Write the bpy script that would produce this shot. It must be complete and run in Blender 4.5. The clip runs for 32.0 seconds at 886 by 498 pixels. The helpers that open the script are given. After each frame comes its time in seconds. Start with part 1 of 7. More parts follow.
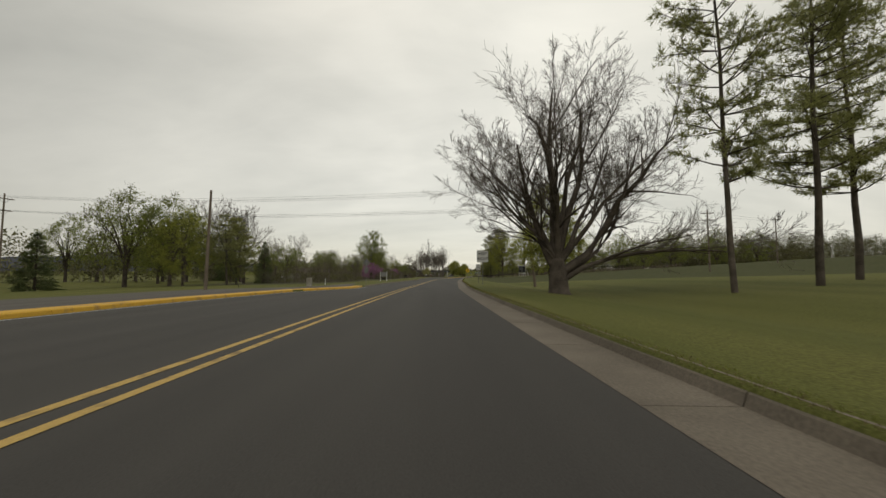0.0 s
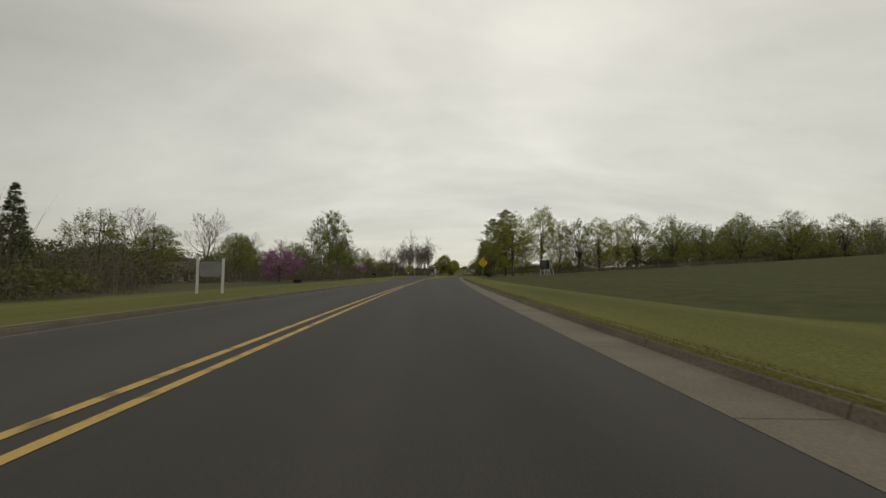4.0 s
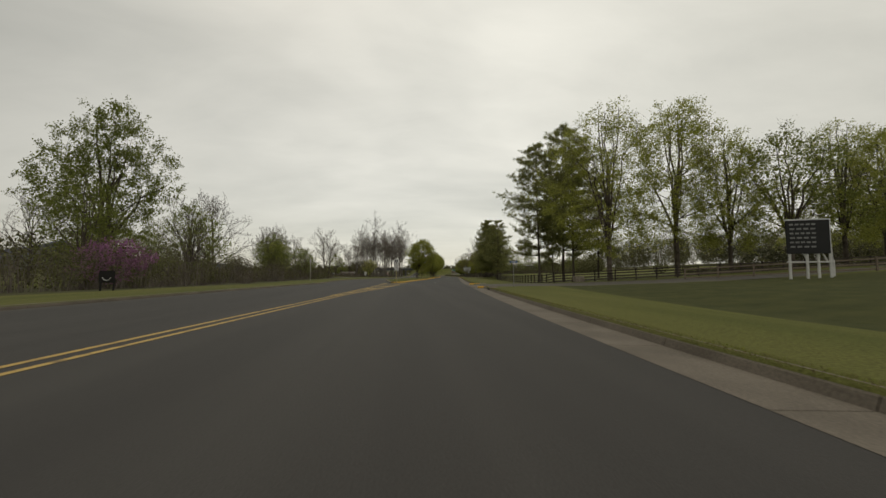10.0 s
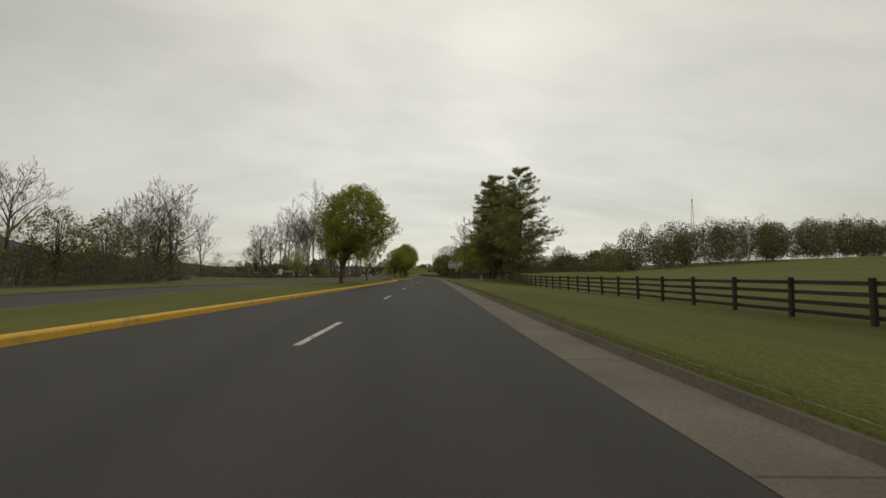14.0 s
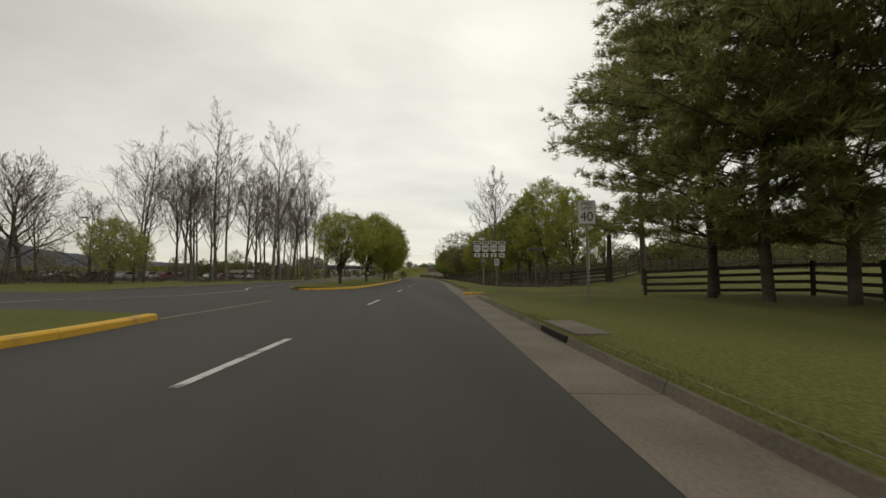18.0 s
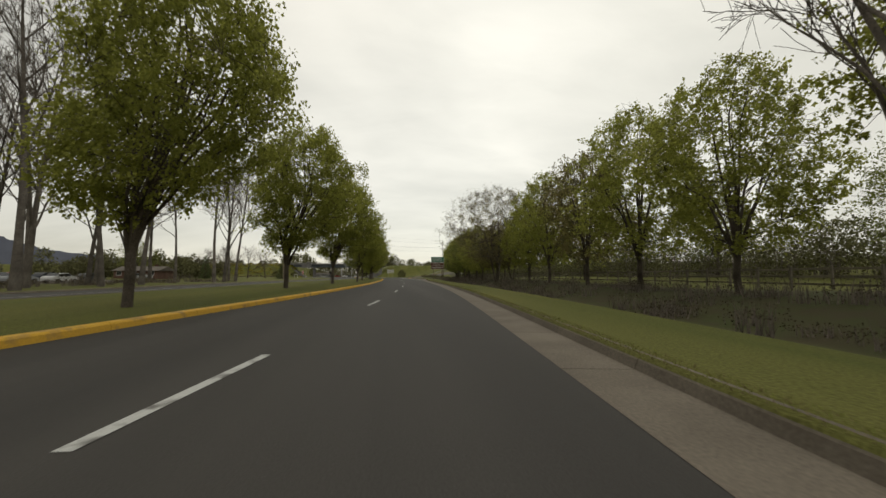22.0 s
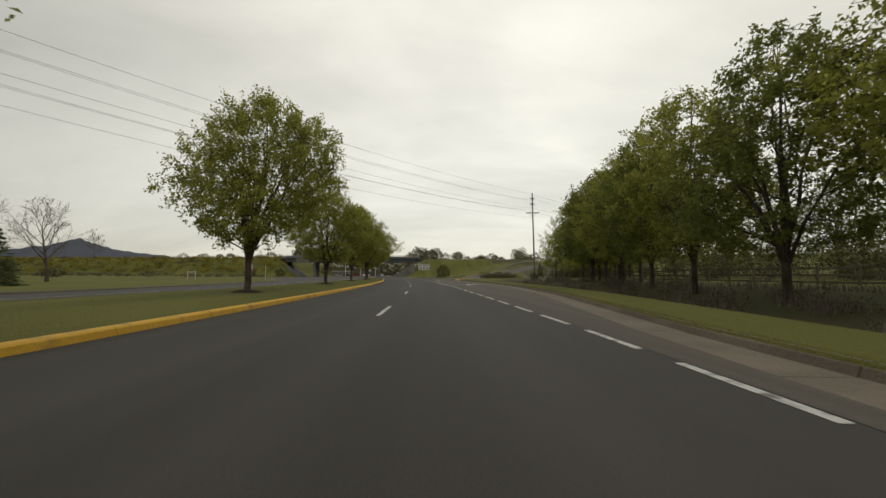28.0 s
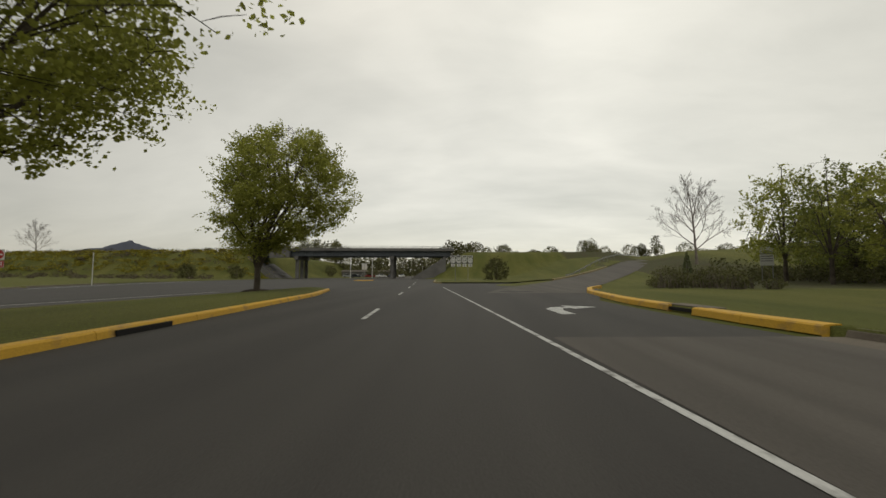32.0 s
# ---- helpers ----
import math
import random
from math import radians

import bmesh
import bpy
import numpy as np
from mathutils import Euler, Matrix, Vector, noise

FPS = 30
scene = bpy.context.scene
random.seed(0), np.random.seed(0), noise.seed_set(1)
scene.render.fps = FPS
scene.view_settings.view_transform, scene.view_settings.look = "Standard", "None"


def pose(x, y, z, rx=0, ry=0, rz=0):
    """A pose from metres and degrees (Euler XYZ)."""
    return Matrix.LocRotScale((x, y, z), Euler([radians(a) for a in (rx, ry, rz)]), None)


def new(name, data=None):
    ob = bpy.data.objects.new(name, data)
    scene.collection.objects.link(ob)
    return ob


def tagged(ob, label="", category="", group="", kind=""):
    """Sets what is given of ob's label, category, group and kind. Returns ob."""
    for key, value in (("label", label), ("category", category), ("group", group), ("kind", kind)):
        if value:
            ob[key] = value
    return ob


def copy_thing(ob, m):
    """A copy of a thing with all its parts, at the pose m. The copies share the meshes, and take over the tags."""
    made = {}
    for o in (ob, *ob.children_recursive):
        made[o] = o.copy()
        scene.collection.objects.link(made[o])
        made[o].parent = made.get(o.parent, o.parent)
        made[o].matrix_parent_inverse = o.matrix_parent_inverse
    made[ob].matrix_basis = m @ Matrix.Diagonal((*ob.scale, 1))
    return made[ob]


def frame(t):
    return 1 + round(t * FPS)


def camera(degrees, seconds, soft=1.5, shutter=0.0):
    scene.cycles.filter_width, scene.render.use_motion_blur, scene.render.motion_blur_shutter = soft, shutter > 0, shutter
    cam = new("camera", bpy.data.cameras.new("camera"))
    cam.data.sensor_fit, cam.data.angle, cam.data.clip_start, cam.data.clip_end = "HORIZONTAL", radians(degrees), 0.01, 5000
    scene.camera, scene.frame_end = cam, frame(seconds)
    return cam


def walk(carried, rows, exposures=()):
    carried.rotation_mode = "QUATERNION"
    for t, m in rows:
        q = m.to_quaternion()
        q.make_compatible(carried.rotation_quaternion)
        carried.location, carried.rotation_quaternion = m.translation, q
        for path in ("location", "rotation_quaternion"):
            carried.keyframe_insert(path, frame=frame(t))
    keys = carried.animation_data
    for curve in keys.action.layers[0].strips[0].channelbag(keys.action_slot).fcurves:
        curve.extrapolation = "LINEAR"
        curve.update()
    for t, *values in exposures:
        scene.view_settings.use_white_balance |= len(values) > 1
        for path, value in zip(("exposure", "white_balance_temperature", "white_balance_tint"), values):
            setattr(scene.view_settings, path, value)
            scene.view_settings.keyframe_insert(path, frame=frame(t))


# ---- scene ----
cam = camera(97.0, 32.0, 1.5, 0.06)
PATH = [
    (0.0, pose(0.00, 0.00, 1.11, 93.92, 0.00, -0.80)),
    (0.5, pose(-0.03, 6.72, 1.11, 93.56, 0.00, -0.91)),
    (1.0, pose(-0.05, 13.47, 1.11, 93.83, 0.00, -1.04)),
    (1.5, pose(-0.04, 20.25, 1.11, 93.47, 0.00, -1.26)),
    (2.0, pose(-0.01, 27.07, 1.11, 93.74, 0.00, -1.52)),
    (2.5, pose(0.07, 33.92, 1.11, 93.26, 0.00, -1.98)),
    (3.0, pose(0.21, 40.81, 1.11, 94.03, 0.00, -2.44)),
    (3.5, pose(0.39, 47.73, 1.11, 93.79, 0.00, -2.69)),
    (4.0, pose(0.59, 54.69, 1.11, 93.70, 0.00, -2.89)),
    (4.5, pose(0.82, 61.69, 1.11, 93.70, 0.00, -3.07)),
    (5.0, pose(1.08, 68.74, 1.11, 93.70, 0.00, -3.30)),
    (5.5, pose(1.38, 75.82, 1.11, 93.72, 0.00, -3.74)),
    (6.0, pose(1.73, 82.94, 1.11, 93.87, 0.00, -4.20)),
    (6.5, pose(2.15, 90.11, 1.11, 93.52, 0.00, -4.54)),
    (7.0, pose(2.60, 97.34, 1.11, 93.42, 0.00, -4.84)),
    (7.5, pose(3.09, 104.62, 1.11, 93.57, 0.00, -5.02)),
    (8.0, pose(3.60, 111.96, 1.11, 93.84, 0.00, -5.16)),
    (8.5, pose(4.13, 119.36, 1.11, 93.86, 0.00, -5.27)),
    (9.0, pose(4.69, 126.81, 1.11, 93.88, 0.00, -5.39)),
    (9.5, pose(5.26, 134.31, 1.11, 93.90, 0.00, -5.57)),
    (10.0, pose(5.87, 141.87, 1.11, 93.79, 0.00, -5.83)),
    (10.5, pose(6.53, 149.47, 1.11, 93.56, 0.00, -6.44)),
    (11.0, pose(7.30, 157.11, 1.11, 93.70, 0.00, -7.10)),
    (11.5, pose(8.14, 164.77, 1.11, 93.59, 0.00, -7.69)),
    (12.0, pose(9.07, 172.44, 1.11, 93.47, 0.00, -8.22)),
    (12.5, pose(10.05, 180.11, 1.11, 93.73, 0.00, -8.54)),
    (13.0, pose(11.08, 187.80, 1.11, 93.87, 0.00, -8.82)),
    (13.5, pose(12.14, 195.50, 1.11, 93.37, 0.00, -9.10)),
    (14.0, pose(13.24, 203.18, 1.11, 93.76, 0.00, -9.34)),
    (14.5, pose(14.36, 210.84, 1.11, 93.89, 0.00, -9.46)),
    (15.0, pose(15.49, 218.47, 1.11, 93.70, 0.00, -9.54)),
    (15.5, pose(16.62, 226.09, 1.11, 93.70, 0.00, -9.55)),
    (16.0, pose(17.74, 233.69, 1.11, 93.70, 0.00, -9.52)),
    (16.5, pose(18.85, 241.26, 1.11, 93.86, 0.00, -9.37)),
    (17.0, pose(19.94, 248.84, 1.11, 93.61, 0.00, -9.21)),
    (17.5, pose(21.00, 256.41, 1.11, 93.74, 0.00, -9.01)),
    (18.0, pose(22.04, 263.99, 1.11, 93.89, 0.00, -8.82)),
    (18.5, pose(23.05, 271.57, 1.11, 93.53, 0.00, -8.63)),
    (19.0, pose(24.04, 279.15, 1.11, 93.70, 0.00, -8.46)),
    (19.5, pose(25.01, 286.73, 1.11, 93.49, 0.00, -8.33)),
    (20.0, pose(25.96, 294.32, 1.11, 93.05, 0.00, -8.23)),
    (20.5, pose(26.91, 301.90, 1.11, 94.00, 0.00, -8.23)),
    (21.0, pose(27.86, 309.48, 1.11, 93.69, 0.00, -8.24)),
    (21.5, pose(28.80, 317.06, 1.11, 94.04, 0.00, -8.14)),
    (22.0, pose(29.72, 324.65, 1.11, 93.89, 0.00, -7.94)),
    (22.5, pose(30.59, 332.24, 1.11, 94.00, 0.00, -7.29)),
    (23.0, pose(31.36, 339.84, 1.11, 93.55, 0.00, -6.53)),
    (23.5, pose(32.02, 347.45, 1.11, 93.55, 0.00, -5.68)),
    (24.0, pose(32.56, 355.06, 1.11, 93.69, 0.00, -4.84)),
    (24.5, pose(33.00, 362.68, 1.11, 93.72, 0.00, -4.09)),
    (25.0, pose(33.35, 370.31, 1.11, 93.63, 0.00, -3.41)),
    (25.5, pose(33.62, 377.94, 1.11, 93.68, 0.00, -2.92)),
    (26.0, pose(33.83, 385.57, 1.11, 93.70, 0.00, -2.51)),
    (26.5, pose(34.00, 393.20, 1.11, 93.70, 0.00, -2.25)),
    (27.0, pose(34.13, 400.83, 1.11, 93.70, 0.00, -2.01)),
    (27.5, pose(34.23, 408.45, 1.11, 93.73, 0.00, -1.67)),
    (28.0, pose(34.28, 416.08, 1.11, 93.71, 0.00, -1.30)),
    (28.5, pose(34.27, 423.71, 1.11, 93.56, 0.00, -0.85)),
    (29.0, pose(34.20, 431.33, 1.11, 93.77, 0.00, -0.37)),
    (29.5, pose(34.06, 438.96, 1.11, 93.84, 0.00, 0.17)),
    (30.0, pose(33.85, 446.58, 1.11, 93.52, 0.00, 0.74)),
    (30.5, pose(33.56, 454.20, 1.11, 93.83, 0.00, 1.45)),
    (31.0, pose(33.16, 461.81, 1.11, 93.74, 0.00, 2.20)),
    (31.5, pose(32.66, 469.41, 1.11, 93.52, 0.00, 2.97)),
    (32.0, pose(32.07, 477.01, 1.11, 93.79, 0.00, 3.63)),
]
walk(cam, PATH, ((0, 0.10), (2, 0.06), (4, -0.03), (7, -0.06), (10, 0.02), (12.5, 0.10), (14, 0.02), (17, 0.16), (19, 0.26), (25, 0.28), (28, 0.22), (30, 0.19), (32, 0.10)))

# ---- world and light: an overcast spring day ----
world = bpy.data.worlds.new("overcast_sky")
scene.world = world
world.use_nodes = True
wt = world.node_tree
wt.nodes.clear()


def wnode(kind, **kw):
    n = wt.nodes.new(kind)
    for k, v in kw.items():
        n.inputs[k].default_value = v
    return n


w_out = wt.nodes.new("ShaderNodeOutputWorld")
w_bg = wnode("ShaderNodeBackground", Strength=1.0)
sky = wt.nodes.new("ShaderNodeTexSky")
sky.sky_type = "NISHITA"
sky.sun_disc = False
sky.sun_elevation = radians(48)
sky.sun_rotation = radians(-20)
sky_dim = wt.nodes.new("ShaderNodeVectorMath")
sky_dim.operation = "SCALE"
sky_dim.inputs["Scale"].default_value = 0.012
coord = wt.nodes.new("ShaderNodeTexCoord")
sep = wt.nodes.new("ShaderNodeSeparateXYZ")
# cloud plane: direction divided by its height, so that the streaks run to the horizon
up = wt.nodes.new("ShaderNodeMath")
up.operation = "MAXIMUM"
up.inputs[1].default_value = 0.0
add_up = wt.nodes.new("ShaderNodeMath")
add_up.operation = "ADD"
add_up.inputs[1].default_value = 0.28
plane = wt.nodes.new("ShaderNodeVectorMath")
plane.operation = "DIVIDE"
comb = wt.nodes.new("ShaderNodeCombineXYZ")
mapn = wt.nodes.new("ShaderNodeMapping")
mapn.inputs["Rotation"].default_value = (0, 0, radians(38))
mapn.inputs["Scale"].default_value = (0.6, 1.25, 1.0)
n_big = wnode("ShaderNodeTexNoise", Scale=0.8, Detail=4.0, Roughness=0.5, Distortion=0.6)
n_fine = wnode("ShaderNodeTexNoise", Scale=3.6, Detail=6.0, Roughness=0.6, Distortion=0.3)
mixn = wt.nodes.new("ShaderNodeMix")
mixn.inputs[0].default_value = 0.22
ramp = wt.nodes.new("ShaderNodeValToRGB")
ramp.color_ramp.elements[0].position = 0.30
ramp.color_ramp.elements[0].color = (0.485, 0.474, 0.405, 1)
ramp.color_ramp.elements[1].position = 0.71
ramp.color_ramp.elements[1].color = (0.848, 0.816, 0.706, 1)
total = wt.nodes.new("ShaderNodeVectorMath")
total.operation = "ADD"
wl = wt.links.new
wl(coord.outputs["Generated"], sep.inputs[0])
wl(sep.outputs["Z"], up.inputs[0])
wl(up.outputs[0], add_up.inputs[0])
for k in range(3):
    wl(add_up.outputs[0], comb.inputs[k])
wl(coord.outputs["Generated"], plane.inputs[0])
wl(comb.outputs[0], plane.inputs[1])
wl(plane.outputs[0], mapn.inputs["Vector"])
wl(mapn.outputs[0], n_big.inputs["Vector"])
wl(mapn.outputs[0], n_fine.inputs["Vector"])
wl(n_big.outputs["Fac"], mixn.inputs[2])
wl(n_fine.outputs["Fac"], mixn.inputs[3])
wl(mixn.outputs[0], ramp.inputs[0])
wl(sky.outputs[0], sky_dim.inputs[0])
wl(ramp.outputs[0], total.inputs[0])
wl(sky_dim.outputs[0], total.inputs[1])
# an overcast sky is brighter overhead and toward the veiled sun; its dim sides also imitate lens vignetting
zen = wt.nodes.new("ShaderNodeMapRange")
zen.interpolation_type = "SMOOTHSTEP"
for k, v in (("From Min", 0.55), ("From Max", 1.0), ("To Min", 1.0), ("To Max", 1.9)):
    zen.inputs[k].default_value = v
sun_dot = wt.nodes.new("ShaderNodeVectorMath")
sun_dot.operation = "DOT_PRODUCT"
sun_dot.inputs[1].default_value = (0.24, 0.91, 0.34)
veil = wt.nodes.new("ShaderNodeMapRange")
for k, v in (("From Min", 0.45), ("From Max", 1.0), ("To Min", 0.60), ("To Max", 1.02)):
    veil.inputs[k].default_value = v
gain = wt.nodes.new("ShaderNodeMath")
gain.operation = "MULTIPLY"
bright = wt.nodes.new("ShaderNodeVectorMath")
bright.operation = "SCALE"
wl(sep.outputs["Z"], zen.inputs["Value"])
wl(coord.outputs["Generated"], sun_dot.inputs[0])
wl(sun_dot.outputs["Value"], veil.inputs["Value"])
wl(zen.outputs[0], gain.inputs[0])
wl(veil.outputs[0], gain.inputs[1])
wl(total.outputs[0], bright.inputs[0])
wl(gain.outputs[0], bright.inputs["Scale"])
wl(bright.outputs[0], w_bg.inputs["Color"])
wl(w_bg.outputs[0], w_out.inputs[0])

sun = new("sun", bpy.data.lights.new("sun", "SUN"))
sun.data.energy = 0.45
sun.data.angle = radians(40)
sun.data.color = (1.0, 0.96, 0.9)
sun.matrix_world = pose(0, 0, 200, 42, 0, 20)


# ---- materials ----
def material(name, color, rough=0.8, spread=0.25, scale=3.0, fine=40.0, bump=0.3, metal=0.0, second=None, rnd=0.0, island=0.0,
             second_at=0.5, sharp=0.15, translucent=0.0, spec=0.3):
    """A surface with large blotches, fine grain and relief. second: a colour for worn or stained patches."""
    m = bpy.data.materials.new(name)
    m.use_nodes = True
    t = m.node_tree
    b = t.nodes["Principled BSDF"]
    b.inputs["Roughness"].default_value = rough
    b.inputs["Metallic"].default_value = metal
    b.inputs["Specular IOR Level"].default_value = spec
    co = t.nodes.new("ShaderNodeTexCoord")
    big = t.nodes.new("ShaderNodeTexNoise")
    big.inputs["Scale"].default_value = scale
    big.inputs["Detail"].default_value = 6
    small = t.nodes.new("ShaderNodeTexNoise")
    small.inputs["Scale"].default_value = fine
    small.inputs["Detail"].default_value = 4
    t.links.new(co.outputs["Object"], big.inputs["Vector"])
    t.links.new(co.outputs["Object"], small.inputs["Vector"])
    rp = t.nodes.new("ShaderNodeValToRGB")
    e = rp.color_ramp.elements
    c2 = second or tuple(min(1, c * (1 + spread)) for c in color)
    e[0].position, e[1].position = second_at - sharp, second_at + sharp
    e[0].color, e[1].color = (*[c * (1 - (0 if second else spread)) for c in color], 1), (*c2, 1)
    t.links.new(big.outputs["Fac"], rp.inputs[0])
    hsv = t.nodes.new("ShaderNodeHueSaturation")
    val = t.nodes.new("ShaderNodeMapRange")
    val.inputs["From Min"].default_value, val.inputs["From Max"].default_value = 0.3, 0.7
    val.inputs["To Min"].default_value, val.inputs["To Max"].default_value = 1 - spread, 1 + spread
    t.links.new(small.outputs["Fac"], val.inputs["Value"])
    last = val.outputs[0]
    if rnd or island:
        src = t.nodes.new("ShaderNodeObjectInfo" if rnd else "ShaderNodeNewGeometry")
        mr = t.nodes.new("ShaderNodeMapRange")
        k = rnd or island
        mr.inputs["To Min"].default_value, mr.inputs["To Max"].default_value = 1 - k, 1 + k
        t.links.new(src.outputs["Random" if rnd else "Random Per Island"], mr.inputs["Value"])
        mu = t.nodes.new("ShaderNodeMath")
        mu.operation = "MULTIPLY"
        t.links.new(last, mu.inputs[0])
        t.links.new(mr.outputs[0], mu.inputs[1])
        last = mu.outputs[0]
    t.links.new(last, hsv.inputs["Value"])
    t.links.new(rp.outputs[0], hsv.inputs["Color"])
    t.links.new(hsv.outputs[0], b.inputs["Base Color"])
    if bump:
        bp = t.nodes.new("ShaderNodeBump")
        bp.inputs["Strength"].default_value = bump
        bp.inputs["Distance"].default_value = 0.02
        t.links.new(small.outputs["Fac"], bp.inputs["Height"])
        t.links.new(bp.outputs[0], b.inputs["Normal"])
    if translucent:
        tr = t.nodes.new("ShaderNodeBsdfTranslucent")
        mx = t.nodes.new("ShaderNodeMixShader")
        mx.inputs[0].default_value = translucent
        t.links.new(hsv.outputs[0], tr.inputs["Color"])
        t.links.new(b.outputs[0], mx.inputs[1])
        t.links.new(tr.outputs[0], mx.inputs[2])
        t.links.new(mx.outputs[0], t.nodes["Material Output"].inputs["Surface"])
    return m


ASPHALT = material("asphalt", (0.0365, 0.0335, 0.0305), 0.85, 0.2, 0.28, 60, 0.3, second=(0.051, 0.047, 0.042), sharp=0.16)
ASPHALT_OLD = material("asphalt_old", (0.080, 0.071, 0.061), 0.9, 0.16, 0.5, 50, 0.25)
CONCRETE = material("gutter_concrete", (0.165, 0.140, 0.110), 0.9, 0.2, 0.9, 30, 0.3, second=(0.105, 0.088, 0.068), sharp=0.22)
BRIDGE_CONC = material("bridge_concrete", (0.17, 0.165, 0.155), 0.9, 0.15, 0.4, 12, 0.2, second=(0.11, 0.105, 0.10), sharp=0.2)
STEEL = material("bridge_steel", (0.075, 0.085, 0.095), 0.6, 0.15, 0.5, 14, 0.1)
YELLOW_KERB = material("yellow_kerb_paint", (0.54, 0.315, 0.032), 0.7, 0.12, 2.2, 30, 0.3, second=(0.33, 0.205, 0.06), second_at=0.6, sharp=0.06)
FADED_KERB = material("faded_kerb_paint", (0.30, 0.235, 0.11), 0.8, 0.12, 2.0, 30, 0.3, second=(0.21, 0.17, 0.10), sharp=0.1)
YELLOW_LINE = material("yellow_line_paint", (0.43, 0.29, 0.085), 0.75, 0.15, 3.0, 45, 0.2, second=(0.20, 0.14, 0.06), second_at=0.6, sharp=0.07)
WHITE_LINE = material("white_line_paint", (0.46, 0.46, 0.44), 0.75, 0.12, 4.0, 45, 0.2, second=(0.15, 0.145, 0.135), second_at=0.57, sharp=0.07)
GRASS = material("grass", (0.074, 0.083, 0.0215), 0.95, 0.36, 0.22, 26, 0.9, second=(0.124, 0.120, 0.036), sharp=0.22, spec=0.1)
gt = GRASS.node_tree
g_hsv = [n for n in gt.nodes if n.bl_idname == "ShaderNodeHueSaturation"][0]
g_att = gt.nodes.new("ShaderNodeAttribute")
g_att.attribute_name = "weeds"
g_n = gt.nodes.new("ShaderNodeTexNoise")
g_n.inputs["Scale"].default_value = 0.9
g_n.inputs["Detail"].default_value = 5
g_add = gt.nodes.new("ShaderNodeMath")
g_add.operation = "ADD"
g_rng = gt.nodes.new("ShaderNodeMapRange")
g_rng.inputs["From Min"].default_value, g_rng.inputs["From Max"].default_value = 0.75, 1.15
g_weed = gt.nodes.new("ShaderNodeValToRGB")
g_weed.color_ramp.elements[0].position, g_weed.color_ramp.elements[0].color = 0.35, (0.068, 0.058, 0.034, 1)
g_weed.color_ramp.elements[1].position, g_weed.color_ramp.elements[1].color = 0.65, (0.062, 0.070, 0.028, 1)
g_mix = gt.nodes.new("ShaderNodeMix")
g_mix.data_type = "RGBA"
# mowing streaks: the large pattern is drawn out along the road
g_map = gt.nodes.new("ShaderNodeMapping")
g_map.inputs["Scale"].default_value = (1.6, 0.22, 1.0)
g_big = [n for n in gt.nodes if n.bl_idname == "ShaderNodeTexNoise" and n.inputs["Scale"].default_value < 1 and n != g_n][0]
g_co = [n for n in gt.nodes if n.bl_idname == "ShaderNodeTexCoord"][0]
gt.links.new(g_co.outputs["Object"], g_n.inputs["Vector"])
gt.links.new(g_co.outputs["Object"], g_map.inputs["Vector"])
gt.links.new(g_map.outputs[0], g_big.inputs["Vector"])
gt.links.new(g_att.outputs["Fac"], g_add.inputs[0])
gt.links.new(g_n.outputs["Fac"], g_add.inputs[1])
gt.links.new(g_add.outputs[0], g_rng.inputs["Value"])
gt.links.new(g_n.outputs["Fac"], g_weed.inputs[0])
gt.links.new(g_rng.outputs[0], g_mix.inputs[0])
gt.links.new(g_hsv.outputs[0], g_mix.inputs[6])
gt.links.new(g_weed.outputs[0], g_mix.inputs[7])
# longer, darker grass of the unmown field
g_field = gt.nodes.new("ShaderNodeAttribute")
g_field.attribute_name = "meadow"
g_sum = gt.nodes.new("ShaderNodeMath")
g_sum.operation = "MULTIPLY_ADD"
g_sum.inputs[1].default_value = 0.35
g_fr = gt.nodes.new("ShaderNodeMapRange")
g_fr.inputs["From Min"].default_value, g_fr.inputs["From Max"].default_value = 0.5, 0.75
g_fc = gt.nodes.new("ShaderNodeValToRGB")
g_fc.color_ramp.elements[0].position, g_fc.color_ramp.elements[0].color = 0.3, (0.039, 0.044, 0.015, 1)
g_fc.color_ramp.elements[1].position, g_fc.color_ramp.elements[1].color = 0.7, (0.067, 0.069, 0.024, 1)
g_fm = gt.nodes.new("ShaderNodeMix")
g_fm.data_type = "RGBA"
gt.links.new(g_n.outputs["Fac"], g_sum.inputs[0])
gt.links.new(g_field.outputs["Fac"], g_sum.inputs[2])
gt.links.new(g_sum.outputs[0], g_fr.inputs["Value"])
gt.links.new(g_fr.outputs[0], g_fm.inputs[0])
gt.links.new(g_n.outputs["Fac"], g_fc.inputs[0])
gt.links.new(g_mix.outputs[2], g_fm.inputs[6])
gt.links.new(g_fc.outputs[0], g_fm.inputs[7])
gt.links.new(g_fm.outputs[2], gt.nodes["Principled BSDF"].inputs["Base Color"])
DRY_BLADE = material("dry_grass_blade", (0.17, 0.138, 0.07), 0.9, 0.2, 0.5, 5, 0, island=0.35, translucent=0.3, spec=0.1)
BRAMBLE = material("brambles", (0.082, 0.068, 0.045), 0.9, 0.25, 0.2, 3, 0, island=0.4, translucent=0.2, spec=0.1)
# this dark base colour stands in for the shade inside the wood
SHADED_THICKET = material("shade_toned_thicket", (0.062, 0.062, 0.034), 0.9, 0.25, 0.2, 3, 0, island=0.45, translucent=0.15, spec=0.1)
MULCH = material("bark_mulch", (0.035, 0.026, 0.018), 0.95, 0.3, 3, 40, 1.0, spec=0.1)
BLADE = material("grass_blade", (0.165, 0.18, 0.04), 0.8, 0.2, 0.5, 5, 0, island=0.25, translucent=0.5, spec=0.1)
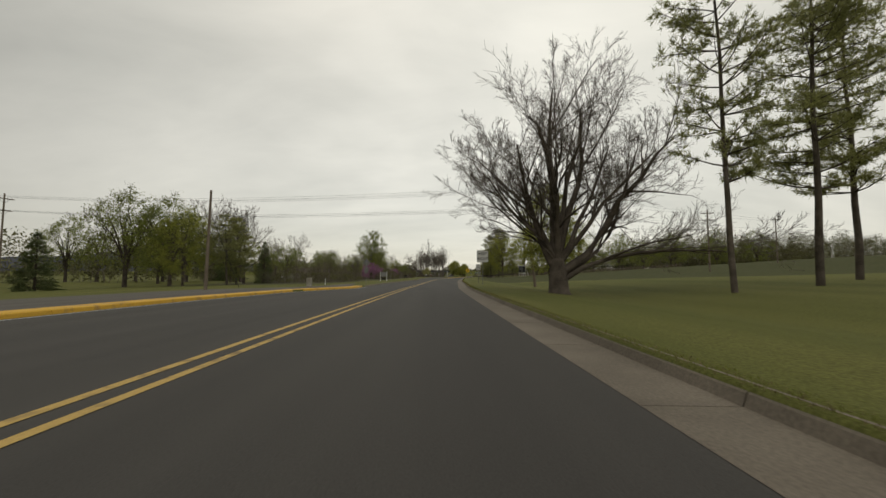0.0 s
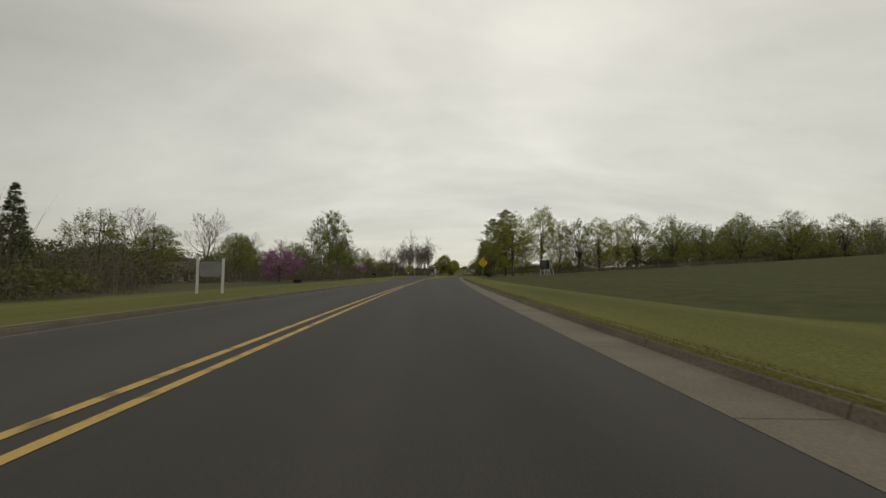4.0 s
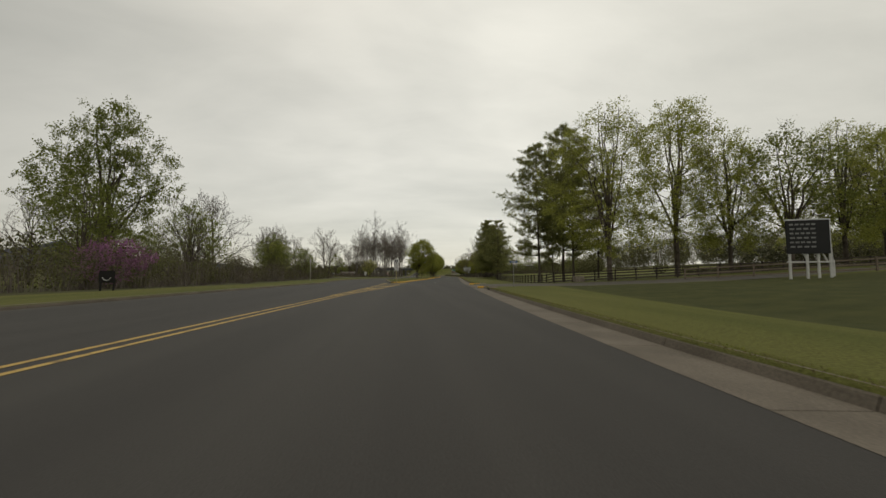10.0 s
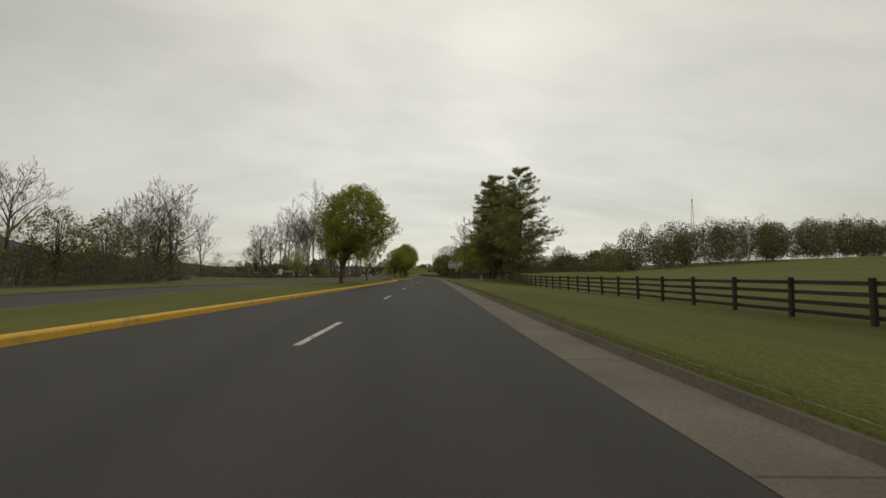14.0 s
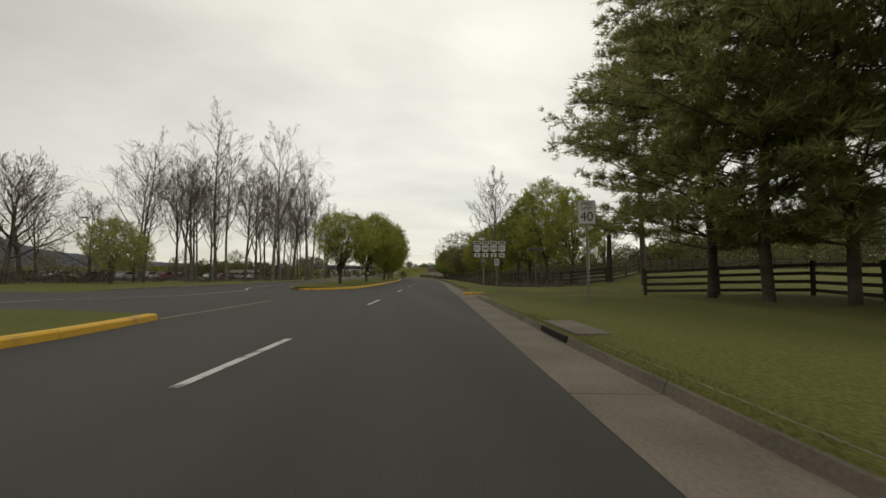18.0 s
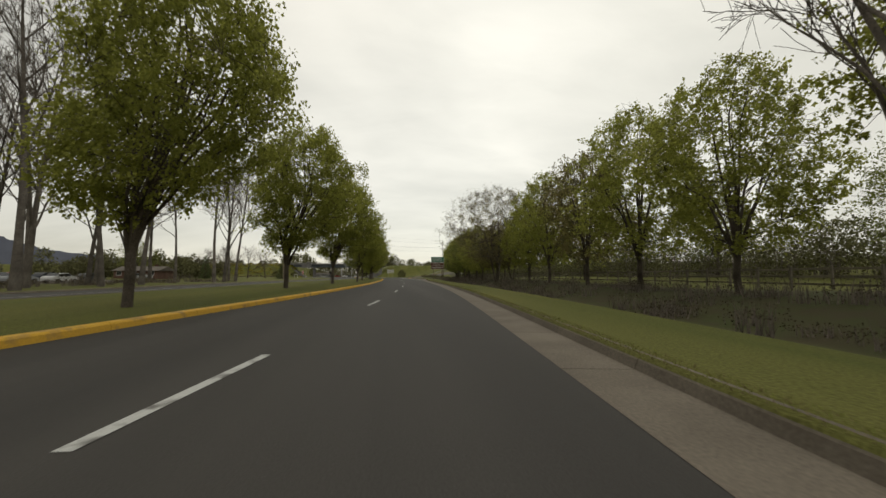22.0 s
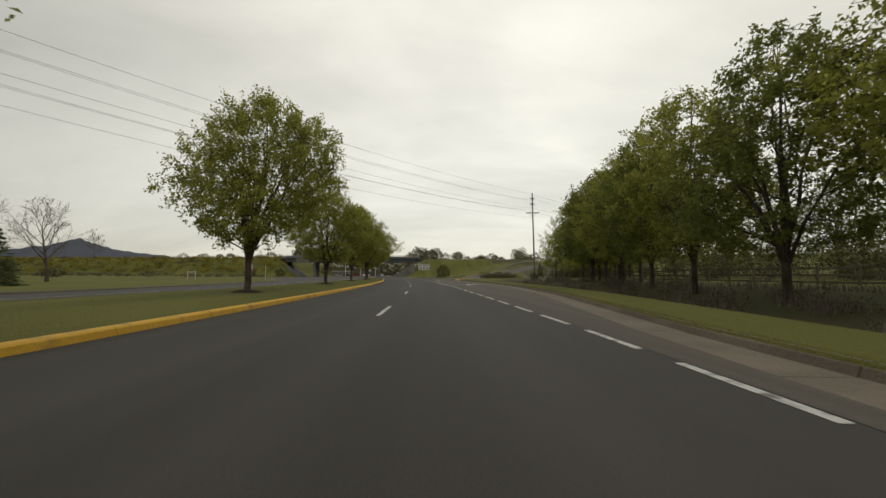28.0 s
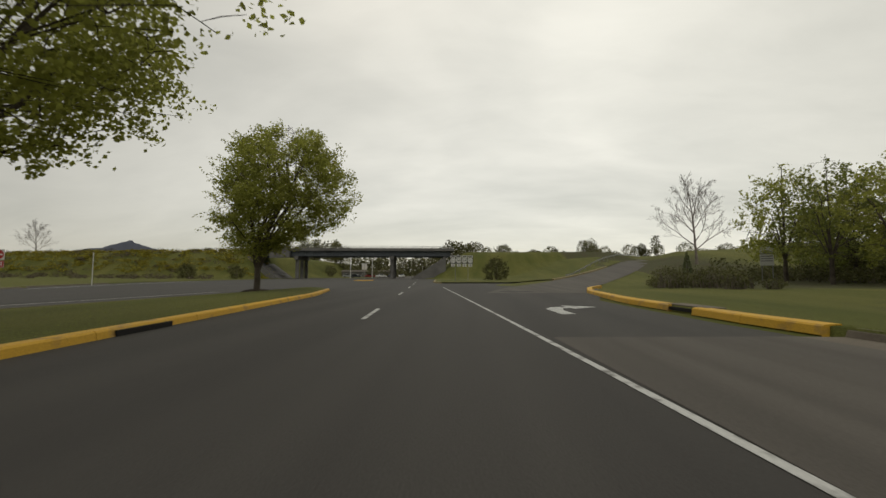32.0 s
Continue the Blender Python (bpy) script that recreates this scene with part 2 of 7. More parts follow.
DIRT = material("worn_earth", (0.095, 0.078, 0.042), 0.95, 0.3, 0.5, 12, 0.6, second=(0.082, 0.086, 0.026), spec=0.1)
BARK = material("bark", (0.092, 0.077, 0.062), 0.95, 0.3, 1.5, 22, 0.7, rnd=0.2, spec=0.1)
BARK_PALE = material("bark_pale", (0.125, 0.11, 0.094), 0.95, 0.3, 1.2, 20, 0.6, rnd=0.25, spec=0.1)
TWIG = material("twigs", (0.15, 0.128, 0.108), 0.95, 0.25, 1.5, 20, 0, rnd=0.2, spec=0.1)
LEAF = material("spring_leaf", (0.30, 0.31, 0.066), 0.6, 0.15, 0.6, 4, 0, island=0.28, translucent=0.62, spec=0.2)
LEAF_PALE = material("pale_leaf", (0.36, 0.35, 0.125), 0.6, 0.15, 0.6, 4, 0, island=0.26, translucent=0.6, spec=0.2)
LEAF_DARK = material("dark_leaf", (0.18, 0.20, 0.048), 0.6, 0.15, 0.6, 4, 0, island=0.26, translucent=0.55, spec=0.2)
LEAF_RED = material("reddish_leaf", (0.20, 0.175, 0.065), 0.6, 0.2, 0.6, 4, 0, island=0.4, translucent=0.45, spec=0.2)
BLOSSOM = material("redbud_blossom", (0.30, 0.135, 0.25), 0.7, 0.15, 0.8, 5, 0, island=0.35, translucent=0.3, spec=0.2)
NEEDLE = material("pine_needle", (0.275, 0.28, 0.105), 0.7, 0.2, 0.6, 4, 0, island=0.3, translucent=0.5, spec=0.2)
SPRUCE = material("spruce_needle", (0.115, 0.14, 0.055), 0.7, 0.2, 0.6, 4, 0, island=0.4, translucent=0.25, spec=0.2)
SHRUB = material("shrub", (0.112, 0.112, 0.047), 0.8, 0.25, 0.3, 3, 0, island=0.3, translucent=0.25, spec=0.1)
SHRUB_BROWN = material("brown_shrub", (0.105, 0.088, 0.062), 0.9, 0.25, 0.3, 3, 0, island=0.4, translucent=0.1, spec=0.1)
WOODS = material("far_woods", (0.125, 0.122, 0.056), 0.9, 0.25, 0.05, 1, 0, island=0.45, translucent=0.2, spec=0.1)
HILL_WOODS = material("hill_woods", (0.125, 0.115, 0.074), 0.9, 0.25, 0.05, 1, 0, island=0.5, translucent=0.15, spec=0.1)
FLOWER = material("yellow_flowers", (0.22, 0.19, 0.025), 0.8, 0.2, 0.5, 4, 0, island=0.4, translucent=0.2, spec=0.1)
FENCE = material("fence_board", (0.055, 0.046, 0.038), 0.9, 0.25, 1.2, 25, 0.4, rnd=0.25)
FENCE_WORN = material("worn_fence_board", (0.135, 0.118, 0.094), 0.9, 0.25, 1.2, 25, 0.4, rnd=0.25)
FENCE_PALE = material("weathered_board", (0.27, 0.25, 0.21), 0.9, 0.25, 1.2, 25, 0.4, rnd=0.2)
POLE = material("pole_wood", (0.165, 0.132, 0.10), 0.9, 0.25, 1.0, 20, 0.5)
WIRE = material("wire", (0.03, 0.03, 0.03), 0.6, 0.05, 1, 5, 0)
GALV = material("galvanised_post", (0.22, 0.22, 0.21), 0.5, 0.12, 3, 40, 0.1, metal=0.4)
WHITE = material("sign_white", (0.52, 0.52, 0.50), 0.5, 0.05, 2, 30, 0)
SIGN_BACK = material("sign_back", (0.20, 0.20, 0.195), 0.5, 0.1, 2, 30, 0, metal=0.3)
BLACK = material("sign_black", (0.012, 0.012, 0.012), 0.5, 0.1, 2, 30, 0)
SIGN_YELLOW = material("sign_yellow", (0.62, 0.40, 0.02), 0.5, 0.06, 2, 30, 0)
SIGN_RED = material("sign_red", (0.30, 0.018, 0.016), 0.5, 0.06, 2, 30, 0)
SIGN_GREEN = material("sign_green", (0.012, 0.115, 0.055), 0.5, 0.06, 2, 30, 0)
SIGN_BROWN = material("sign_brown", (0.085, 0.034, 0.014), 0.5, 0.06, 2, 30, 0)
SIGN_BLUE = material("sign_blue", (0.05, 0.10, 0.20), 0.5, 0.06, 2, 30, 0)
POST_YELLOW = material("post_pale_yellow", (0.36, 0.32, 0.16), 0.6, 0.1, 2, 30, 0)
GLASS_DARK = material("dark_window", (0.015, 0.017, 0.02), 0.1, 0.05, 1, 5, 0, spec=0.6)
TYRE = material("tyre", (0.015, 0.015, 0.015), 0.9, 0.1, 2, 30, 0)
ROOF = material("shingle_roof", (0.10, 0.085, 0.07), 0.9, 0.2, 1, 12, 0.3)
SIDING = material("siding", (0.42, 0.40, 0.37), 0.8, 0.08, 1, 12, 0.1)
BRICK = material("brick_wall", (0.095, 0.052, 0.038), 0.9, 0.2, 1, 9, 0.2)
# the haze of distance is put into this greyish-blue base colour
MOUNT = material("hazed_mountain", (0.105, 0.112, 0.14), 1.0, 0.08, 0.002, 0.02, 0, spec=0.0)
IRON = material("iron_and_drain_shade", (0.012, 0.011, 0.010), 0.8, 0.2, 3, 30, 0.2)


# wheel tracks: the road's large pattern is drawn out along it
for road_mat in (ASPHALT, ASPHALT_OLD):
    rt = road_mat.node_tree
    r_map = rt.nodes.new("ShaderNodeMapping")
    r_map.inputs["Scale"].default_value = (2.6, 0.10, 1.0)
    r_co = [n for n in rt.nodes if n.bl_idname == "ShaderNodeTexCoord"][0]
    r_big = min((n for n in rt.nodes if n.bl_idname == "ShaderNodeTexNoise"), key=lambda n: n.inputs["Scale"].default_value)
    rt.links.new(r_co.outputs["Object"], r_map.inputs["Vector"])
    rt.links.new(r_map.outputs[0], r_big.inputs["Vector"])


# ---- mesh helpers ----
def mesh_object(name, verts, faces, mat, parent=None, label="", smooth=False):
    me = bpy.data.meshes.new(name)
    if isinstance(verts, np.ndarray):
        verts = verts.tolist()
    me.from_pydata(verts, [], faces)
    for m in mat if isinstance(mat, (list, tuple)) else [mat]:
        me.materials.append(m)
    if smooth:
        me.polygons.foreach_set("use_smooth", [True] * len(me.polygons))
    ob = new(name, me)
    if parent is not None:
        ob.parent = parent
    if label:
        ob["label"] = label
    return ob


def part(name, bm, mat, parent=None, label=""):
    me = bpy.data.meshes.new(name)
    bm.to_mesh(me)
    bm.free()
    me.materials.append(mat)
    ob = new(name, me)
    if parent is not None:
        ob.parent = parent
    if label:
        ob["label"] = label
    return ob


def empty(name, m, label, category, group="", kind=""):
    ob = new(name)
    ob.empty_display_size = 0.3
    ob.matrix_world = m
    return tagged(ob, label, category, group, kind)


def box(bm, x, y, z, cx=0, cy=0, cz=0, bevel=0.0, rot=None):
    """A box of size x, y, z round a centre, with rounded edges."""
    m = Matrix.Translation((cx, cy, cz)) @ (rot or Matrix()) @ Matrix.Diagonal((x, y, z, 1))
    r = bmesh.ops.create_cube(bm, size=1.0, matrix=m)
    if bevel:
        es = {e for v in r["verts"] for e in v.link_edges}
        bmesh.ops.bevel(bm, geom=list(es), offset=bevel, segments=1, affect="EDGES")
    return bm


def tube(bm, p, q, r1, r2=None, sides=10, caps=True):
    p, q = Vector(p), Vector(q)
    d = q - p
    m = Matrix.Translation((p + q) / 2) @ d.to_track_quat("Z", "Y").to_matrix().to_4x4()
    bmesh.ops.create_cone(bm, cap_ends=caps, segments=sides, radius1=r1, radius2=r1 if r2 is None else r2, depth=d.length, matrix=m)
    return bm


def plate(bm, pts, thick, y=0.0):
    """A flat plate in the x-z plane with the given outline, facing -y."""
    f = [bm.verts.new((x, y, z)) for x, z in pts]
    b = [bm.verts.new((x, y + thick, z)) for x, z in pts]
    bm.faces.new(f)
    bm.faces.new(b[::-1])
    n = len(pts)
    for i in range(n):
        bm.faces.new((f[i], b[i], b[(i + 1) % n], f[(i + 1) % n]))
    bmesh.ops.recalc_face_normals(bm, faces=bm.faces[:])
    return bm


def rounded(w, h, r, cx=0, cz=0, n=4):
    out = []
    for sx, sz, a0 in ((1, 1, 0), (-1, 1, 90), (-1, -1, 180), (1, -1, 270)):
        for k in range(n + 1):
            a = radians(a0 + 90 * k / n)
            out.append((cx + sx * (w / 2 - r) + r * math.cos(a), cz + sz * (h / 2 - r) + r * math.sin(a)))
    return out


def text_mesh(body, size, mat, parent, x=0, y=0, z=0, wide=1.0, name="letter"):
    """Raised writing, each character a part of its own."""
    cu = bpy.data.curves.new("letters", "FONT")
    cu.body, cu.size, cu.align_x, cu.align_y, cu.extrude = body, size, "CENTER", "CENTER", 0.002
    tmp = bpy.data.objects.new("letters", cu)
    scene.collection.objects.link(tmp)
    me = bpy.data.meshes.new_from_object(tmp.evaluated_get(bpy.context.evaluated_depsgraph_get()))
    bpy.data.objects.remove(tmp)
    verts = [v.co.copy() for v in me.vertices]
    faces = [tuple(f.vertices) for f in me.polygons]
    bpy.data.meshes.remove(me)
    leader = list(range(len(verts)))

    def find(i):
        while leader[i] != i:
            leader[i] = leader[leader[i]]
            i = leader[i]
        return i

    for f in faces:
        for i in f[1:]:
            leader[find(i)] = find(f[0])
    glyphs = {}
    for f in faces:
        glyphs.setdefault(find(f[0]), []).append(f)
    for fs in glyphs.values():
        used = sorted({i for f in fs for i in f})
        at = {i: k for k, i in enumerate(used)}
        ob = mesh_object(name, [verts[i] for i in used], [tuple(at[i] for i in f) for f in fs], mat, parent)
        ob.matrix_basis = Matrix.Translation((x, y, z)) @ pose(0, 0, 0, 90) @ Matrix.Diagonal((wide, 1, 1, 1))


# ---- the road's line: station s along it, lat to its right ----
ALIGN = ((-400, 0.3), (0, 0.31), (20, -0.15), (41, -1.33), (62, -1.96), (83, -3.09), (105, -3.91), (127, -4.28), (150, -5.33), (173, -7.11),
         (196, -7.99), (219, -8.43), (242, -8.26), (265, -7.71), (288, -7.22), (311, -7.13), (334, -6.18), (357, -3.73), (380, -1.81),
         (403, -0.9), (426, 0.26), (448, 1.85), (471, 4.08), (490, 5.0), (520, 5.6), (3000, 5.6))
S_ALL = np.arange(-400, 3001, 1.0)
HEAD = np.radians(np.interp(S_ALL, [a for a, b in ALIGN], [b for a, b in ALIGN]))
CX = np.concatenate([[0], np.cumsum(-np.sin((HEAD[1:] + HEAD[:-1]) / 2))])
CY = np.concatenate([[0], np.cumsum(np.cos((HEAD[1:] + HEAD[:-1]) / 2))])
CX -= np.interp(0, S_ALL, CX)
CY -= np.interp(0, S_ALL, CY)


def xy(s, lat):
    """World x and y of a station and an offset to the right."""
    s, lat = np.asarray(s, float), np.asarray(lat, float)
    a = np.interp(s, S_ALL, HEAD)
    near = np.clip(lat, -60, 60)
    far = lat - near
    return (np.interp(s, S_ALL, CX) + near * np.cos(a) + far * math.cos(radians(-4)),
            np.interp(s, S_ALL, CY) + near * np.sin(a) + far * math.sin(radians(-4)))


def heading(s):
    return math.degrees(float(np.interp(s, S_ALL, HEAD)))


def table(*rows):
    ks, vs = [r[0] for r in rows], [r[1] for r in rows]
    return lambda s: np.interp(s, ks, vs)


# outer edge of the right gutter, left edge of the whole roadway
RIGHT = table((-400, 2.7), (34, 2.7), (55, 3.2), (104, 3.65), (134, 3.75), (172, 3.4), (211, 2.6), (257, 2.25), (302, 2.35), (334, 2.6), (379, 3.1),
              (400, 3.5), (412, 4.0), (425, 4.9), (440, 7.1), (452, 8.0), (468, 8.2), (480, 7.7), (488, 7.4), (495, 7.9), (503, 9.6), (509, 12.0),
              (516, 16), (530, 24), (545, 33), (3000, 33))
LEFT = table((-400, -11.4), (17, -11.2), (28, -10.2), (35, -7.6), (56, -8.0), (106, -8.5), (124, -10.2), (147, -13.2), (180, -15.6), (193, -16.4),
             (207, -20), (231, -23.5), (270, -24), (320, -24.8), (350, -25.2), (390, -26.8), (430, -25), (450, -22.5), (485, -23), (500, -27), (515, -36), (540, -44), (3000, -44))
MED_R = table((196.4, -7.7), (197.4, -7.05), (200, -6.6), (223, -6.6), (257, -6.6), (273, -6.5), (275.4, -6.9))
MED_L = table((196.4, -7.95), (197.8, -8.55), (216, -12.3), (226, -14.6), (257, -15.0), (273, -14.6), (275.4, -13.8))
MED2_R = table((295.4, -9.9), (296.6, -8.0), (299, -6.5), (310, -6.1), (336, -6.45), (380, -6.0), (440, -5.65), (480, -5.55), (500, -6.2), (507, -7.3))
MED2_L = table((295.4, -10.4), (297.3, -11.5), (303, -13.6), (320, -16.2), (350, -17.6), (390, -19.2), (430, -16.0), (450, -13.8), (490, -12.6), (507, -10))
MOUTHS_R = ((177, 187), (284.8, 287.8))
MOUTHS_L = ((274, 294),)


TURN_EDGE = table((398, 3.1), (425, 3.1), (440, 2.65), (465, 2.05), (486, 2.0))


def step(v, a, b):
    t = np.clip((np.asarray(v, float) - a) / (b - a), 0, 1)
    return t * t * (3 - 2 * t)


def mouth(s, spans):
    m = np.zeros_like(np.asarray(s, float))
    for a, b in spans:
        m = np.maximum(m, step(s, a - 1.5, a + 0.5) * (1 - step(s, b - 0.5, b + 1.5)))
    return m


def ramp_lat(s):
    """Middle of the slip road that leaves to the right."""
    return np.interp(s, [495, 505, 515, 530, 560, 600, 660], [5.5, 7.5, 11, 20, 40, 66, 105])


def ground(s, lat):
    """Height of the land."""
    s, lat = np.asarray(s, float), np.asarray(lat, float)
    r, l = lat - RIGHT(s), LEFT(s) - lat
    wave = 0.25 * np.sin(s * 0.031 + 1.3) * np.sin(lat * 0.043) + 0.12 * np.sin(s * 0.11) * np.sin(lat * 0.13 + 2)
    zr = 0.15 * (1 - mouth(s, MOUTHS_R)) + 0.02 * np.clip(r, 0, 5)
    zr += (0.034 * np.clip(r - 9, 0, 150) + 0.01 * np.clip(r - 150, 0, 400)) * (1 - 0.75 * step(s, 285, 320) * (1 - step(r, 22, 50)))
    zr += 0.03 * np.clip(r - 25, 0, 120) * step(s, 30, 110) * (1 - step(s, 178, 212))
    zr -= 0.62 * step(r, 1.2, 9.5) * (1 - step(r, 17, 34)) * step(s, 186, 198) * (1 - step(s, 262, 280))
    zr -= (0.35 * (1 - step(s, 150, 175)) + 0.75 * step(s, 293, 312) * (1 - step(s, 470, 500))) * np.exp(-((r - 6.5) / 2.6) ** 2)
    zr += 1.25 * step(r, 9.5, 17) * step(s, 292, 306) * (1 - step(s, 312, 354)) * (1 - step(r, 30, 60))
    zr += wave * np.clip((r - 6) / 20, 0, 1) + 3.0 * step(r, 50, 190) * step(s, 255, 345) * (1 - step(s, 440, 520))
    zl = 0.13 * (1 - mouth(s, MOUTHS_L)) - 0.022 * np.clip(l - 4, 0, 40) * (1 - step(s, 215, 250)) + 0.006 * np.clip(l - 10, 0, 300)
    zl += wave * np.clip((l - 6) / 20, 0, 1)
    z = np.where(r > -0.001, zr, np.where(l > -0.001, zl, -0.06))
    # the highway's bank with the opening under the bridge
    bank = 8.3 * step(s, 583, 600) * (1 - step(lat, -54, -46) * (1 - step(lat, -1, 12)))
    slope = 8.3 * step(s + 0.55 * np.clip(lat - 18, 0, 120), 545, 640) * step(lat, 14, 40)
    z = np.maximum(z, np.where(s > 520, np.maximum(bank, slope) - 0.06 + np.where(r > 0, zr * 0.3, 0), -9))
    z = np.where(s > 610, z + 0.02 * np.clip(s - 640, 0, 300) * step(lat, 10, 80), z)
    # slip road cut level into the slope
    c = ramp_lat(s)
    rz = 7.6 * step(s, 512, 640)
    k = np.where((s > 505) & (s < 640), 1 - step(np.abs(lat - c), 4.6, 11), 0)
    return z * (1 - k) + (rz - 0.05) * k


def place(s, lat, turn=0.0, dz=0.0, scale=None):
    """Pose on the ground at a station, turned to face along the road."""
    x, y = xy(s, lat)
    m = pose(float(x), float(y), float(ground(s, lat)) + dz, 0, 0, heading(s) + turn)
    return m @ Matrix.Diagonal((*scale, 1)) if scale else m


def sheet(name, s_vals, lat_fn, z_fn, mat, label="", category="", kind="structure", parent=None):
    """A strip of surface: lat_fn(s) gives the offsets across it, z_fn(s, lats) the heights."""
    verts, n = [], 0
    for s in s_vals:
        lats = np.asarray(lat_fn(s), float)
        n = len(lats)
        x, y = xy(np.full(n, s), lats)
        verts += list(zip(x, y, np.broadcast_to(z_fn(np.full(n, s), lats), n)))
    faces = [(i * n + j, i * n + j + 1, (i + 1) * n + j + 1, (i + 1) * n + j) for i in range(len(s_vals) - 1) for j in range(n - 1)]
    ob = mesh_object(name, [tuple(map(float, v)) for v in verts], faces, mat, parent, smooth=True)
    return tagged(ob, label, category, "", kind) if not parent else ob


def stretch(a, b, d):
    n = max(1, int(math.ceil((b - a) / d)))
    return [a + (b - a) * k / n for k in range(n + 1)]


def sweep_pieces(name, runs, line, profile, mat, label, category="kerb", length=3.05, side=1, kind="structure", rise=None):
    """A kerb or gutter in cast lengths with narrow joints, along line(s); profile: (offset, z) points."""
    verts, faces = [], []
    for a, b in runs:
        for k, p in enumerate(stretch(a, b, length)[:-1]):
            q = min(b, p + (b - a) / (len(stretch(a, b, length)) - 1))
            ss = [p + 0.008, (p + q) / 2, q - 0.008]
            base, n = len(verts), len(profile)
            for s in ss:
                l0 = float(line(s))
                for o, z in profile:
                    x, y = xy(s, l0 + side * o)
                    verts.append((float(x), float(y), z + (float(rise(s)) if rise else 0)))
            for i in range(2):
                for j in range(n - 1):
                    f = (base + i * n + j, base + i * n + j + 1, base + (i + 1) * n + j + 1, base + (i + 1) * n + j)
                    faces.append(f if side < 0 else f[::-1])
            faces.append(tuple(base + j for j in range(n)))
            faces.append(tuple(base + 2 * n + j for j in range(n))[::-1])
    return tagged(mesh_object(name, verts, faces, mat), label, category, "", kind)


# ---- land, road, kerbs ----
OFF = [0, 0.4, 1, 2, 3, 4.5, 5.2, 6, 6.7, 7.5, 9, 11, 14, 18, 24, 32, 42, 55, 72, 95, 125, 160, 210, 300, 450, 800, 1500, 2900]
S_LAND = [-400, -200, -100, -50] + stretch(-30, 620, 3) + [630, 640, 660, 690, 730, 800, 900, 1100, 1500, 2200, 2900]


def land_lats(s):
    l, r = float(LEFT(s)), float(RIGHT(s))
    return [l - o for o in OFF[::-1]] + list(np.linspace(l + 0.02, r - 0.02, 25)) + [r + o for o in OFF]


land = sheet("ground", S_LAND, land_lats, ground, GRASS, "mown spring grass verges and rolling fields", "ground")
weeds = land.data.attributes.new("weeds", "FLOAT", "POINT")
cover = []
for s in S_LAND:
    l = np.array(land_lats(s))
    r, q = l - float(RIGHT(s)), float(LEFT(s)) - l
    w = step(s, 294, 306) * (1 - step(s, 476, 500)) * step(r, 2.2, 6.2) * (1 - step(r, 13.5, 17)) + (1 - step(s, 250, 262)) * step(s, 45, 62) * step(q, 6.5, 9.5) * (1 - step(q, 22, 42)) + step(s, 496, 512) * step(r, 5, 9) * (1 - step(r, 24, 40))
    cover += list(np.clip(w, 0, 1))
weeds.data.foreach_set("value", np.array(cover, np.float32))
FIELD_EDGE = table((36, 40), (46, 22), (54, 12), (67, 6.2), (90, 5.6), (130, 5.2), (176, 5.4))
meadow = land.data.attributes.new("meadow", "FLOAT", "POINT")
cover = []
for s in S_LAND:
    r = np.array(land_lats(s)) - float(RIGHT(s))
    e = float(FIELD_EDGE(s))
    cover += list(np.clip((r - e + 0.9) / 1.8, 0, 1) * step(s, 36, 44) * (1 - step(s, 172, 180)))
meadow.data.foreach_set("value", np.array(cover, np.float32))
sheet("road", stretch(-60, 620, 4), lambda s: np.linspace(float(LEFT(s)), float(RIGHT(s)) - 0.9 if s < 500 else float(np.minimum(RIGHT(s), 14)), 7),
      lambda s, l: 0.0, ASPHALT, "grey asphalt road with faint patches", "road")
sheet("turn_lane", stretch(398, 486, 4), lambda s: np.linspace(min(float(RIGHT(s)) - 0.95, float(TURN_EDGE(s)) + 0.1), float(RIGHT(s)) - 0.93, 3), lambda s, l: 0.005, ASPHALT_OLD,
      "older brownish asphalt of the turn lane", "road")
GUT = [(-0.95, 0.004), (-0.06, -0.012), (-0.02, 0.10), (0.02, 0.14), (0.16, 0.155), (0.17, -0.12), (-0.95, -0.12)]
runs_r = [(-60, 175.5), (188, 284), (288.6, 486)]
sweep_pieces("kerb_right", runs_r, RIGHT, GUT, CONCRETE, "stained pale concrete kerb and gutter")
sweep_pieces("kerb_left", [(40.5, 273), (296, 530)], LEFT, [(0.45, 0.004), (0.05, -0.01), (0.02, 0.09), (-0.02, 0.13), (-0.15, 0.14), (-0.16, -0.12), (0.45, -0.12)], CONCRETE,
             "pale concrete kerb on the far edge of the road", side=1)
KERB = [(0.0, -0.03), (0.03, 0.12), (0.07, 0.155), (0.28, 0.16), (0.29, -0.1), (0.0, -0.1)]


def median(name, right, left, a, b):
    ss = stretch(a, b, 3)
    sheet(name, ss, lambda s: np.linspace(float(left(s)) + 0.2, float(right(s)) - 0.2, 7),
          lambda s, l: 0.13 + 0.14 * np.sin(np.pi * np.clip((l - left(s)) / (right(s) - left(s) + 1e-6), 0, 1)), GRASS, "grassy raised median strip between kerbs", "median")
    sweep_pieces("kerb_yellow", [(a, b)], right, KERB, YELLOW_KERB, "yellow-painted concrete median kerb, scuffed", side=-1)
    sweep_pieces("kerb_median_far", [(a, b)], left, KERB, CONCRETE, "pale concrete median kerb on the far side", side=1)


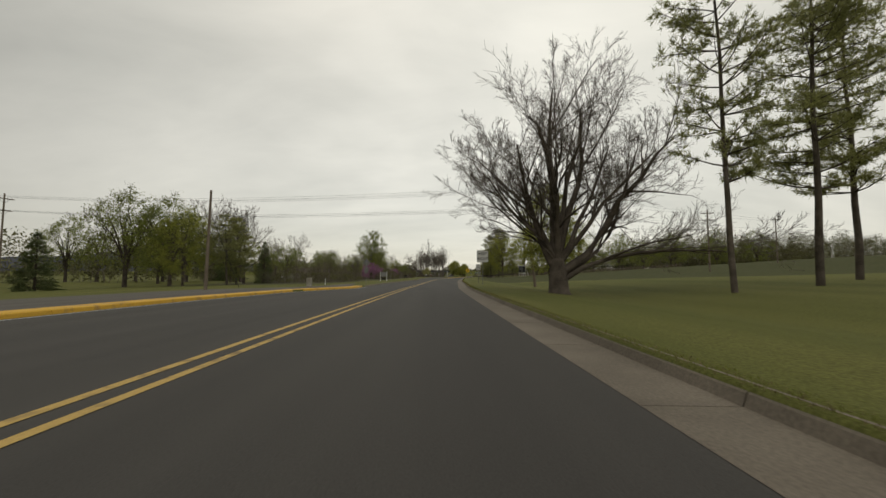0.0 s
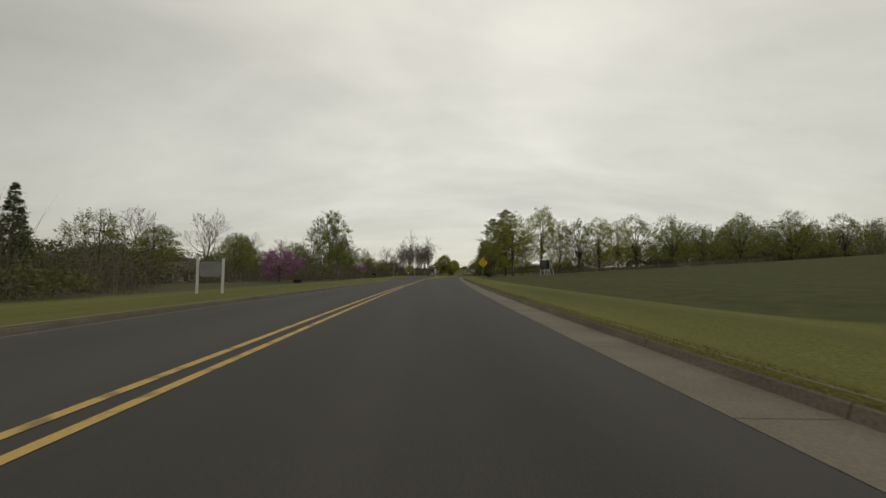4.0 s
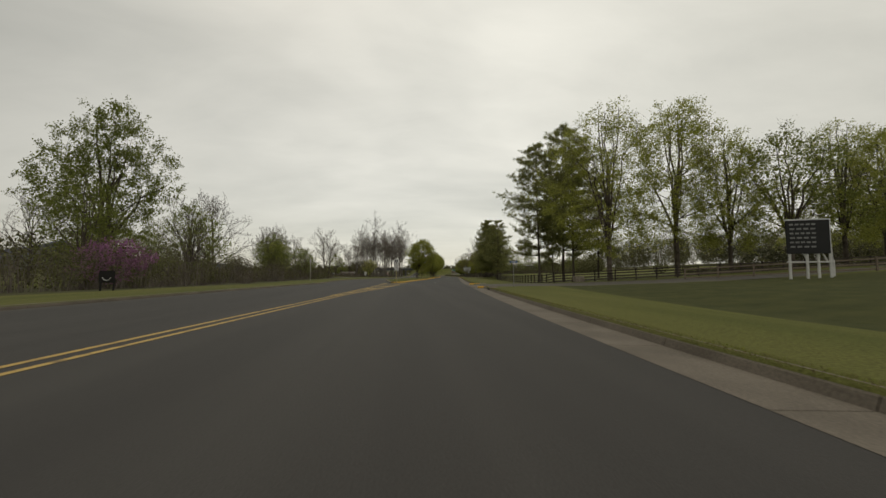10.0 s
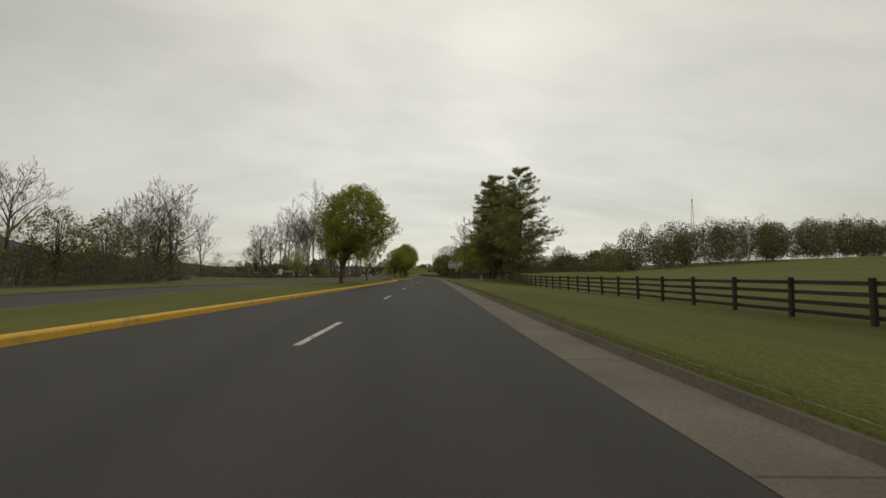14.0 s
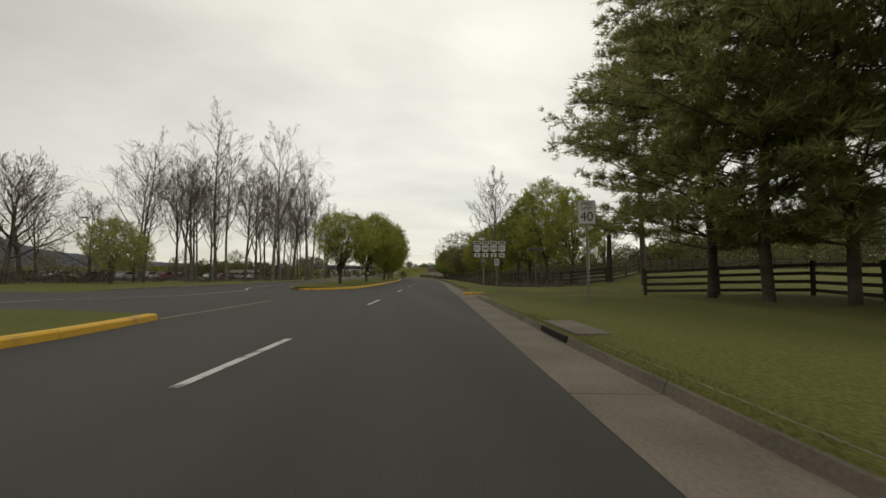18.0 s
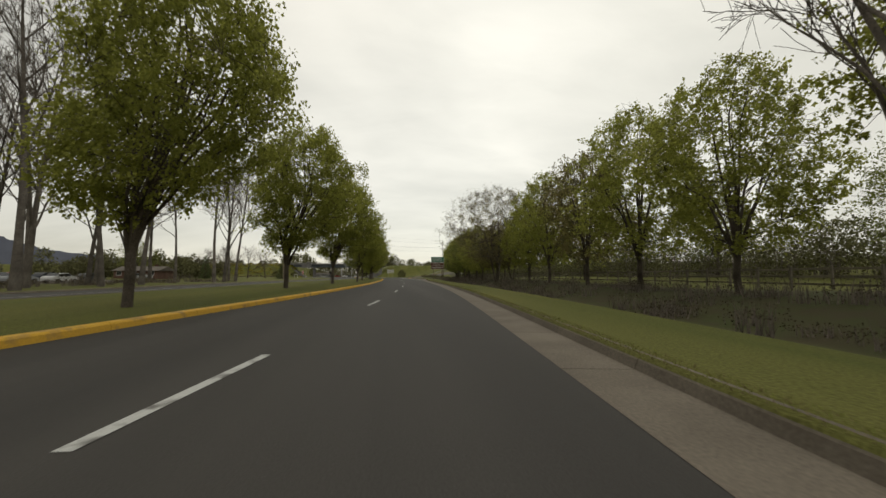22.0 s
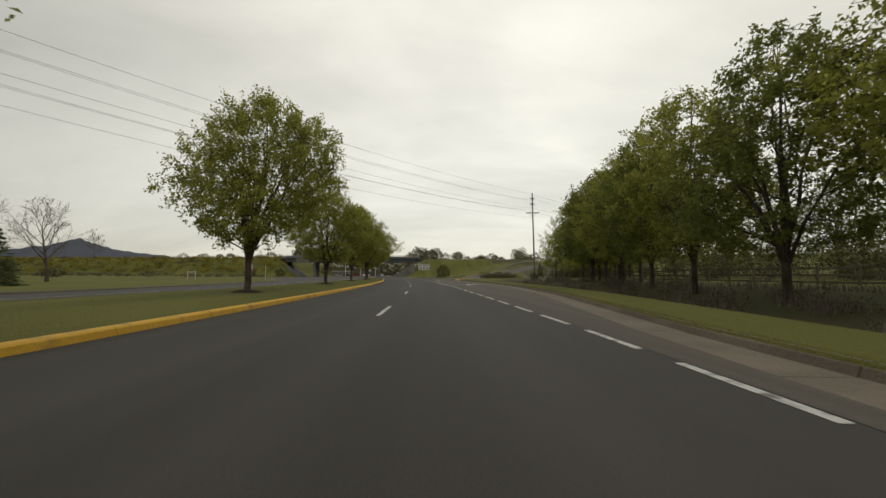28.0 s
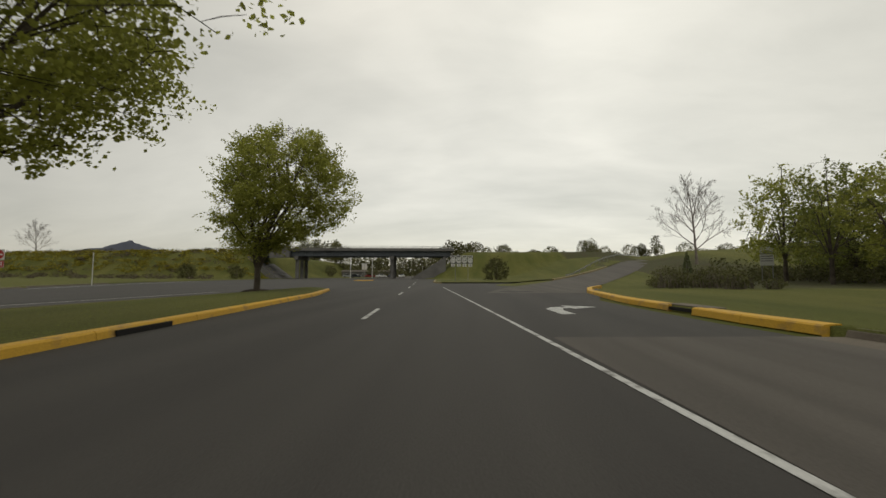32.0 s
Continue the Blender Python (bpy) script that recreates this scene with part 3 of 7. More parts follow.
median("median_strip", MED_R, MED_L, 196.4, 275.4)
median("median_strip_long", MED2_R, MED2_L, 295.4, 507)
RIGHT_END = table((484, 7.55), (488, 7.4), (495, 7.9), (503, 9.6), (509, 12.0), (514, 15.0))
sweep_pieces("kerb_yellow", [(486.3, 490.2), (491.5, 514)], RIGHT_END, [(-0.16, -0.03), (-0.13, 0.14), (-0.09, 0.175), (0.24, 0.185), (0.25, -0.1), (-0.16, -0.1)], YELLOW_KERB,
             "yellow-painted concrete kerb round the turn", side=1)
sweep_pieces("kerb_yellow", [(-60, 38.4)], LEFT, [(0.14, -0.02), (0.11, 0.12), (0.06, 0.155), (-0.5, 0.17), (-0.51, -0.1), (0.14, -0.1)], YELLOW_KERB,
             "yellow-painted kerb beside the side street", side=1)


def line_strip(name, a, b, lat_fn, width, mat, label, dz=0.006, step_len=4.0):
    return sheet(name, stretch(a, b, step_len), lambda s: [float(lat_fn(s)) - width / 2, float(lat_fn(s)) + width / 2], lambda s, l: dz, mat, label, "road marking")


DY = table((-60, -3.05), (10, -3.05), (34, -2.9), (55, -2.75), (104, -3.75), (134, -4.72), (165, -5.6), (172, -5.35), (184, -5.5), (196, -6.1))
DYL = table((160, -5.6), (172, -6.3), (180, -6.9), (195, -8.4))
for off in (-0.19, 0.19):
    line_strip("yellow_centre_line", -60, 196, lambda s, o=off: DY(s) + o, 0.13, YELLOW_LINE, "worn yellow centre line on asphalt")
    line_strip("yellow_centre_line", 163, 195, lambda s, o=off: DYL(s) + o * 0.8, 0.11, YELLOW_LINE, "worn yellow line before the median nose")
for k in range(4):
    s0 = 172 + 6 * k
    line_strip("yellow_chevron", s0, s0 + 3.2, lambda s, a=s0: DYL(s) + 0.2 + (s - a) / 3.2 * (DY(s) - DYL(s) - 0.4), 0.4, YELLOW_LINE, "yellow chevron bar painted on asphalt", 0.004, 0.8)
LANE = table((197, -2.1), (210, -2.15), (232, -2.5), (257, -2.58), (304, -2.33), (341, -2.2), (379, -1.68), (440, -1.4), (465, -1.6), (480, -1.7), (540, -2.4), (600, -4))
DASH_SHIFT = table((209, 0.5), (225, 0), (258, -0.1), (283, -2.2), (356, -2.2), (380, -0.8), (416, 0.4), (440, 0), (454, 0.8), (477, -0.3))
for k in range(-1, 31):
    s0 = 209.6 + 12.16 * k
    s0 += float(DASH_SHIFT(s0))
    line_strip("white_lane_dash", s0, s0 + 3.05, LANE, 0.13, WHITE_LINE, "white lane dash on asphalt")
TURN = table((405, 3.1), (425, 3.1), (440, 2.65), (465, 2.05), (480, 2.1), (500, 1.4), (515, 0.9))
for k in range(11):
    line_strip("white_turn_dash", 420.9 + 2.9 * k, 422.9 + 2.9 * k, TURN, 0.13, WHITE_LINE, "short white dash beside the turn lane")
line_strip("white_turn_line", 452.7, 514, TURN, 0.1, WHITE_LINE, "white line beside the turn lane")
FAR_EDGE = table((510, -31.8), (530, -37.4), (550, -40.5))
line_strip("white_edge_line", 511, 549, FAR_EDGE, 0.3, WHITE_LINE, "white edge line where the far road bends away")
line_strip("white_edge_line", -60, 39, lambda s: LEFT(s) + 0.4, 0.12, WHITE_LINE, "white edge line beside the yellow kerb")
line_strip("median_end_line", 275.6, 283, lambda s: -7.0 - 0.02 * (s - 275.6), 0.11, FADED_KERB, "faded line running on from the median nose")
line_strip("white_edge_line", 240, 505, lambda s: (np.where(s < 285, -17.8, MED2_L(s) - 3.6)), 0.12, WHITE_LINE, "white lane line of the far carriageway")


# ---- plants ----
def tubes_mesh(tubes):
    """Tapered, bent limbs: each (points, radii, sides)."""
    verts, faces = [], []
    for pts, rad, n in tubes:
        base = len(verts)
        for i, p in enumerate(pts):
            d = (pts[min(i + 1, len(pts) - 1)] - pts[max(i - 1, 0)]).normalized()
            a = d.orthogonal().normalized()
            b = d.cross(a)
            for k in range(n):
                t = 2 * math.pi * k / n
                q = p + (a * math.cos(t) + b * math.sin(t)) * rad[i]
                verts.append((q.x, q.y, q.z))
        for i in range(len(pts) - 1):
            for k in range(n):
                u, v = base + i * n + k, base + i * n + (k + 1) % n
                faces.append((u, v, v + n, u + n))
    return verts, faces


def limb(rng, p, d, length, r0, r1, bits, wander, lift):
    pts, rad = [p.copy()], [r0]
    d = d.normalized()
    for i in range(bits):
        d = (d + Vector((rng.gauss(0, wander), rng.gauss(0, wander), rng.gauss(0, wander) + lift))).normalized()
        p = p + d * (length / bits)
        pts.append(p.copy())
        rad.append(r0 + (r1 - r0) * (i + 1) / bits)
    return pts, rad, d


def leaf_cloud(nrng, centres, per, size, reach, squash=0.8, small=False):
    """Small folded leaves scattered round points; each is four corners, two triangles."""
    c = np.repeat(np.asarray(centres, float), per, axis=0)
    n = len(c)
    c = c + np.clip(nrng.normal(0, reach, (n, 3)), -1.5 * reach, 1.5 * reach) * np.array([1, 1, squash])
    a = nrng.normal(0, 1, (n, 3))
    a /= np.linalg.norm(a, axis=1)[:, None]
    b = np.cross(a, nrng.normal(0, 1, (n, 3)))
    b /= np.linalg.norm(b, axis=1)[:, None]
    if small:
        s = size * nrng.uniform(0.6, 1.35, (n, 1))
        v = np.stack([c - a * s * 0.5 - b * s * 0.4, c - a * s * 0.5 + b * s * 0.4, c + a * s * 0.66], 1).reshape(-1, 3)
        return v, (np.arange(n) * 3)[:, None] + np.array([0, 1, 2])
    nn = np.cross(a, b)
    s = size * nrng.uniform(0.6, 1.35, (n, 1))
    v = np.stack([c - a * s * 0.55, c + b * s * 0.42 + nn * s * 0.14, c + a * s * 0.55, c - b * s * 0.42 + nn * s * 0.14], 1).reshape(-1, 3)
    i = np.arange(n) * 4
    f = np.stack([i, i + 1, i + 2, i, i + 2, i + 3], 1).reshape(-1, 3)
    return v, f


def sprays(nrng, centres, dirs, per, size, reach, small=False):
    """Leaves set along short shoots that point outward and up from the branch ends."""
    shoots = 3
    c = np.repeat(np.asarray(centres, float), shoots, axis=0)
    d = np.repeat(np.asarray(dirs, float), shoots, axis=0) + nrng.normal(0, 0.5, c.shape) + np.array([0, 0, 0.35])
    d /= np.linalg.norm(d, axis=1)[:, None]
    c = c + nrng.normal(0, 0.55 * reach, c.shape)
    k = max(1, per // shoots)
    t = nrng.uniform(-0.5, 1.0, (len(c) * k, 1))
    p = np.repeat(c, k, axis=0) + np.repeat(d, k, axis=0) * t * reach * 1.9
    return leaf_cloud(nrng, p, 1, size, reach * 0.34, 1.0, small)


def slivers(nrng, centres, dirs, per, length, width, fan):
    """Needle tufts: thin triangles that fan out round a direction."""
    c = np.repeat(np.asarray(centres, float), per, axis=0)
    d = np.repeat(np.asarray(dirs, float), per, axis=0)
    n = len(c)
    d = d + nrng.normal(0, fan, (n, 3))
    d /= np.linalg.norm(d, axis=1)[:, None]
    w = np.cross(d, nrng.normal(0, 1, (n, 3)))
    w /= np.linalg.norm(w, axis=1)[:, None]
    ln = length * nrng.uniform(0.6, 1.3, (n, 1))
    wd = width * nrng.uniform(0.7, 1.3, (n, 1))
    v = np.stack([c - w * wd, c + w * wd, c + d * ln], 1).reshape(-1, 3)
    f = (np.arange(n) * 3)[:, None] + np.array([0, 1, 2])
    return v, f


def quick_mesh(name, v, f, mat):
    me = bpy.data.meshes.new(name)
    v, f = np.asarray(v, np.float32), np.asarray(f, np.int32)
    me.vertices.add(len(v))
    me.vertices.foreach_set("co", v.ravel())
    me.loops.add(f.size)
    me.loops.foreach_set("vertex_index", f.ravel())
    me.polygons.add(len(f))
    me.polygons.foreach_set("loop_start", np.arange(len(f), dtype=np.int32) * f.shape[1])
    me.polygons.foreach_set("loop_total", np.full(len(f), f.shape[1], np.int32))
    me.materials.append(mat)
    me.update(calc_edges=True)
    return me


def plant(name, label, category, group, meshes):
    root = empty(name, pose(0, 0, -500), label, category, group)
    for nm, me, lab in meshes:
        ob = new(nm, me)
        ob.parent = root
        if lab:
            ob["label"] = lab
    return root


def crown_radius(u, full):
    """Outline of a crown: radius by height, both from 0 to 1."""
    return max(0.0, math.sin(math.pi * min(1, max(0, u)) ** full)) ** 0.62


def broadleaf(seed, height, width, trunk_r, leaf, leaf_size, per, reach, bark=BARK, label="", group="", name="tree", base=0.2, fork=0.16, limbs_n=9, clusters=260,
              full=0.75, shell=0.5, lumps=0.22, stems=1, twigs=0, lean=0.0, straight=0.0, small=True, shift=0.0):
    """A tree whose limbs fill a rounded, uneven crown. base: where the crown begins, fork: where the trunk divides."""
    rng, nrng = random.Random(seed), np.random.default_rng(seed)
    ph = [rng.uniform(0, 6.283) for _ in range(6)]

    def outline(u, a):
        k = 1 + lumps * (0.5 * math.sin(2 * a + ph[0] + 3 * u) + 0.35 * math.sin(3 * a + ph[1] - 5 * u) + 0.4 * math.sin(7 * u + ph[2] + a))
        return width / 2 * crown_radius(u, full) * k

    thick, samples = [], []
    z0 = height * fork
    trunks = []
    for st in range(stems):
        a = 6.283 * st / stems + rng.random()
        off = Vector((math.cos(a), math.sin(a), 0)) * (trunk_r * 1.3 if stems > 1 else 0)
        ln = lean * (1.0 if stems > 1 else 0.3)
        top = off + Vector((math.cos(a) * ln * z0, math.sin(a) * ln * z0, z0))
        pts = [off + Vector((0, 0, -0.2)), off * 1.02 + Vector((0, 0, 0.12)), off.lerp(top, 0.5) + Vector((rng.gauss(0, 0.03), rng.gauss(0, 0.03), 0)), top]
        rr = trunk_r * (1 if stems == 1 else rng.uniform(0.55, 0.9))
        thick.append((pts, [rr * 1.35, rr * 1.08, rr, rr * 0.9], 10))
        trunks.append((top, rr, a))
    if stems > 2:
        thick.append(([Vector((0, 0, -0.2)), Vector((0, 0, 0.25)), Vector((0, 0, 0.75)), Vector((0, 0, 1.5))], [trunk_r * 2.5, trunk_r * 2.05, trunk_r * 1.75, trunk_r * 1.1], 16))
    for k in range(limbs_n):
        top, rr, a0 = trunks[k % stems]
        a = 6.283 * k / limbs_n + rng.uniform(-0.35, 0.35) if stems == 1 else a0 + rng.uniform(-0.9, 0.9)
        u = rng.uniform(0.45, 0.96) if k else 0.97
        end_r = outline(u, a) * rng.uniform(0.5, 0.85) * (0.15 if k == 0 and stems == 1 else 1)
        end = Vector((math.cos(a) * end_r, math.sin(a) * end_r, height * (base + (1 - base) * u)))
        mid = top.lerp(end, 0.5)
        mid.x *= 0.62 - 0.3 * straight
        mid.y *= 0.62 - 0.3 * straight
        mid.z += 0.05 * height
        low = top - Vector((0, 0, z0 * rng.uniform(0.0, 0.3)))
        pts = []
        for j in range(8):
            t = j / 7
            q = low * (1 - t) ** 2 + mid * 2 * t * (1 - t) + end * t * t
            pts.append(q + Vector((rng.gauss(0, 1), rng.gauss(0, 1), rng.gauss(0, 0.5))) * 0.012 * height * (0 if j == 0 else 1) * t)
        r0 = rr * rng.uniform(0.42, 0.62)
        rad = [r0 * (1 - 0.85 * j / 7) for j in range(8)]
        thick.append((pts, rad, 6))
        for j in range(1, 8):
            samples.append((pts[j], rad[j], (pts[j] - pts[j - 1]).normalized()))
    # side limbs
    side = []
    for k in range(limbs_n * 5):
        p, r, d = rng.choice(samples)
        a = math.atan2(p.y, p.x) + rng.gauss(0, 0.9)
        u = (p.z / height - base) / (1 - base) + rng.uniform(0.02, 0.22)
        rr = outline(u, a) * rng.uniform(0.6, 0.97)
        end = Vector((math.cos(a) * rr, math.sin(a) * rr, height * (base + (1 - base) * min(0.99, max(0.03, u)))))
        if (end - p).length > 0.45 * width:
            end = p + (end - p).normalized() * 0.45 * width
        mid = p.lerp(end, 0.5) + Vector((rng.gauss(0, 0.03), rng.gauss(0, 0.03), rng.uniform(0, 0.05))) * height
        pts = [p, p.lerp(mid, 0.55), mid, mid.lerp(end, 0.55), end]
        side.append((pts, [max(0.008, r * 0.55 * (1 - 0.8 * j / 4)) for j in range(5)], 5))
        for j in range(1, 5):
            samples.append((pts[j], r * 0.5 * (1 - 0.8 * j / 4), (pts[j] - pts[j - 1]).normalized()))
    pos = np.array([q[0][:] for q in samples])
    cents, outs, fine, ends = [], [], [], []
    for k in range(clusters):
        for _ in range(5):
            u = rng.random() ** 0.9
            a = rng.random() * 6.283
            if rng.random() < (outline(u, a) / (width / 2)) ** 1.2:
                break
        rr = outline(u, a) * (shell + (1 - shell) * rng.random()) ** 0.6 * rng.uniform(0.85, 1.05)
        c = Vector((math.cos(a) * rr, math.sin(a) * rr, height * (base + (1 - base) * u * 0.985)))
        dist = np.linalg.norm(pos - np.array(c[:]), axis=1) + 0.5 * np.maximum(0, pos[:, 2] - c.z)
        p, r, d = samples[int(np.argmin(dist))]
        mid = p.lerp(c, 0.5) + Vector((rng.gauss(0, 0.12), rng.gauss(0, 0.12), rng.gauss(0.06, 0.1))) * (c - p).length * 0.5
        fine.append(([p, mid, c], [max(0.006, min(r, 0.03)), 0.012, 0.005], 3))
        cents.append(c[:])
        outs.append(((c - p).normalized() * 0.7 + Vector((c.x, c.y, 0)).normalized() * 0.3)[:])
        for j in range(twigs):
            t = rng.uniform(0.25, 1.0)
            q = p.lerp(mid, t * 2) if t < 0.5 else mid.lerp(c, t * 2 - 1)
            dd = (c - p).normalized() * 0.45 + Vector((rng.gauss(0, 0.6), rng.gauss(0, 0.6), rng.gauss(0.3, 0.5)))
            e = q + dd.normalized() * rng.uniform(0.4, 1.15)
            ends.append((q[:], e[:]))
    tv, tf = [], []
    if ends:
        q, e = np.array([r[0] for r in ends]), np.array([r[1] for r in ends])
        w = np.cross(e - q, nrng.normal(0, 1, q.shape))
        w *= 0.013 / np.linalg.norm(w, axis=1)[:, None]
        tv = np.stack([q - w, q + w, e + w * 0.35, e - w * 0.35], 1).reshape(-1, 3).tolist()
        tf = [tuple(range(4 * i, 4 * i + 4)) for i in range(len(ends))]
    v, f = tubes_mesh(thick + side + fine)
    f = f + [tuple(i + len(v) for i in k) for k in tf]
    v = v + [tuple(p) for p in tv]
    parts = [("trunk", quick_mesh("trunk", v, f, bark), "")]
    v, f = sprays(nrng, cents, outs, per, leaf_size, reach, small)
    parts.append(("crown", quick_mesh("crown", v, f, leaf), ""))
    if shift:
        for nm, me, lab in parts:
            co = np.zeros(len(me.vertices) * 3, np.float32)
            me.vertices.foreach_get("co", co)
            co = co.reshape(-1, 3)
            co[:, 0] += shift * step(co[:, 2] / height, 0.2, 0.62)
            me.vertices.foreach_set("co", co.ravel())
    return plant(name, label, "tree", group, parts)


def grow(rng, tubes, p, d, length, r, level, kids, spread, lift, thin):
    """A bare limb and, recursively, its side limbs and twigs."""
    last = level == len(kids)
    bits = 2 if last else 6 if level < 2 else 4
    pts, rad, _ = limb(rng, p, d, length, r, max(thin, r * 0.2), bits, (0.13 if level < 3 else 0.16), lift)
    tubes.append((pts, rad, (9, 6, 4, 3, 3, 3)[level]))
    if last:
        return
    for k in range(kids[level]):
        f = 0.22 + 0.78 * (k + rng.random()) / kids[level]
        i = min(int(f * bits), bits - 1)
        q = pts[i].lerp(pts[i + 1], f * bits - i)
        ax = (pts[i + 1] - pts[i]).normalized()
        side = Matrix.Rotation(rng.uniform(0, 6.283), 3, ax) @ ax.orthogonal().normalized()
        a = radians(rng.uniform(*spread))
        nd = ax * math.cos(a) + side * math.sin(a) + Vector((0, 0, 0.18))
        grow(rng, tubes, q, nd, length * rng.uniform(0.34, 0.6) * (1.2 - 0.5 * f), max(thin, (rad[i] + (rad[i + 1] - rad[i]) * (f * bits - i)) * 0.55), level + 1, kids, spread, lift, thin)


def bare_tree(seed, label, group, trunk, limbs, kids, spread=(22, 55), lift=0.03, thin=0.009, bark=BARK, twig=TWIG):
    """A leafless tree. trunk: height and radius; limbs: rows of azimuth, height where it leaves, rise, length, radius, in degrees and metres."""
    rng = random.Random(seed)
    wood = []
    h, r = trunk
    pts, rad, _ = limb(rng, Vector((0, 0, -0.2)), Vector((rng.gauss(0, 0.03), rng.gauss(0, 0.03), 1)), h + 0.2, r, r * (0.62 if h < 5 else 0.1), 7, 0.025, 0.02)
    rad[0] *= 1.3
    wood.append((pts, rad, 12))
    for az, z, rise, length, lr in limbs:
        f = min(0.98, (z + 0.2) / (h + 0.2))
        i = min(int(f * 7), 6)
        p = pts[i].lerp(pts[i + 1], f * 7 - i)
        d = Vector((math.cos(radians(az)) * math.cos(radians(rise)), math.sin(radians(az)) * math.cos(radians(rise)), math.sin(radians(rise))))
        grow(rng, wood, p, d, length, lr, 1, (0, *kids), spread, lift, thin)
    heavy = [w for w in wood if w[1][0] > 0.03]
    light = [w for w in wood if w[1][0] <= 0.03]
    v, f = tubes_mesh(heavy)
    meshes = [("trunk", quick_mesh("trunk", v, f, bark), "")]
    v, f = tubes_mesh(light)
    meshes.append(("crown", quick_mesh("crown", v, f, twig), "bare grey-brown twigs"))
    return plant("bare_tree", label, "tree", group, meshes)


def pine(seed, height, radius, bare, label, group, name="pine_tree", whorls=26, droop=0.0, taper=0.75, tuft=0.34, dens=7):
    """A white pine: straight trunk, level whorls, feathery tufts toward the branch ends."""
    rng, nrng = random.Random(seed), np.random.default_rng(seed)
    wood, cs, ds = [], [], []
    top = Vector((rng.gauss(0, 0.02) * height, rng.gauss(0, 0.02) * height, height))
    tr = 0.0094 * height
    tpts = [Vector((0, 0, -0.2)).lerp(top, k / 9) + Vector((rng.gauss(0, 0.05), rng.gauss(0, 0.05), 0)) * (k > 0) for k in range(10)]
    wood.append((tpts, [tr * (1 - 0.93 * k / 9) for k in range(10)], 9))
    for w in range(whorls):
        t = bare + (0.985 - bare) * (w + rng.random() * 0.5) / whorls
        h = t * height
        c = Vector((0, 0, -0.2)).lerp(top, t)
        u = (t - bare) / (1 - bare)
        reach = radius * (0.55 + 0.45 * min(1, u * 4)) * (1 - u) ** taper * rng.uniform(0.75, 1.15) + 0.35
        for k in range(rng.choice((3, 4, 4, 5))):
            a = rng.random() * 6.283
            ln = reach * rng.uniform(0.55, 1.15)
            d = Vector((math.cos(a), math.sin(a), rng.uniform(-0.05, 0.35) - droop))
            pts, rad, _ = limb(rng, c, d, ln, tr * 0.28 * (1 - u * 0.6), 0.012, 4, 0.07, 0.05)
            wood.append((pts, rad, 4))
            for b in range(int(4 + ln * 2.2)):
                q = 0.3 + 0.7 * rng.random()
                i = min(int(q * 4), 3)
                p = pts[i].lerp(pts[i + 1], q * 4 - i)
                sd = Vector((rng.gauss(0, 0.7), rng.gauss(0, 0.7), rng.gauss(0.1, 0.18))) + d.normalized() * 0.5
                sl = ln * rng.uniform(0.12, 0.3) + 0.15
                sp, sr, _ = limb(rng, p, sd, sl, 0.014, 0.006, 2, 0.1, 0.04)
                wood.append((sp, sr, 3))
                for j in range(dens):
                    e = rng.random()
                    m = sp[0].lerp(sp[2], 0.2 + 0.8 * e)
                    cs.append(m[:])
                    dd = (sp[2] - sp[0]).normalized() + Vector((0, 0, 0.25))
                    ds.append(dd[:])
    v, f = tubes_mesh(wood)
    cs, ds = np.array(cs), np.array(ds)
    cs = cs + nrng.normal(0, 0.09, cs.shape)
    nv, nf = slivers(nrng, cs, ds, 7, tuft, 0.019, 0.75)
    return plant(name, label, "tree", group, [("trunk", quick_mesh("trunk", v, f, BARK), ""), ("crown", quick_mesh("crown", nv, nf, NEEDLE), "")])


def spruce(seed, height, radius, label, group, bare=0.03, mat=SPRUCE, n=340, tuft=0.42):
    """A dense cone of drooping sprays."""
    rng, nrng = random.Random(seed), np.random.default_rng(seed)
    wood = [([Vector((0, 0, -0.2)), Vector((0, 0, height * 0.5)), Vector((0, 0, height))], [0.018 * height, 0.01 * height, 0.02], 8)]
    cs, ds = [], []
    for k in range(n):
        u = rng.random() ** 1.35
        h = height * (bare + (0.99 - bare) * u)
        reach = radius * (1 - u) ** 0.85 * rng.uniform(0.6, 1.12) + 0.15
        a = rng.random() * 6.283
        d = Vector((math.cos(a), math.sin(a), rng.uniform(-0.05, 0.3) - 0.2 * (1 - u)))
        pts, rad, _ = limb(rng, Vector((0, 0, h)), d, reach, 0.03, 0.008, 3, 0.06, -0.02)
        wood.append((pts, rad, 3))
        for b in range(int(7 + reach * 6)):
            q = 0.25 + 0.75 * math.sqrt(rng.random())
            i = min(int(q * 3), 2)
            p = pts[i].lerp(pts[i + 1], q * 3 - i)
            cs.append((p.x + rng.gauss(0, 0.14), p.y + rng.gauss(0, 0.14), p.z + rng.gauss(-0.05, 0.1)))
            e = d.normalized() + Vector((rng.gauss(0, 0.5), rng.gauss(0, 0.5), -0.15))
            ds.append(e[:])
    v, f = tubes_mesh(wood)
    nv, nf = slivers(nrng, cs, ds, 5, tuft, 0.036, 0.5)
    return plant("spruce_tree", label, "tree", group, [("trunk", quick_mesh("trunk", v, f, BARK), ""), ("crown", quick_mesh("crown", nv, nf, mat), "")])


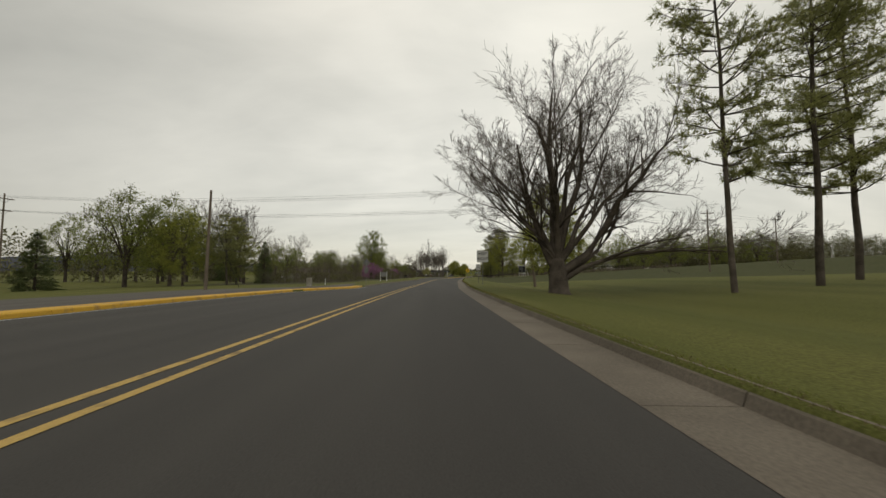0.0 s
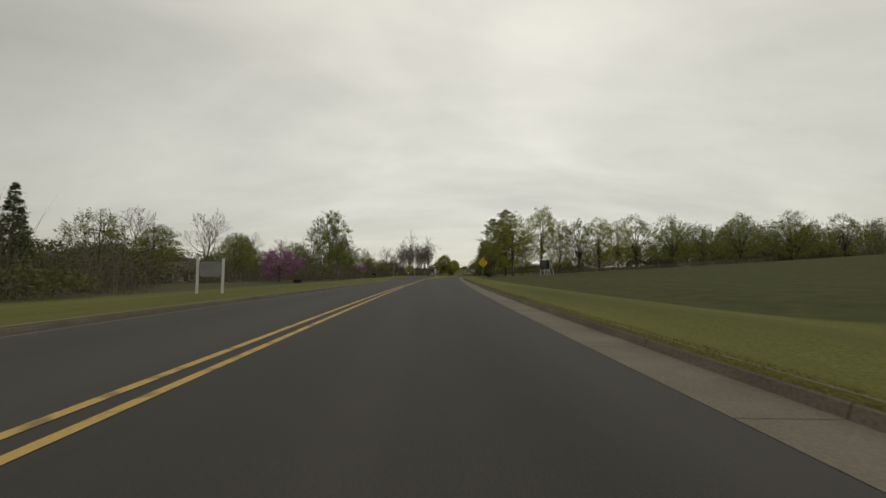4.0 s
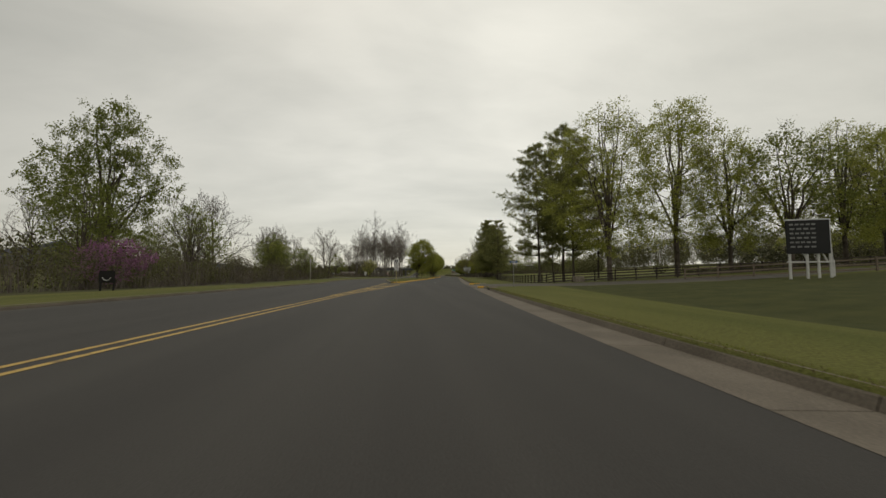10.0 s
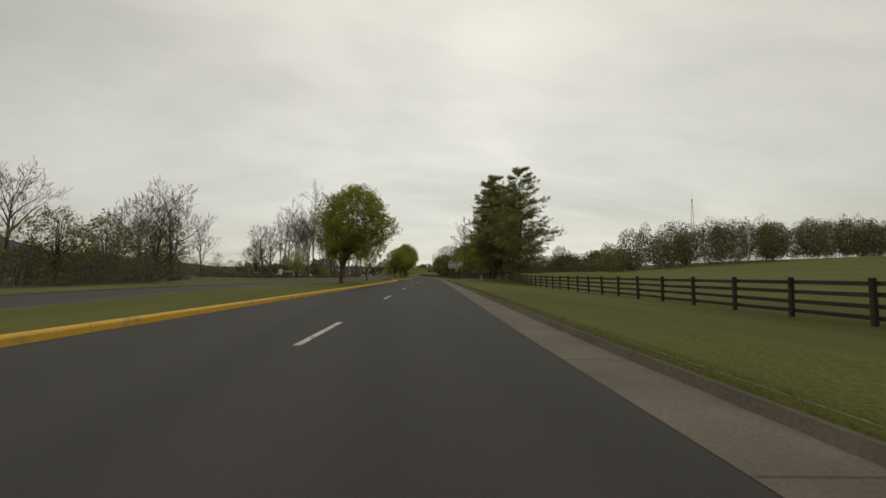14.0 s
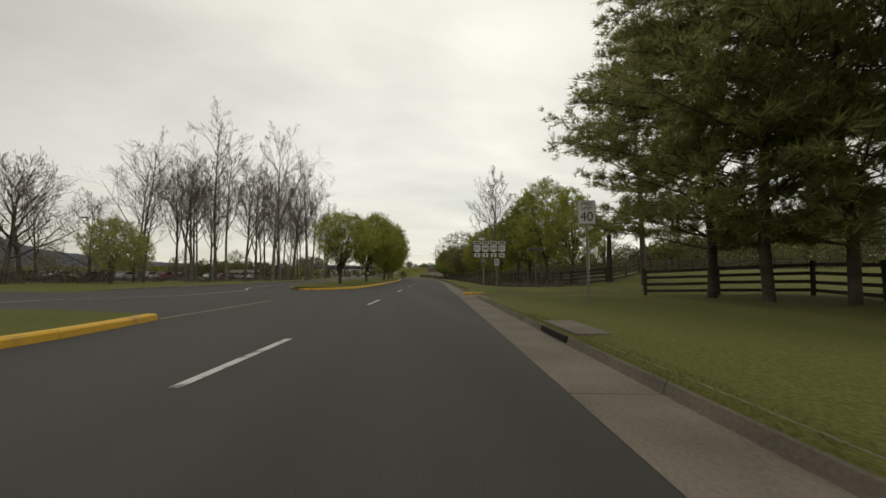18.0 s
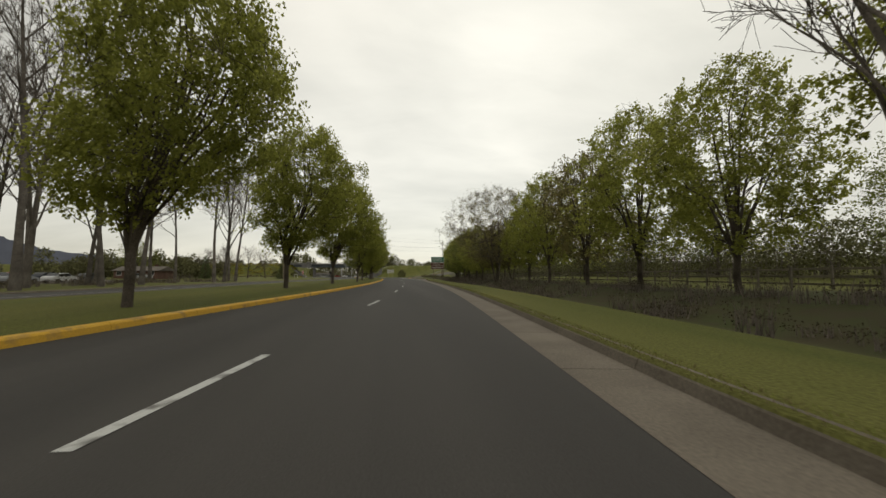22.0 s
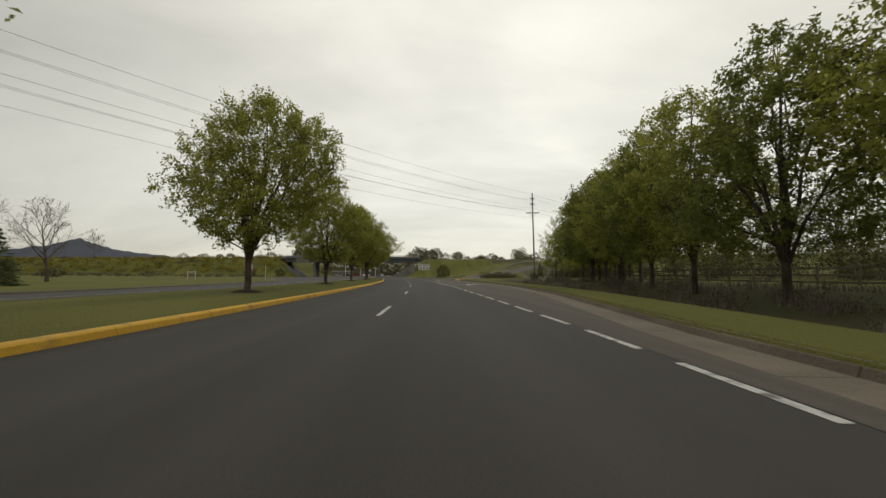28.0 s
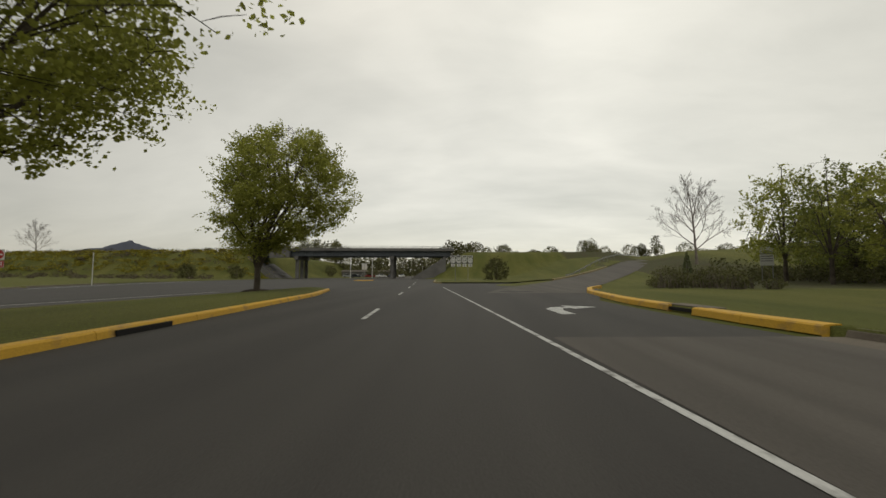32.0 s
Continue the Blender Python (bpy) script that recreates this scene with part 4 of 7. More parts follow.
def set_plants(root, spots, first=True, lean=0.0):
    """Stand a plant and its copies at (s, lat, turn, scale)."""
    for k, (s, lat, turn, sc) in enumerate(spots):
        m = place(s, lat, 0, -0.02) @ Matrix(((1, 0, lean, 0), (0, 1, 0, 0), (0, 0, 1, 0), (0, 0, 0, 1))) @ pose(0, 0, 0, 0, 0, turn)
        ob = root if k == 0 and first else copy_thing(root, m)
        sc = sc if isinstance(sc, tuple) else (sc, sc, sc)
        ob.matrix_basis = m @ Matrix.Diagonal((*sc, 1))
    return root


# median trees: one row, about 16 m apart
MEDIAN_TREES = [(307.6, -9.9), (323.6, -9.6), (338.0, -8.6), (354.6, -9.7), (370.8, -9.6), (386.1, -8.6), (403.9, -9.4), (420.3, -8.7), (437.4, -8.9),
                (453.2, -8.9), (469.9, -9.2), (485.2, -8.8), (501.0, -9.8)]
MEDIAN_SIZE = ((8.1, 0.98), (10.6, 1.0), (11.6, 0.87), (12.0, 1.03), (12.3, 1.1), (10.3, 0.82), (10.6, 0.82), (10.4, 1.02), (10.8, 0.95), (9.1, 0.88), (10.5, 0.89), (9.7, 0.97), (9.8, 1.04))
MEDIAN_MODEL = (3, 1, 2, 0, 1, 2, 0, 1, 2, 0, 1, 3, 0)
MEDIAN_TURN = (-38, 12, 40, -8, 25, 0, 20, -15, 85, 100, 65, -10, 15)
ornamental = [broadleaf(10 + k, 10.0, w, 0.155, LEAF, 0.105, per, 0.29, label="leafy ornamental tree with a rounded crown in the grassy median", group="median trees",
                        base=ba, fork=0.17, limbs_n=18, clusters=620, lumps=lu, full=fu, shell=0.22, straight=0.2, small=False, shift=1.25)
              for k, (w, per, lu, fu, ba) in enumerate(((8.0, 78, 0.18, 0.98, 0.23), (7.8, 75, 0.24, 1.05, 0.23), (8.1, 78, 0.2, 0.95, 0.23), (8.1, 54, 0.34, 0.9, 0.32)))]
for k in range(4):
    set_plants(ornamental[k], [(s, l, MEDIAN_TURN[j], (MEDIAN_SIZE[j][1], MEDIAN_SIZE[j][1], MEDIAN_SIZE[j][0] / 10.2)) for j, (s, l) in enumerate(MEDIAN_TREES) if MEDIAN_MODEL[j] == k], lean=0.03)
set_plants(ornamental[1], [(244, -9.6, 20, (1.12, 1.12, 1.04))], False, 0.02)
young = broadleaf(21, 12.4, 11.5, 0.2, LEAF_PALE, 0.19, 66, 0.46, stems=3, label="slim young tree with pale new leaves on the grass", group="young trees", base=0.22, fork=0.2,
                  limbs_n=10, clusters=230, lumps=0.4, full=1.2, shell=0.2, straight=0.4)
set_plants(young, [(262.5, -10.2, 0, (0.37, 0.37, 0.66)), (311, -36.5, 70, (0.5, 0.5, 0.6)), (318, -39, 190, (0.42, 0.42, 0.5))], lean=0.06)

# row of maples along the right side
row = [broadleaf(30 + k, h, w, 0.17, leaf, 0.15, per, 0.32, label=lab, group="trees along the fence", base=0.17, fork=0.15, limbs_n=12, clusters=430, lumps=0.26, full=fu, shell=0.3)
       for k, (h, w, leaf, per, lab, fu) in enumerate((
           (12.6, 9.4, LEAF, 54, "broad green tree beside the dark board fence", 0.75),
           (11.8, 9.0, LEAF_DARK, 54, "dark green tree beside the dark board fence", 0.7),
           (12.2, 8.8, LEAF_RED, 42, "sparse tree in reddish new leaf beside the fence", 0.72)))]
ROW = [(308, 15.5, 0, 0.8), (316, 15, 0, 1.06), (324.5, 15, 1, 1.12), (333, 15.2, 0, 1.0), (344, 14.5, 0, 0.9), (352, 14.5, 0, 1.0), (361, 15, 2, 1.03), (370.5, 15, 0, 1.03), (379, 15.5, 0, 0.93),
       (395, 15, 2, 0.9), (402, 14, 0, 0.85), (410, 14.5, 0, 0.95), (418, 14.5, 1, 1.0), (426, 15, 0, 1.0), (434, 15, 1, 1.0), (441, 16, 0, 1.0), (447, 17, 1, 1.02), (453, 18, 0, 0.95), (460, 20, 1, 1.05),
       (467, 22, 1, 1.1), (478, 26, 0, 1.1), (472, 25.5, 1, 1.15), (466, 25, 0, 1.1), (460, 24, 0, 1.1), (481, 34, 1, 1.15), (490, 33.5, 0, 1.15)]
BACK = [(378, 23), (398, 22), (414, 22), (430, 24), (522, 40), (516, 39), (510, 38.5), (524, 50), (516, 48), (537, 57), (505, 46), (509, 54), (498, 43), (491, 42)]
for k in range(3):
    set_plants(row[k], [(s, l, 71 * j, z) for j, (s, l, q, z) in enumerate(ROW) if q == k])
set_plants(row[0], [(31, 8.8, 40, (0.55, 0.55, 0.68))], False)

back_row = [broadleaf(37 + k, 12.4, 9.6, 0.19, leaf, 0.24, 26, 0.42, label="leafy tree in the belt behind the fence", group="trees behind the fence", base=0.16, fork=0.2, limbs_n=7, clusters=180,
                      lumps=0.28, full=0.72, shell=0.3) for k, leaf in enumerate((LEAF, LEAF_DARK))]
for k in range(2):
    set_plants(back_row[k], [(s, l, 83 * j, 1.0 + 0.1 * math.sin(j * 1.9)) for j, (s, l) in enumerate(BACK) if j % 2 == k])

# bare trees
bigbare = bare_tree(41, "large old bare tree with sweeping limbs on the verge", "", (2.3, 0.66),
                    ((180, 1.2, 64, 9.0, 0.24), (160, 2.0, 80, 11.5, 0.27), (80, 2.0, 74, 11.5, 0.26), (285, 2.0, 72, 9.0, 0.24), (30, 2.1, 68, 11.0, 0.22), (2, 1.3, 46, 13.5, 0.29), (-8, 0.7, 25, 11.0, 0.2), (8, 1.0, 34, 10.5, 0.18),
                     (190, 2.0, 42, 6.5, 0.12), (210, 2.1, 60, 7.5, 0.16), (330, 2.0, 52, 9.0, 0.17), (100, 2.0, 45, 7.5, 0.15), (175, 2.1, 62, 8.5, 0.15), (10, 1.8, 60, 10.0, 0.18)), (9, 7, 6, 4), (18, 50), 0.015, 0.007)
set_plants(bigbare, [(23.9, 7.4, 0, (1.0, 1.0, 0.93))])
grove = []
for k in range(4):
    gr = random.Random(200 + k)
    th = (20, 22, 17, 21)[k]
    rows = [(137 * j + gr.uniform(-30, 30), th * (0.36 + 0.6 * j / 15), gr.uniform(46, 68), (9.0 - 4.6 * j / 15) * gr.uniform(0.65, 1.1), 0.075 - 0.04 * j / 15) for j in range(16)]
    if k in (0, 2):
        rows += [(gr.uniform(0, 360), th * 0.22, 76, th * 0.7, 0.12), (gr.uniform(0, 360), th * 0.4, 72, th * 0.5, 0.1)]
    grove.append(bare_tree(45 + k, "tall bare tree in a thin roadside grove", "bare grove", (th, 0.24), rows, (5, 5, 3), (20, 46), 0.03, 0.012, bark=BARK_PALE))
rg = random.Random(5)
GROVE = [(334, -27.2, 1.15), (341, -40, 1.25), (327.5, -38, 0.95), (354, -26.8, 1.12), (359.5, -31, 1.05), (364, -28.6, 0.95), (390, -29, 1.0), (385.5, -28.5, 0.95), (394, -44, 1.0), (397, -30, 0.95), (346, -30, 1.1), (330, -33, 0.95),
         (322, -31, 0.6), (371, -29.5, 1.0), (376, -34, 1.0), (402, -33, 0.9), (350, -36, 1.05), (317, -37, 0.55), (338, -33.5, 1.1), (361, -38, 1.0)]
GROVE += [(326, -44, 0.85), (331, -47, 0.95), (337, -45, 1.0), (345, -46, 1.0)]
GROVE += [(330 + rg.uniform(0, 70), -rg.uniform(34, 46), rg.uniform(0.8, 1.1)) for k in range(10)]
for k in range(4):
    set_plants(grove[k], [(s, l, rg.uniform(0, 360), z) for j, (s, l, z) in enumerate(GROVE) if j % 4 == k])
round_bare = bare_tree(49, "bare round-headed tree with fine twigs", "bare trees", (9.5, 0.24),
                       [(137 * j, 2.4 + 0.55 * j, 38 + 2.2 * j, 6.6 - 0.22 * j, 0.1 - 0.005 * j) for j in range(13)], (6, 5, 3), (20, 52), 0.02, 0.012)
fan_bare = bare_tree(58, "tall pale bare tree fanning out above the row", "", (15.5, 0.17),
                     [(137 * j + 20, 3.0 + 0.86 * j, 56 + 0.9 * j, 6.6 - 0.3 * j, 0.075 - 0.0035 * j) for j in range(15)] + [(-30, 1.6, 83, 12.5, 0.12)], (7, 6, 4), (20, 48), 0.03, 0.01, bark=TWIG)
set_plants(fan_bare, [(334.8, 11.0, 40, 1.15)])
set_plants(round_bare, [(323, -86, 15, (1.6, 1.6, 1.8)), (357, -84, 200, (1.25, 1.25, 1.65)), (334, -92, 100, (1.3, 1.3, 1.5)), (312, -84, 300, (1.3, 1.3, 1.5)), (470, -62, 77, 0.75), (474, -58, 190, 0.7), (462, -48, 30, 0.8), (468, -44, 140, 0.75), (456, -53, 260, 0.8), (304, -41, 40, 1.0), (309, -44.5, 160, 1.05), (316, -43, 250, 0.85), (228, -54, 80, 1.5), (160, -68, 10, 1.45), (158, -41, 20, 0.8), (175, -45, 190, 0.85), (67, -34.5, 70, (0.85, 0.85, 1.0)), (77, -48, 15, 1.3), (81, -43, 200, 1.25), (256, -37, 10, (1.0, 1.0, 0.9)), (213, -50, 5, 1.3), (232, -60, 90, 1.1), (250, -50, 50, 1.1), (130, -60, 140, 1.1), (268, -42, 200, 1.2), (150, -50, 20, 0.9),
                        (96, -90, 20, 1.5), (240, -75, 120, 1.0), (205, -70, 70, 1.2)])
corner_bare = bare_tree(59, "round-headed pale bare tree at the corner of the wood", "bare trees", (11, 0.2),
                        [(137 * j, 2.2 + 0.62 * j, 44 + 1.5 * j, 6.4 - 0.25 * j, 0.09 - 0.004 * j) for j in range(13)], (6, 5, 4), (20, 50), 0.02, 0.012, bark=TWIG)
set_plants(corner_bare, [(564, 59, 0, 1.5), (628, -163, 90, 1.15)])
browntree = broadleaf(52, 13.4, 15.5, 0.19, LEAF_RED, 0.085, 50, 0.36, label="wide brown tree barely in leaf over the ditch", base=0.2, fork=0.2, limbs_n=12, clusters=800, twigs=6, lumps=0.3, shell=0.2, stems=2, lean=0.2)
set_plants(browntree, [(385.5, 12.6, 0, 1.12), (392, 17, 90, 0.85)])

# pines and spruces
tall_pine = pine(61, 21, 4.2, 0.25, "tall slender white pine on the mown verge", "", whorls=24, taper=0.5, dens=5)
set_plants(tall_pine, [(18.2, 13.9, 0, (0.75, 0.75, 1.0)), (20.5, 20.2, 100, 1.0), (24, 26, 220, 1.05), (57, -31.5, 40, (0.95, 0.95, 0.5))])
side_pine = pine(62, 18, 5.8, 0.10, "white pine with level feathery branches behind the board fence", "pines behind the fence", whorls=27, taper=0.6, dens=8, tuft=0.38)
airy_pine = pine(63, 18, 5.0, 0.2, "tall airy white pine with a bare trunk behind the fence", "pines behind the fence", whorls=25, taper=0.5, dens=7, tuft=0.36)
set_plants(airy_pine, [(205.5, 14.3, 0, 1.26), (207.2, 18.6, 130, 1.45), (200.5, 18.2, 250, 1.12), (212, 18, 60, (0.72, 0.72, 1.0)), (211, 25.5, 190, 1.0), (294.5, 16.0, 15, (1.35, 1.35, 1.12))])
set_plants(side_pine, [(266, 13.6, 20, 1.05), (280.5, 11, 160, 1.08), (278.3, 11.4, 290, 1.12), (276.8, 12.7, 75, 1.0), (62, -33, 200, (0.62, 0.62, 0.6)), (274.5, 15.5, 130, 0.9)])
fir = spruce(65, 16.5, 4.6, "dense dark evergreen with a broad cone beside the fence", "evergreens by the fence")
set_plants(fir, [(453, -36, 10, (0.4, 0.4, 0.3)), (455, -58, 70, (0.42, 0.42, 0.42)), (45, -47, 10, (0.55, 0.55, 0.42)), (113, -66, 33, (0.8, 0.8, 0.95)), (121, -74, 33, (0.7, 0.7, 0.8)), (70, -32.5, 80, (0.4, 0.4, 0.46)), (545, 44, 20, (0.25, 0.25, 0.28))])

# broad trees in the fields
field_tree = [broadleaf(70 + k, h, w, 0.3, leaf, 0.16 if k == 0 else 0.21, per, 0.6, label=lab, group=grp, base=ba, fork=0.2, limbs_n=9, clusters=cl, lumps=0.3, full=0.75, shell=0.2)
              for k, (h, w, leaf, per, lab, grp, ba, cl) in enumerate((
                  (22, 15.5, LEAF, 84, "tall field tree with thin new leaves beside the drive", "trees beside the drive", 0.14, 330),
                  (15, 12, LEAF_DARK, 42, "broad field tree in fresh leaf beside the drive", "trees beside the drive", 0.18, 190),
                  (14, 11, LEAF_DARK, 40, "dark leafy tree among the roadside scrub", "scrub trees", 0.14, 190)))]
set_plants(field_tree[0], [(191.2, 20.0, 0, 1.02), (195.5, 30.5, 90, 1.12), (194, 36.5, 30, 0.85), (192, 49, 140, 0.85), (194, 56, 10, 0.8), (54, -36, 40, 0.5), (242, -46, 20, 0.46),
                          (285, 122, 10, 0.55)])
set_plants(field_tree[1], [(192, 42.5, 0, 1.2), (55, -45, 60, 0.95), (200, 88, 75, 1.0), (90, -62, 0, 1.1), (98, -74, 120, 1.2), (208, -45, 80, 0.95), (57, -40, 80, 0.9), (343, -60, 33, 0.8), (199, 64, 100, 1.3), (196, 75, 20, 1.05), (206, 80, 70, 1.35), (200, 101, 220, 1.2), (211, 108, 300, 1.4), (207, 126, 30, 1.15), (216, 131, 200, 1.45), (214, 150, 90, 1.3), (96, -66, 40, 1.1), (101, -84, 140, 1.2), (92, -94, 10, 1.1), (262, -48, 70, 0.65), (150, -52, 60, 0.7), (235, -44, 10, 0.75),
                          (92, -52, 200, 1.0), (450, -75, 30, 0.8)])
set_plants(field_tree[2], [(341, -87, 15, (1.1, 1.1, 1.5)), (318, -80, 80, (1.0, 1.0, 1.2)), (163, -43, 30, 0.7), (170, -47, 70, 0.8), (246, -40, 120, 0.6), (232, -42, 10, 0.6), (183, -39, 120, 0.85), (140, -46, 40, 0.75), (128, -40, 200, 0.65), (165, -60, 140, 0.9), (118, -48, 15, 0.7), (104, -44, 80, 0.7), (70, -52, 10, 0.8), (84, -40, 100, 0.6),
                          (150, -72, 33, 1.0), (205, -58, 70, 0.8), (220, -62, 170, 0.8), (318, 52, 120, 0.55), (335, 44, 220, 0.7), (355, 42, 300, 0.95), (375, 40, 20, 0.9), (395, 42, 70, 0.9), (415, 42, 130, 0.95),
                          (435, 44, 200, 0.9), (455, 42, 240, 0.8), (470, 44, 290, 0.75), (484, 46, 10, 0.75), (496, 45, 90, 0.7), (508, 47, 50, 0.7), (520, 46, 170, 0.65), (528, 52, 270, 0.7)])
oak = broadleaf(77, 22.5, 15.5, 0.42, LEAF_DARK, 0.22, 66, 0.62, label="tall spreading tree in new leaf above the scrub", base=0.16, fork=0.2, limbs_n=12, clusters=430, lumps=0.45, full=1.0, shell=0.2)
set_plants(oak, [(191.2, -44.6, 0, (0.86, 0.86, 1.08))])
redbud = broadleaf(80, 4.6, 5.8, 0.10, BLOSSOM, 0.11, 34, 0.26, label="redbud in purple blossom at the scrub's edge", group="redbuds", base=0.16, fork=0.14, limbs_n=9, clusters=230, lumps=0.25,
                   shell=0.3, name="redbud_tree")
set_plants(redbud, [(106, -21.5, 0, 1.0), (177, -30, 90, 1.0)])
bush = broadleaf(83, 4.6, 5.6, 0.10, SHRUB, 0.18, 34, 0.32, label="round bush on the grassy slope", group="bushes", base=0.03, fork=0.05, limbs_n=8, clusters=130, lumps=0.25, shell=0.3, name="bush")
set_plants(bush, [(554, 12.5, 0, 1.0), (484.6, 20.2, 30, 0.27), (577, -59.5, 15, 0.85), (581, -49.5, 70, 0.75), (27, -50, 10, 1.1), (33, -56, 80, 1.0), (22, -58, 40, 1.2)])


# ---- scrub, woods and grass as one mesh each ----
def scatter(name, seed, spots, mat, label, category, leaf, per, twig_mat=None, twig=0):
    """spots: rows of s, lat, radius, height: loose heaps of leaves with upright stems."""
    nrng = np.random.default_rng(seed)
    cs, tv, td = [], [], []
    for s, lat, r, h in spots:
        x, y = xy(s, lat)
        z = float(ground(s, lat))
        n = per
        u = nrng.normal(0, 1, (n, 3))
        u /= np.linalg.norm(u, axis=1)[:, None]
        u *= nrng.uniform(0.35, 1.0, (n, 1)) ** 0.5
        cs.append(np.stack([x + u[:, 0] * r, y + u[:, 1] * r, z + h * (0.52 + 0.5 * u[:, 2])], 1))
        if twig:
            a = nrng.uniform(0, 6.283, twig)
            q = nrng.uniform(0, 0.8, twig) * r
            tv.append(np.stack([x + q * np.cos(a), y + q * np.sin(a), np.full(twig, z)], 1))
            td.append(np.stack([nrng.normal(0, 0.14, twig), nrng.normal(0, 0.14, twig), np.ones(twig)], 1) * h * nrng.uniform(0.6, 1.08, (twig, 1)))
    v, f = leaf_cloud(nrng, np.concatenate(cs), 1, leaf, leaf * 0.5, small=True)
    ob = new(name, quick_mesh(name, v, f, mat))
    tagged(ob, label, category, "", "stuff")
    if twig:
        p, d = np.concatenate(tv), np.concatenate(td)
        w = np.cross(d, nrng.normal(0, 1, d.shape))
        w /= np.linalg.norm(w, axis=1)[:, None]
        k = 0.022 + 0.03 * (np.linalg.norm(d, axis=1)[:, None] > 9)
        vv = np.stack([p - w * k, p + w * k, p + d * 0.55 + w * k * 0.6, p + d], 1).reshape(-1, 3)
        i = np.arange(len(p)) * 4
        ff = np.stack([i, i + 1, i + 2, i, i + 2, i + 3], 1).reshape(-1, 3)
        tw = new("stems", quick_mesh("stems", vv, ff, twig_mat))
        tw.parent = ob
    return ob


rs = random.Random(9)
left_scrub = [(s + rs.uniform(-3, 3), float(LEFT(s)) - rs.uniform(9, 17) - rs.random() ** 2 * 14 - (8 if 86 < s < 112 else 0), rs.uniform(1.5, 3.6), rs.uniform(1.2, 3.6) + 4.2 * rs.random() ** 3) for s in np.arange(64, 260, 1.15)]
scatter("scrub", 91, left_scrub[::2], SHRUB, "tangled green roadside scrub", "scrub", 0.15, 640, TWIG, 34)
scatter("scrub", 92, left_scrub[1::2], SHRUB_BROWN, "leafless brown thicket at the roadside", "scrub", 0.12, 460, TWIG, 60)
drive_under = [(rs.uniform(192, 216), rs.uniform(36, 150), rs.uniform(1.2, 2.4), rs.uniform(0.6, 2.0)) for k in range(60)]
# added filler heaps; their dark colour paints in the wood's inner shade
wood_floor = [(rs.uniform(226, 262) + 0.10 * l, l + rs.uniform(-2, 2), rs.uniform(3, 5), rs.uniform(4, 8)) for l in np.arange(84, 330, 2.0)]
scatter("wood_thicket", 85, wood_floor, SHADED_THICKET, "tangled thicket coloured dark as the shade inside the far wood", "woods", 0.45, 420, TWIG, 14)
ditch_weeds = [(rs.uniform(297, 478), 0.0, rs.uniform(0.7, 1.3), rs.uniform(0.35, 0.95)) for k in range(330)]
ditch_weeds = [(s, float(RIGHT(s)) + rs.uniform(5.2, 12.5), r, h) for s, l, r, h in ditch_weeds]
scatter("ditch_weeds", 84, ditch_weeds, BRAMBLE, "dark brown weeds and brambles in the ditch", "weeds", 0.055, 150, TWIG, 30)
scatter("hedgerow", 90, drive_under, SHRUB, "low tangled hedgerow under the field trees", "scrub", 0.22, 300, TWIG, 14)
right_under = [(s + rs.uniform(-2, 2), rs.uniform(33, 50), rs.uniform(1.8, 3.4), (2.6 + 5.4 * rs.random() ** 1.6) * (0.6 if s < 330 else 1)) for s in list(np.arange(300, 345, 2.4)) + list(np.arange(345, 480, 0.95))] + [(s, rs.uniform(36, 54), rs.uniform(2.2, 3.6), rs.uniform(3.4, 6.8)) for s in np.arange(340, 430, 1.5)] + [(rs.uniform(496, 545), rs.uniform(40, 62), rs.uniform(1.4, 2.6), rs.uniform(1.4, 3.4)) for k in range(60)]
scatter("undergrowth", 93, right_under, SHRUB, "dim undergrowth behind the fence", "scrub", 0.26, 260, TWIG, 24)
turn_brush = [(rs.uniform(502, 515), 0, rs.uniform(0.6, 1.2), rs.uniform(0.6, 1.7)) for k in range(30)]
turn_brush = [(s, float(RIGHT(s)) + rs.uniform(5.0, 11.5), q, h) for s, l, q, h in turn_brush]
scatter("turn_brush", 81, turn_brush, SHRUB, "low scruffy brush on the slope by the slip road", "scrub", 0.1, 420, TWIG, 40)
corner_brush = [(rs.uniform(262, 318), -rs.uniform(40, 62), rs.uniform(1.0, 2.2), rs.uniform(0.5, 1.8)) for k in range(110)]
corner_brush = [q for q in corner_brush if not 272 < q[0] < 296]
scatter("corner_brush", 86, corner_brush, SHRUB_BROWN, "brown leafless undergrowth beyond the side street", "scrub", 0.2, 150, TWIG, 60)
grove_brush = [(rs.uniform(318, 400), rs.uniform(-50, -31), rs.uniform(0.8, 1.6), rs.uniform(0.25, 0.7) + (0.9 if rs.random() < 0.12 else 0)) for k in range(120)]
scatter("grove_brush", 89, grove_brush, SHRUB_BROWN, "brown brush and saplings under the bare grove", "scrub", 0.16, 60, TWIG, 40)
far = []
for s, l0, l1, st, h0, h1 in ((222, 92, 420, 3.6, 15, 22), (238, 110, 430, 4, 17, 24), (335, 44, 300, 3.2, 12, 17), (348, 50, 320, 3.4, 15, 21), (362, 60, 340, 4, 16, 23), (270, 180, 460, 6, 15, 22)):
    for l in np.arange(l0, l1, st):
        far.append((s + rs.uniform(-8, 8) + 0.10 * l, l + rs.uniform(-2, 2), rs.uniform(3, 5.2), rs.uniform(h0, h1) * (0.42 + 0.58 * float(step(l, 72, 98)) if s > 330 else 1)))
scatter("woods", 94, far, WOODS, "distant green wood edge across the field", "woods", 0.42, 980, TWIG, 6)
far = []
for l in np.arange(-420, -60, 5):
    far.append((rs.uniform(200, 330) + 0.25 * (l + 60) * -1, l, rs.uniform(3, 5), rs.uniform(7, 14)))
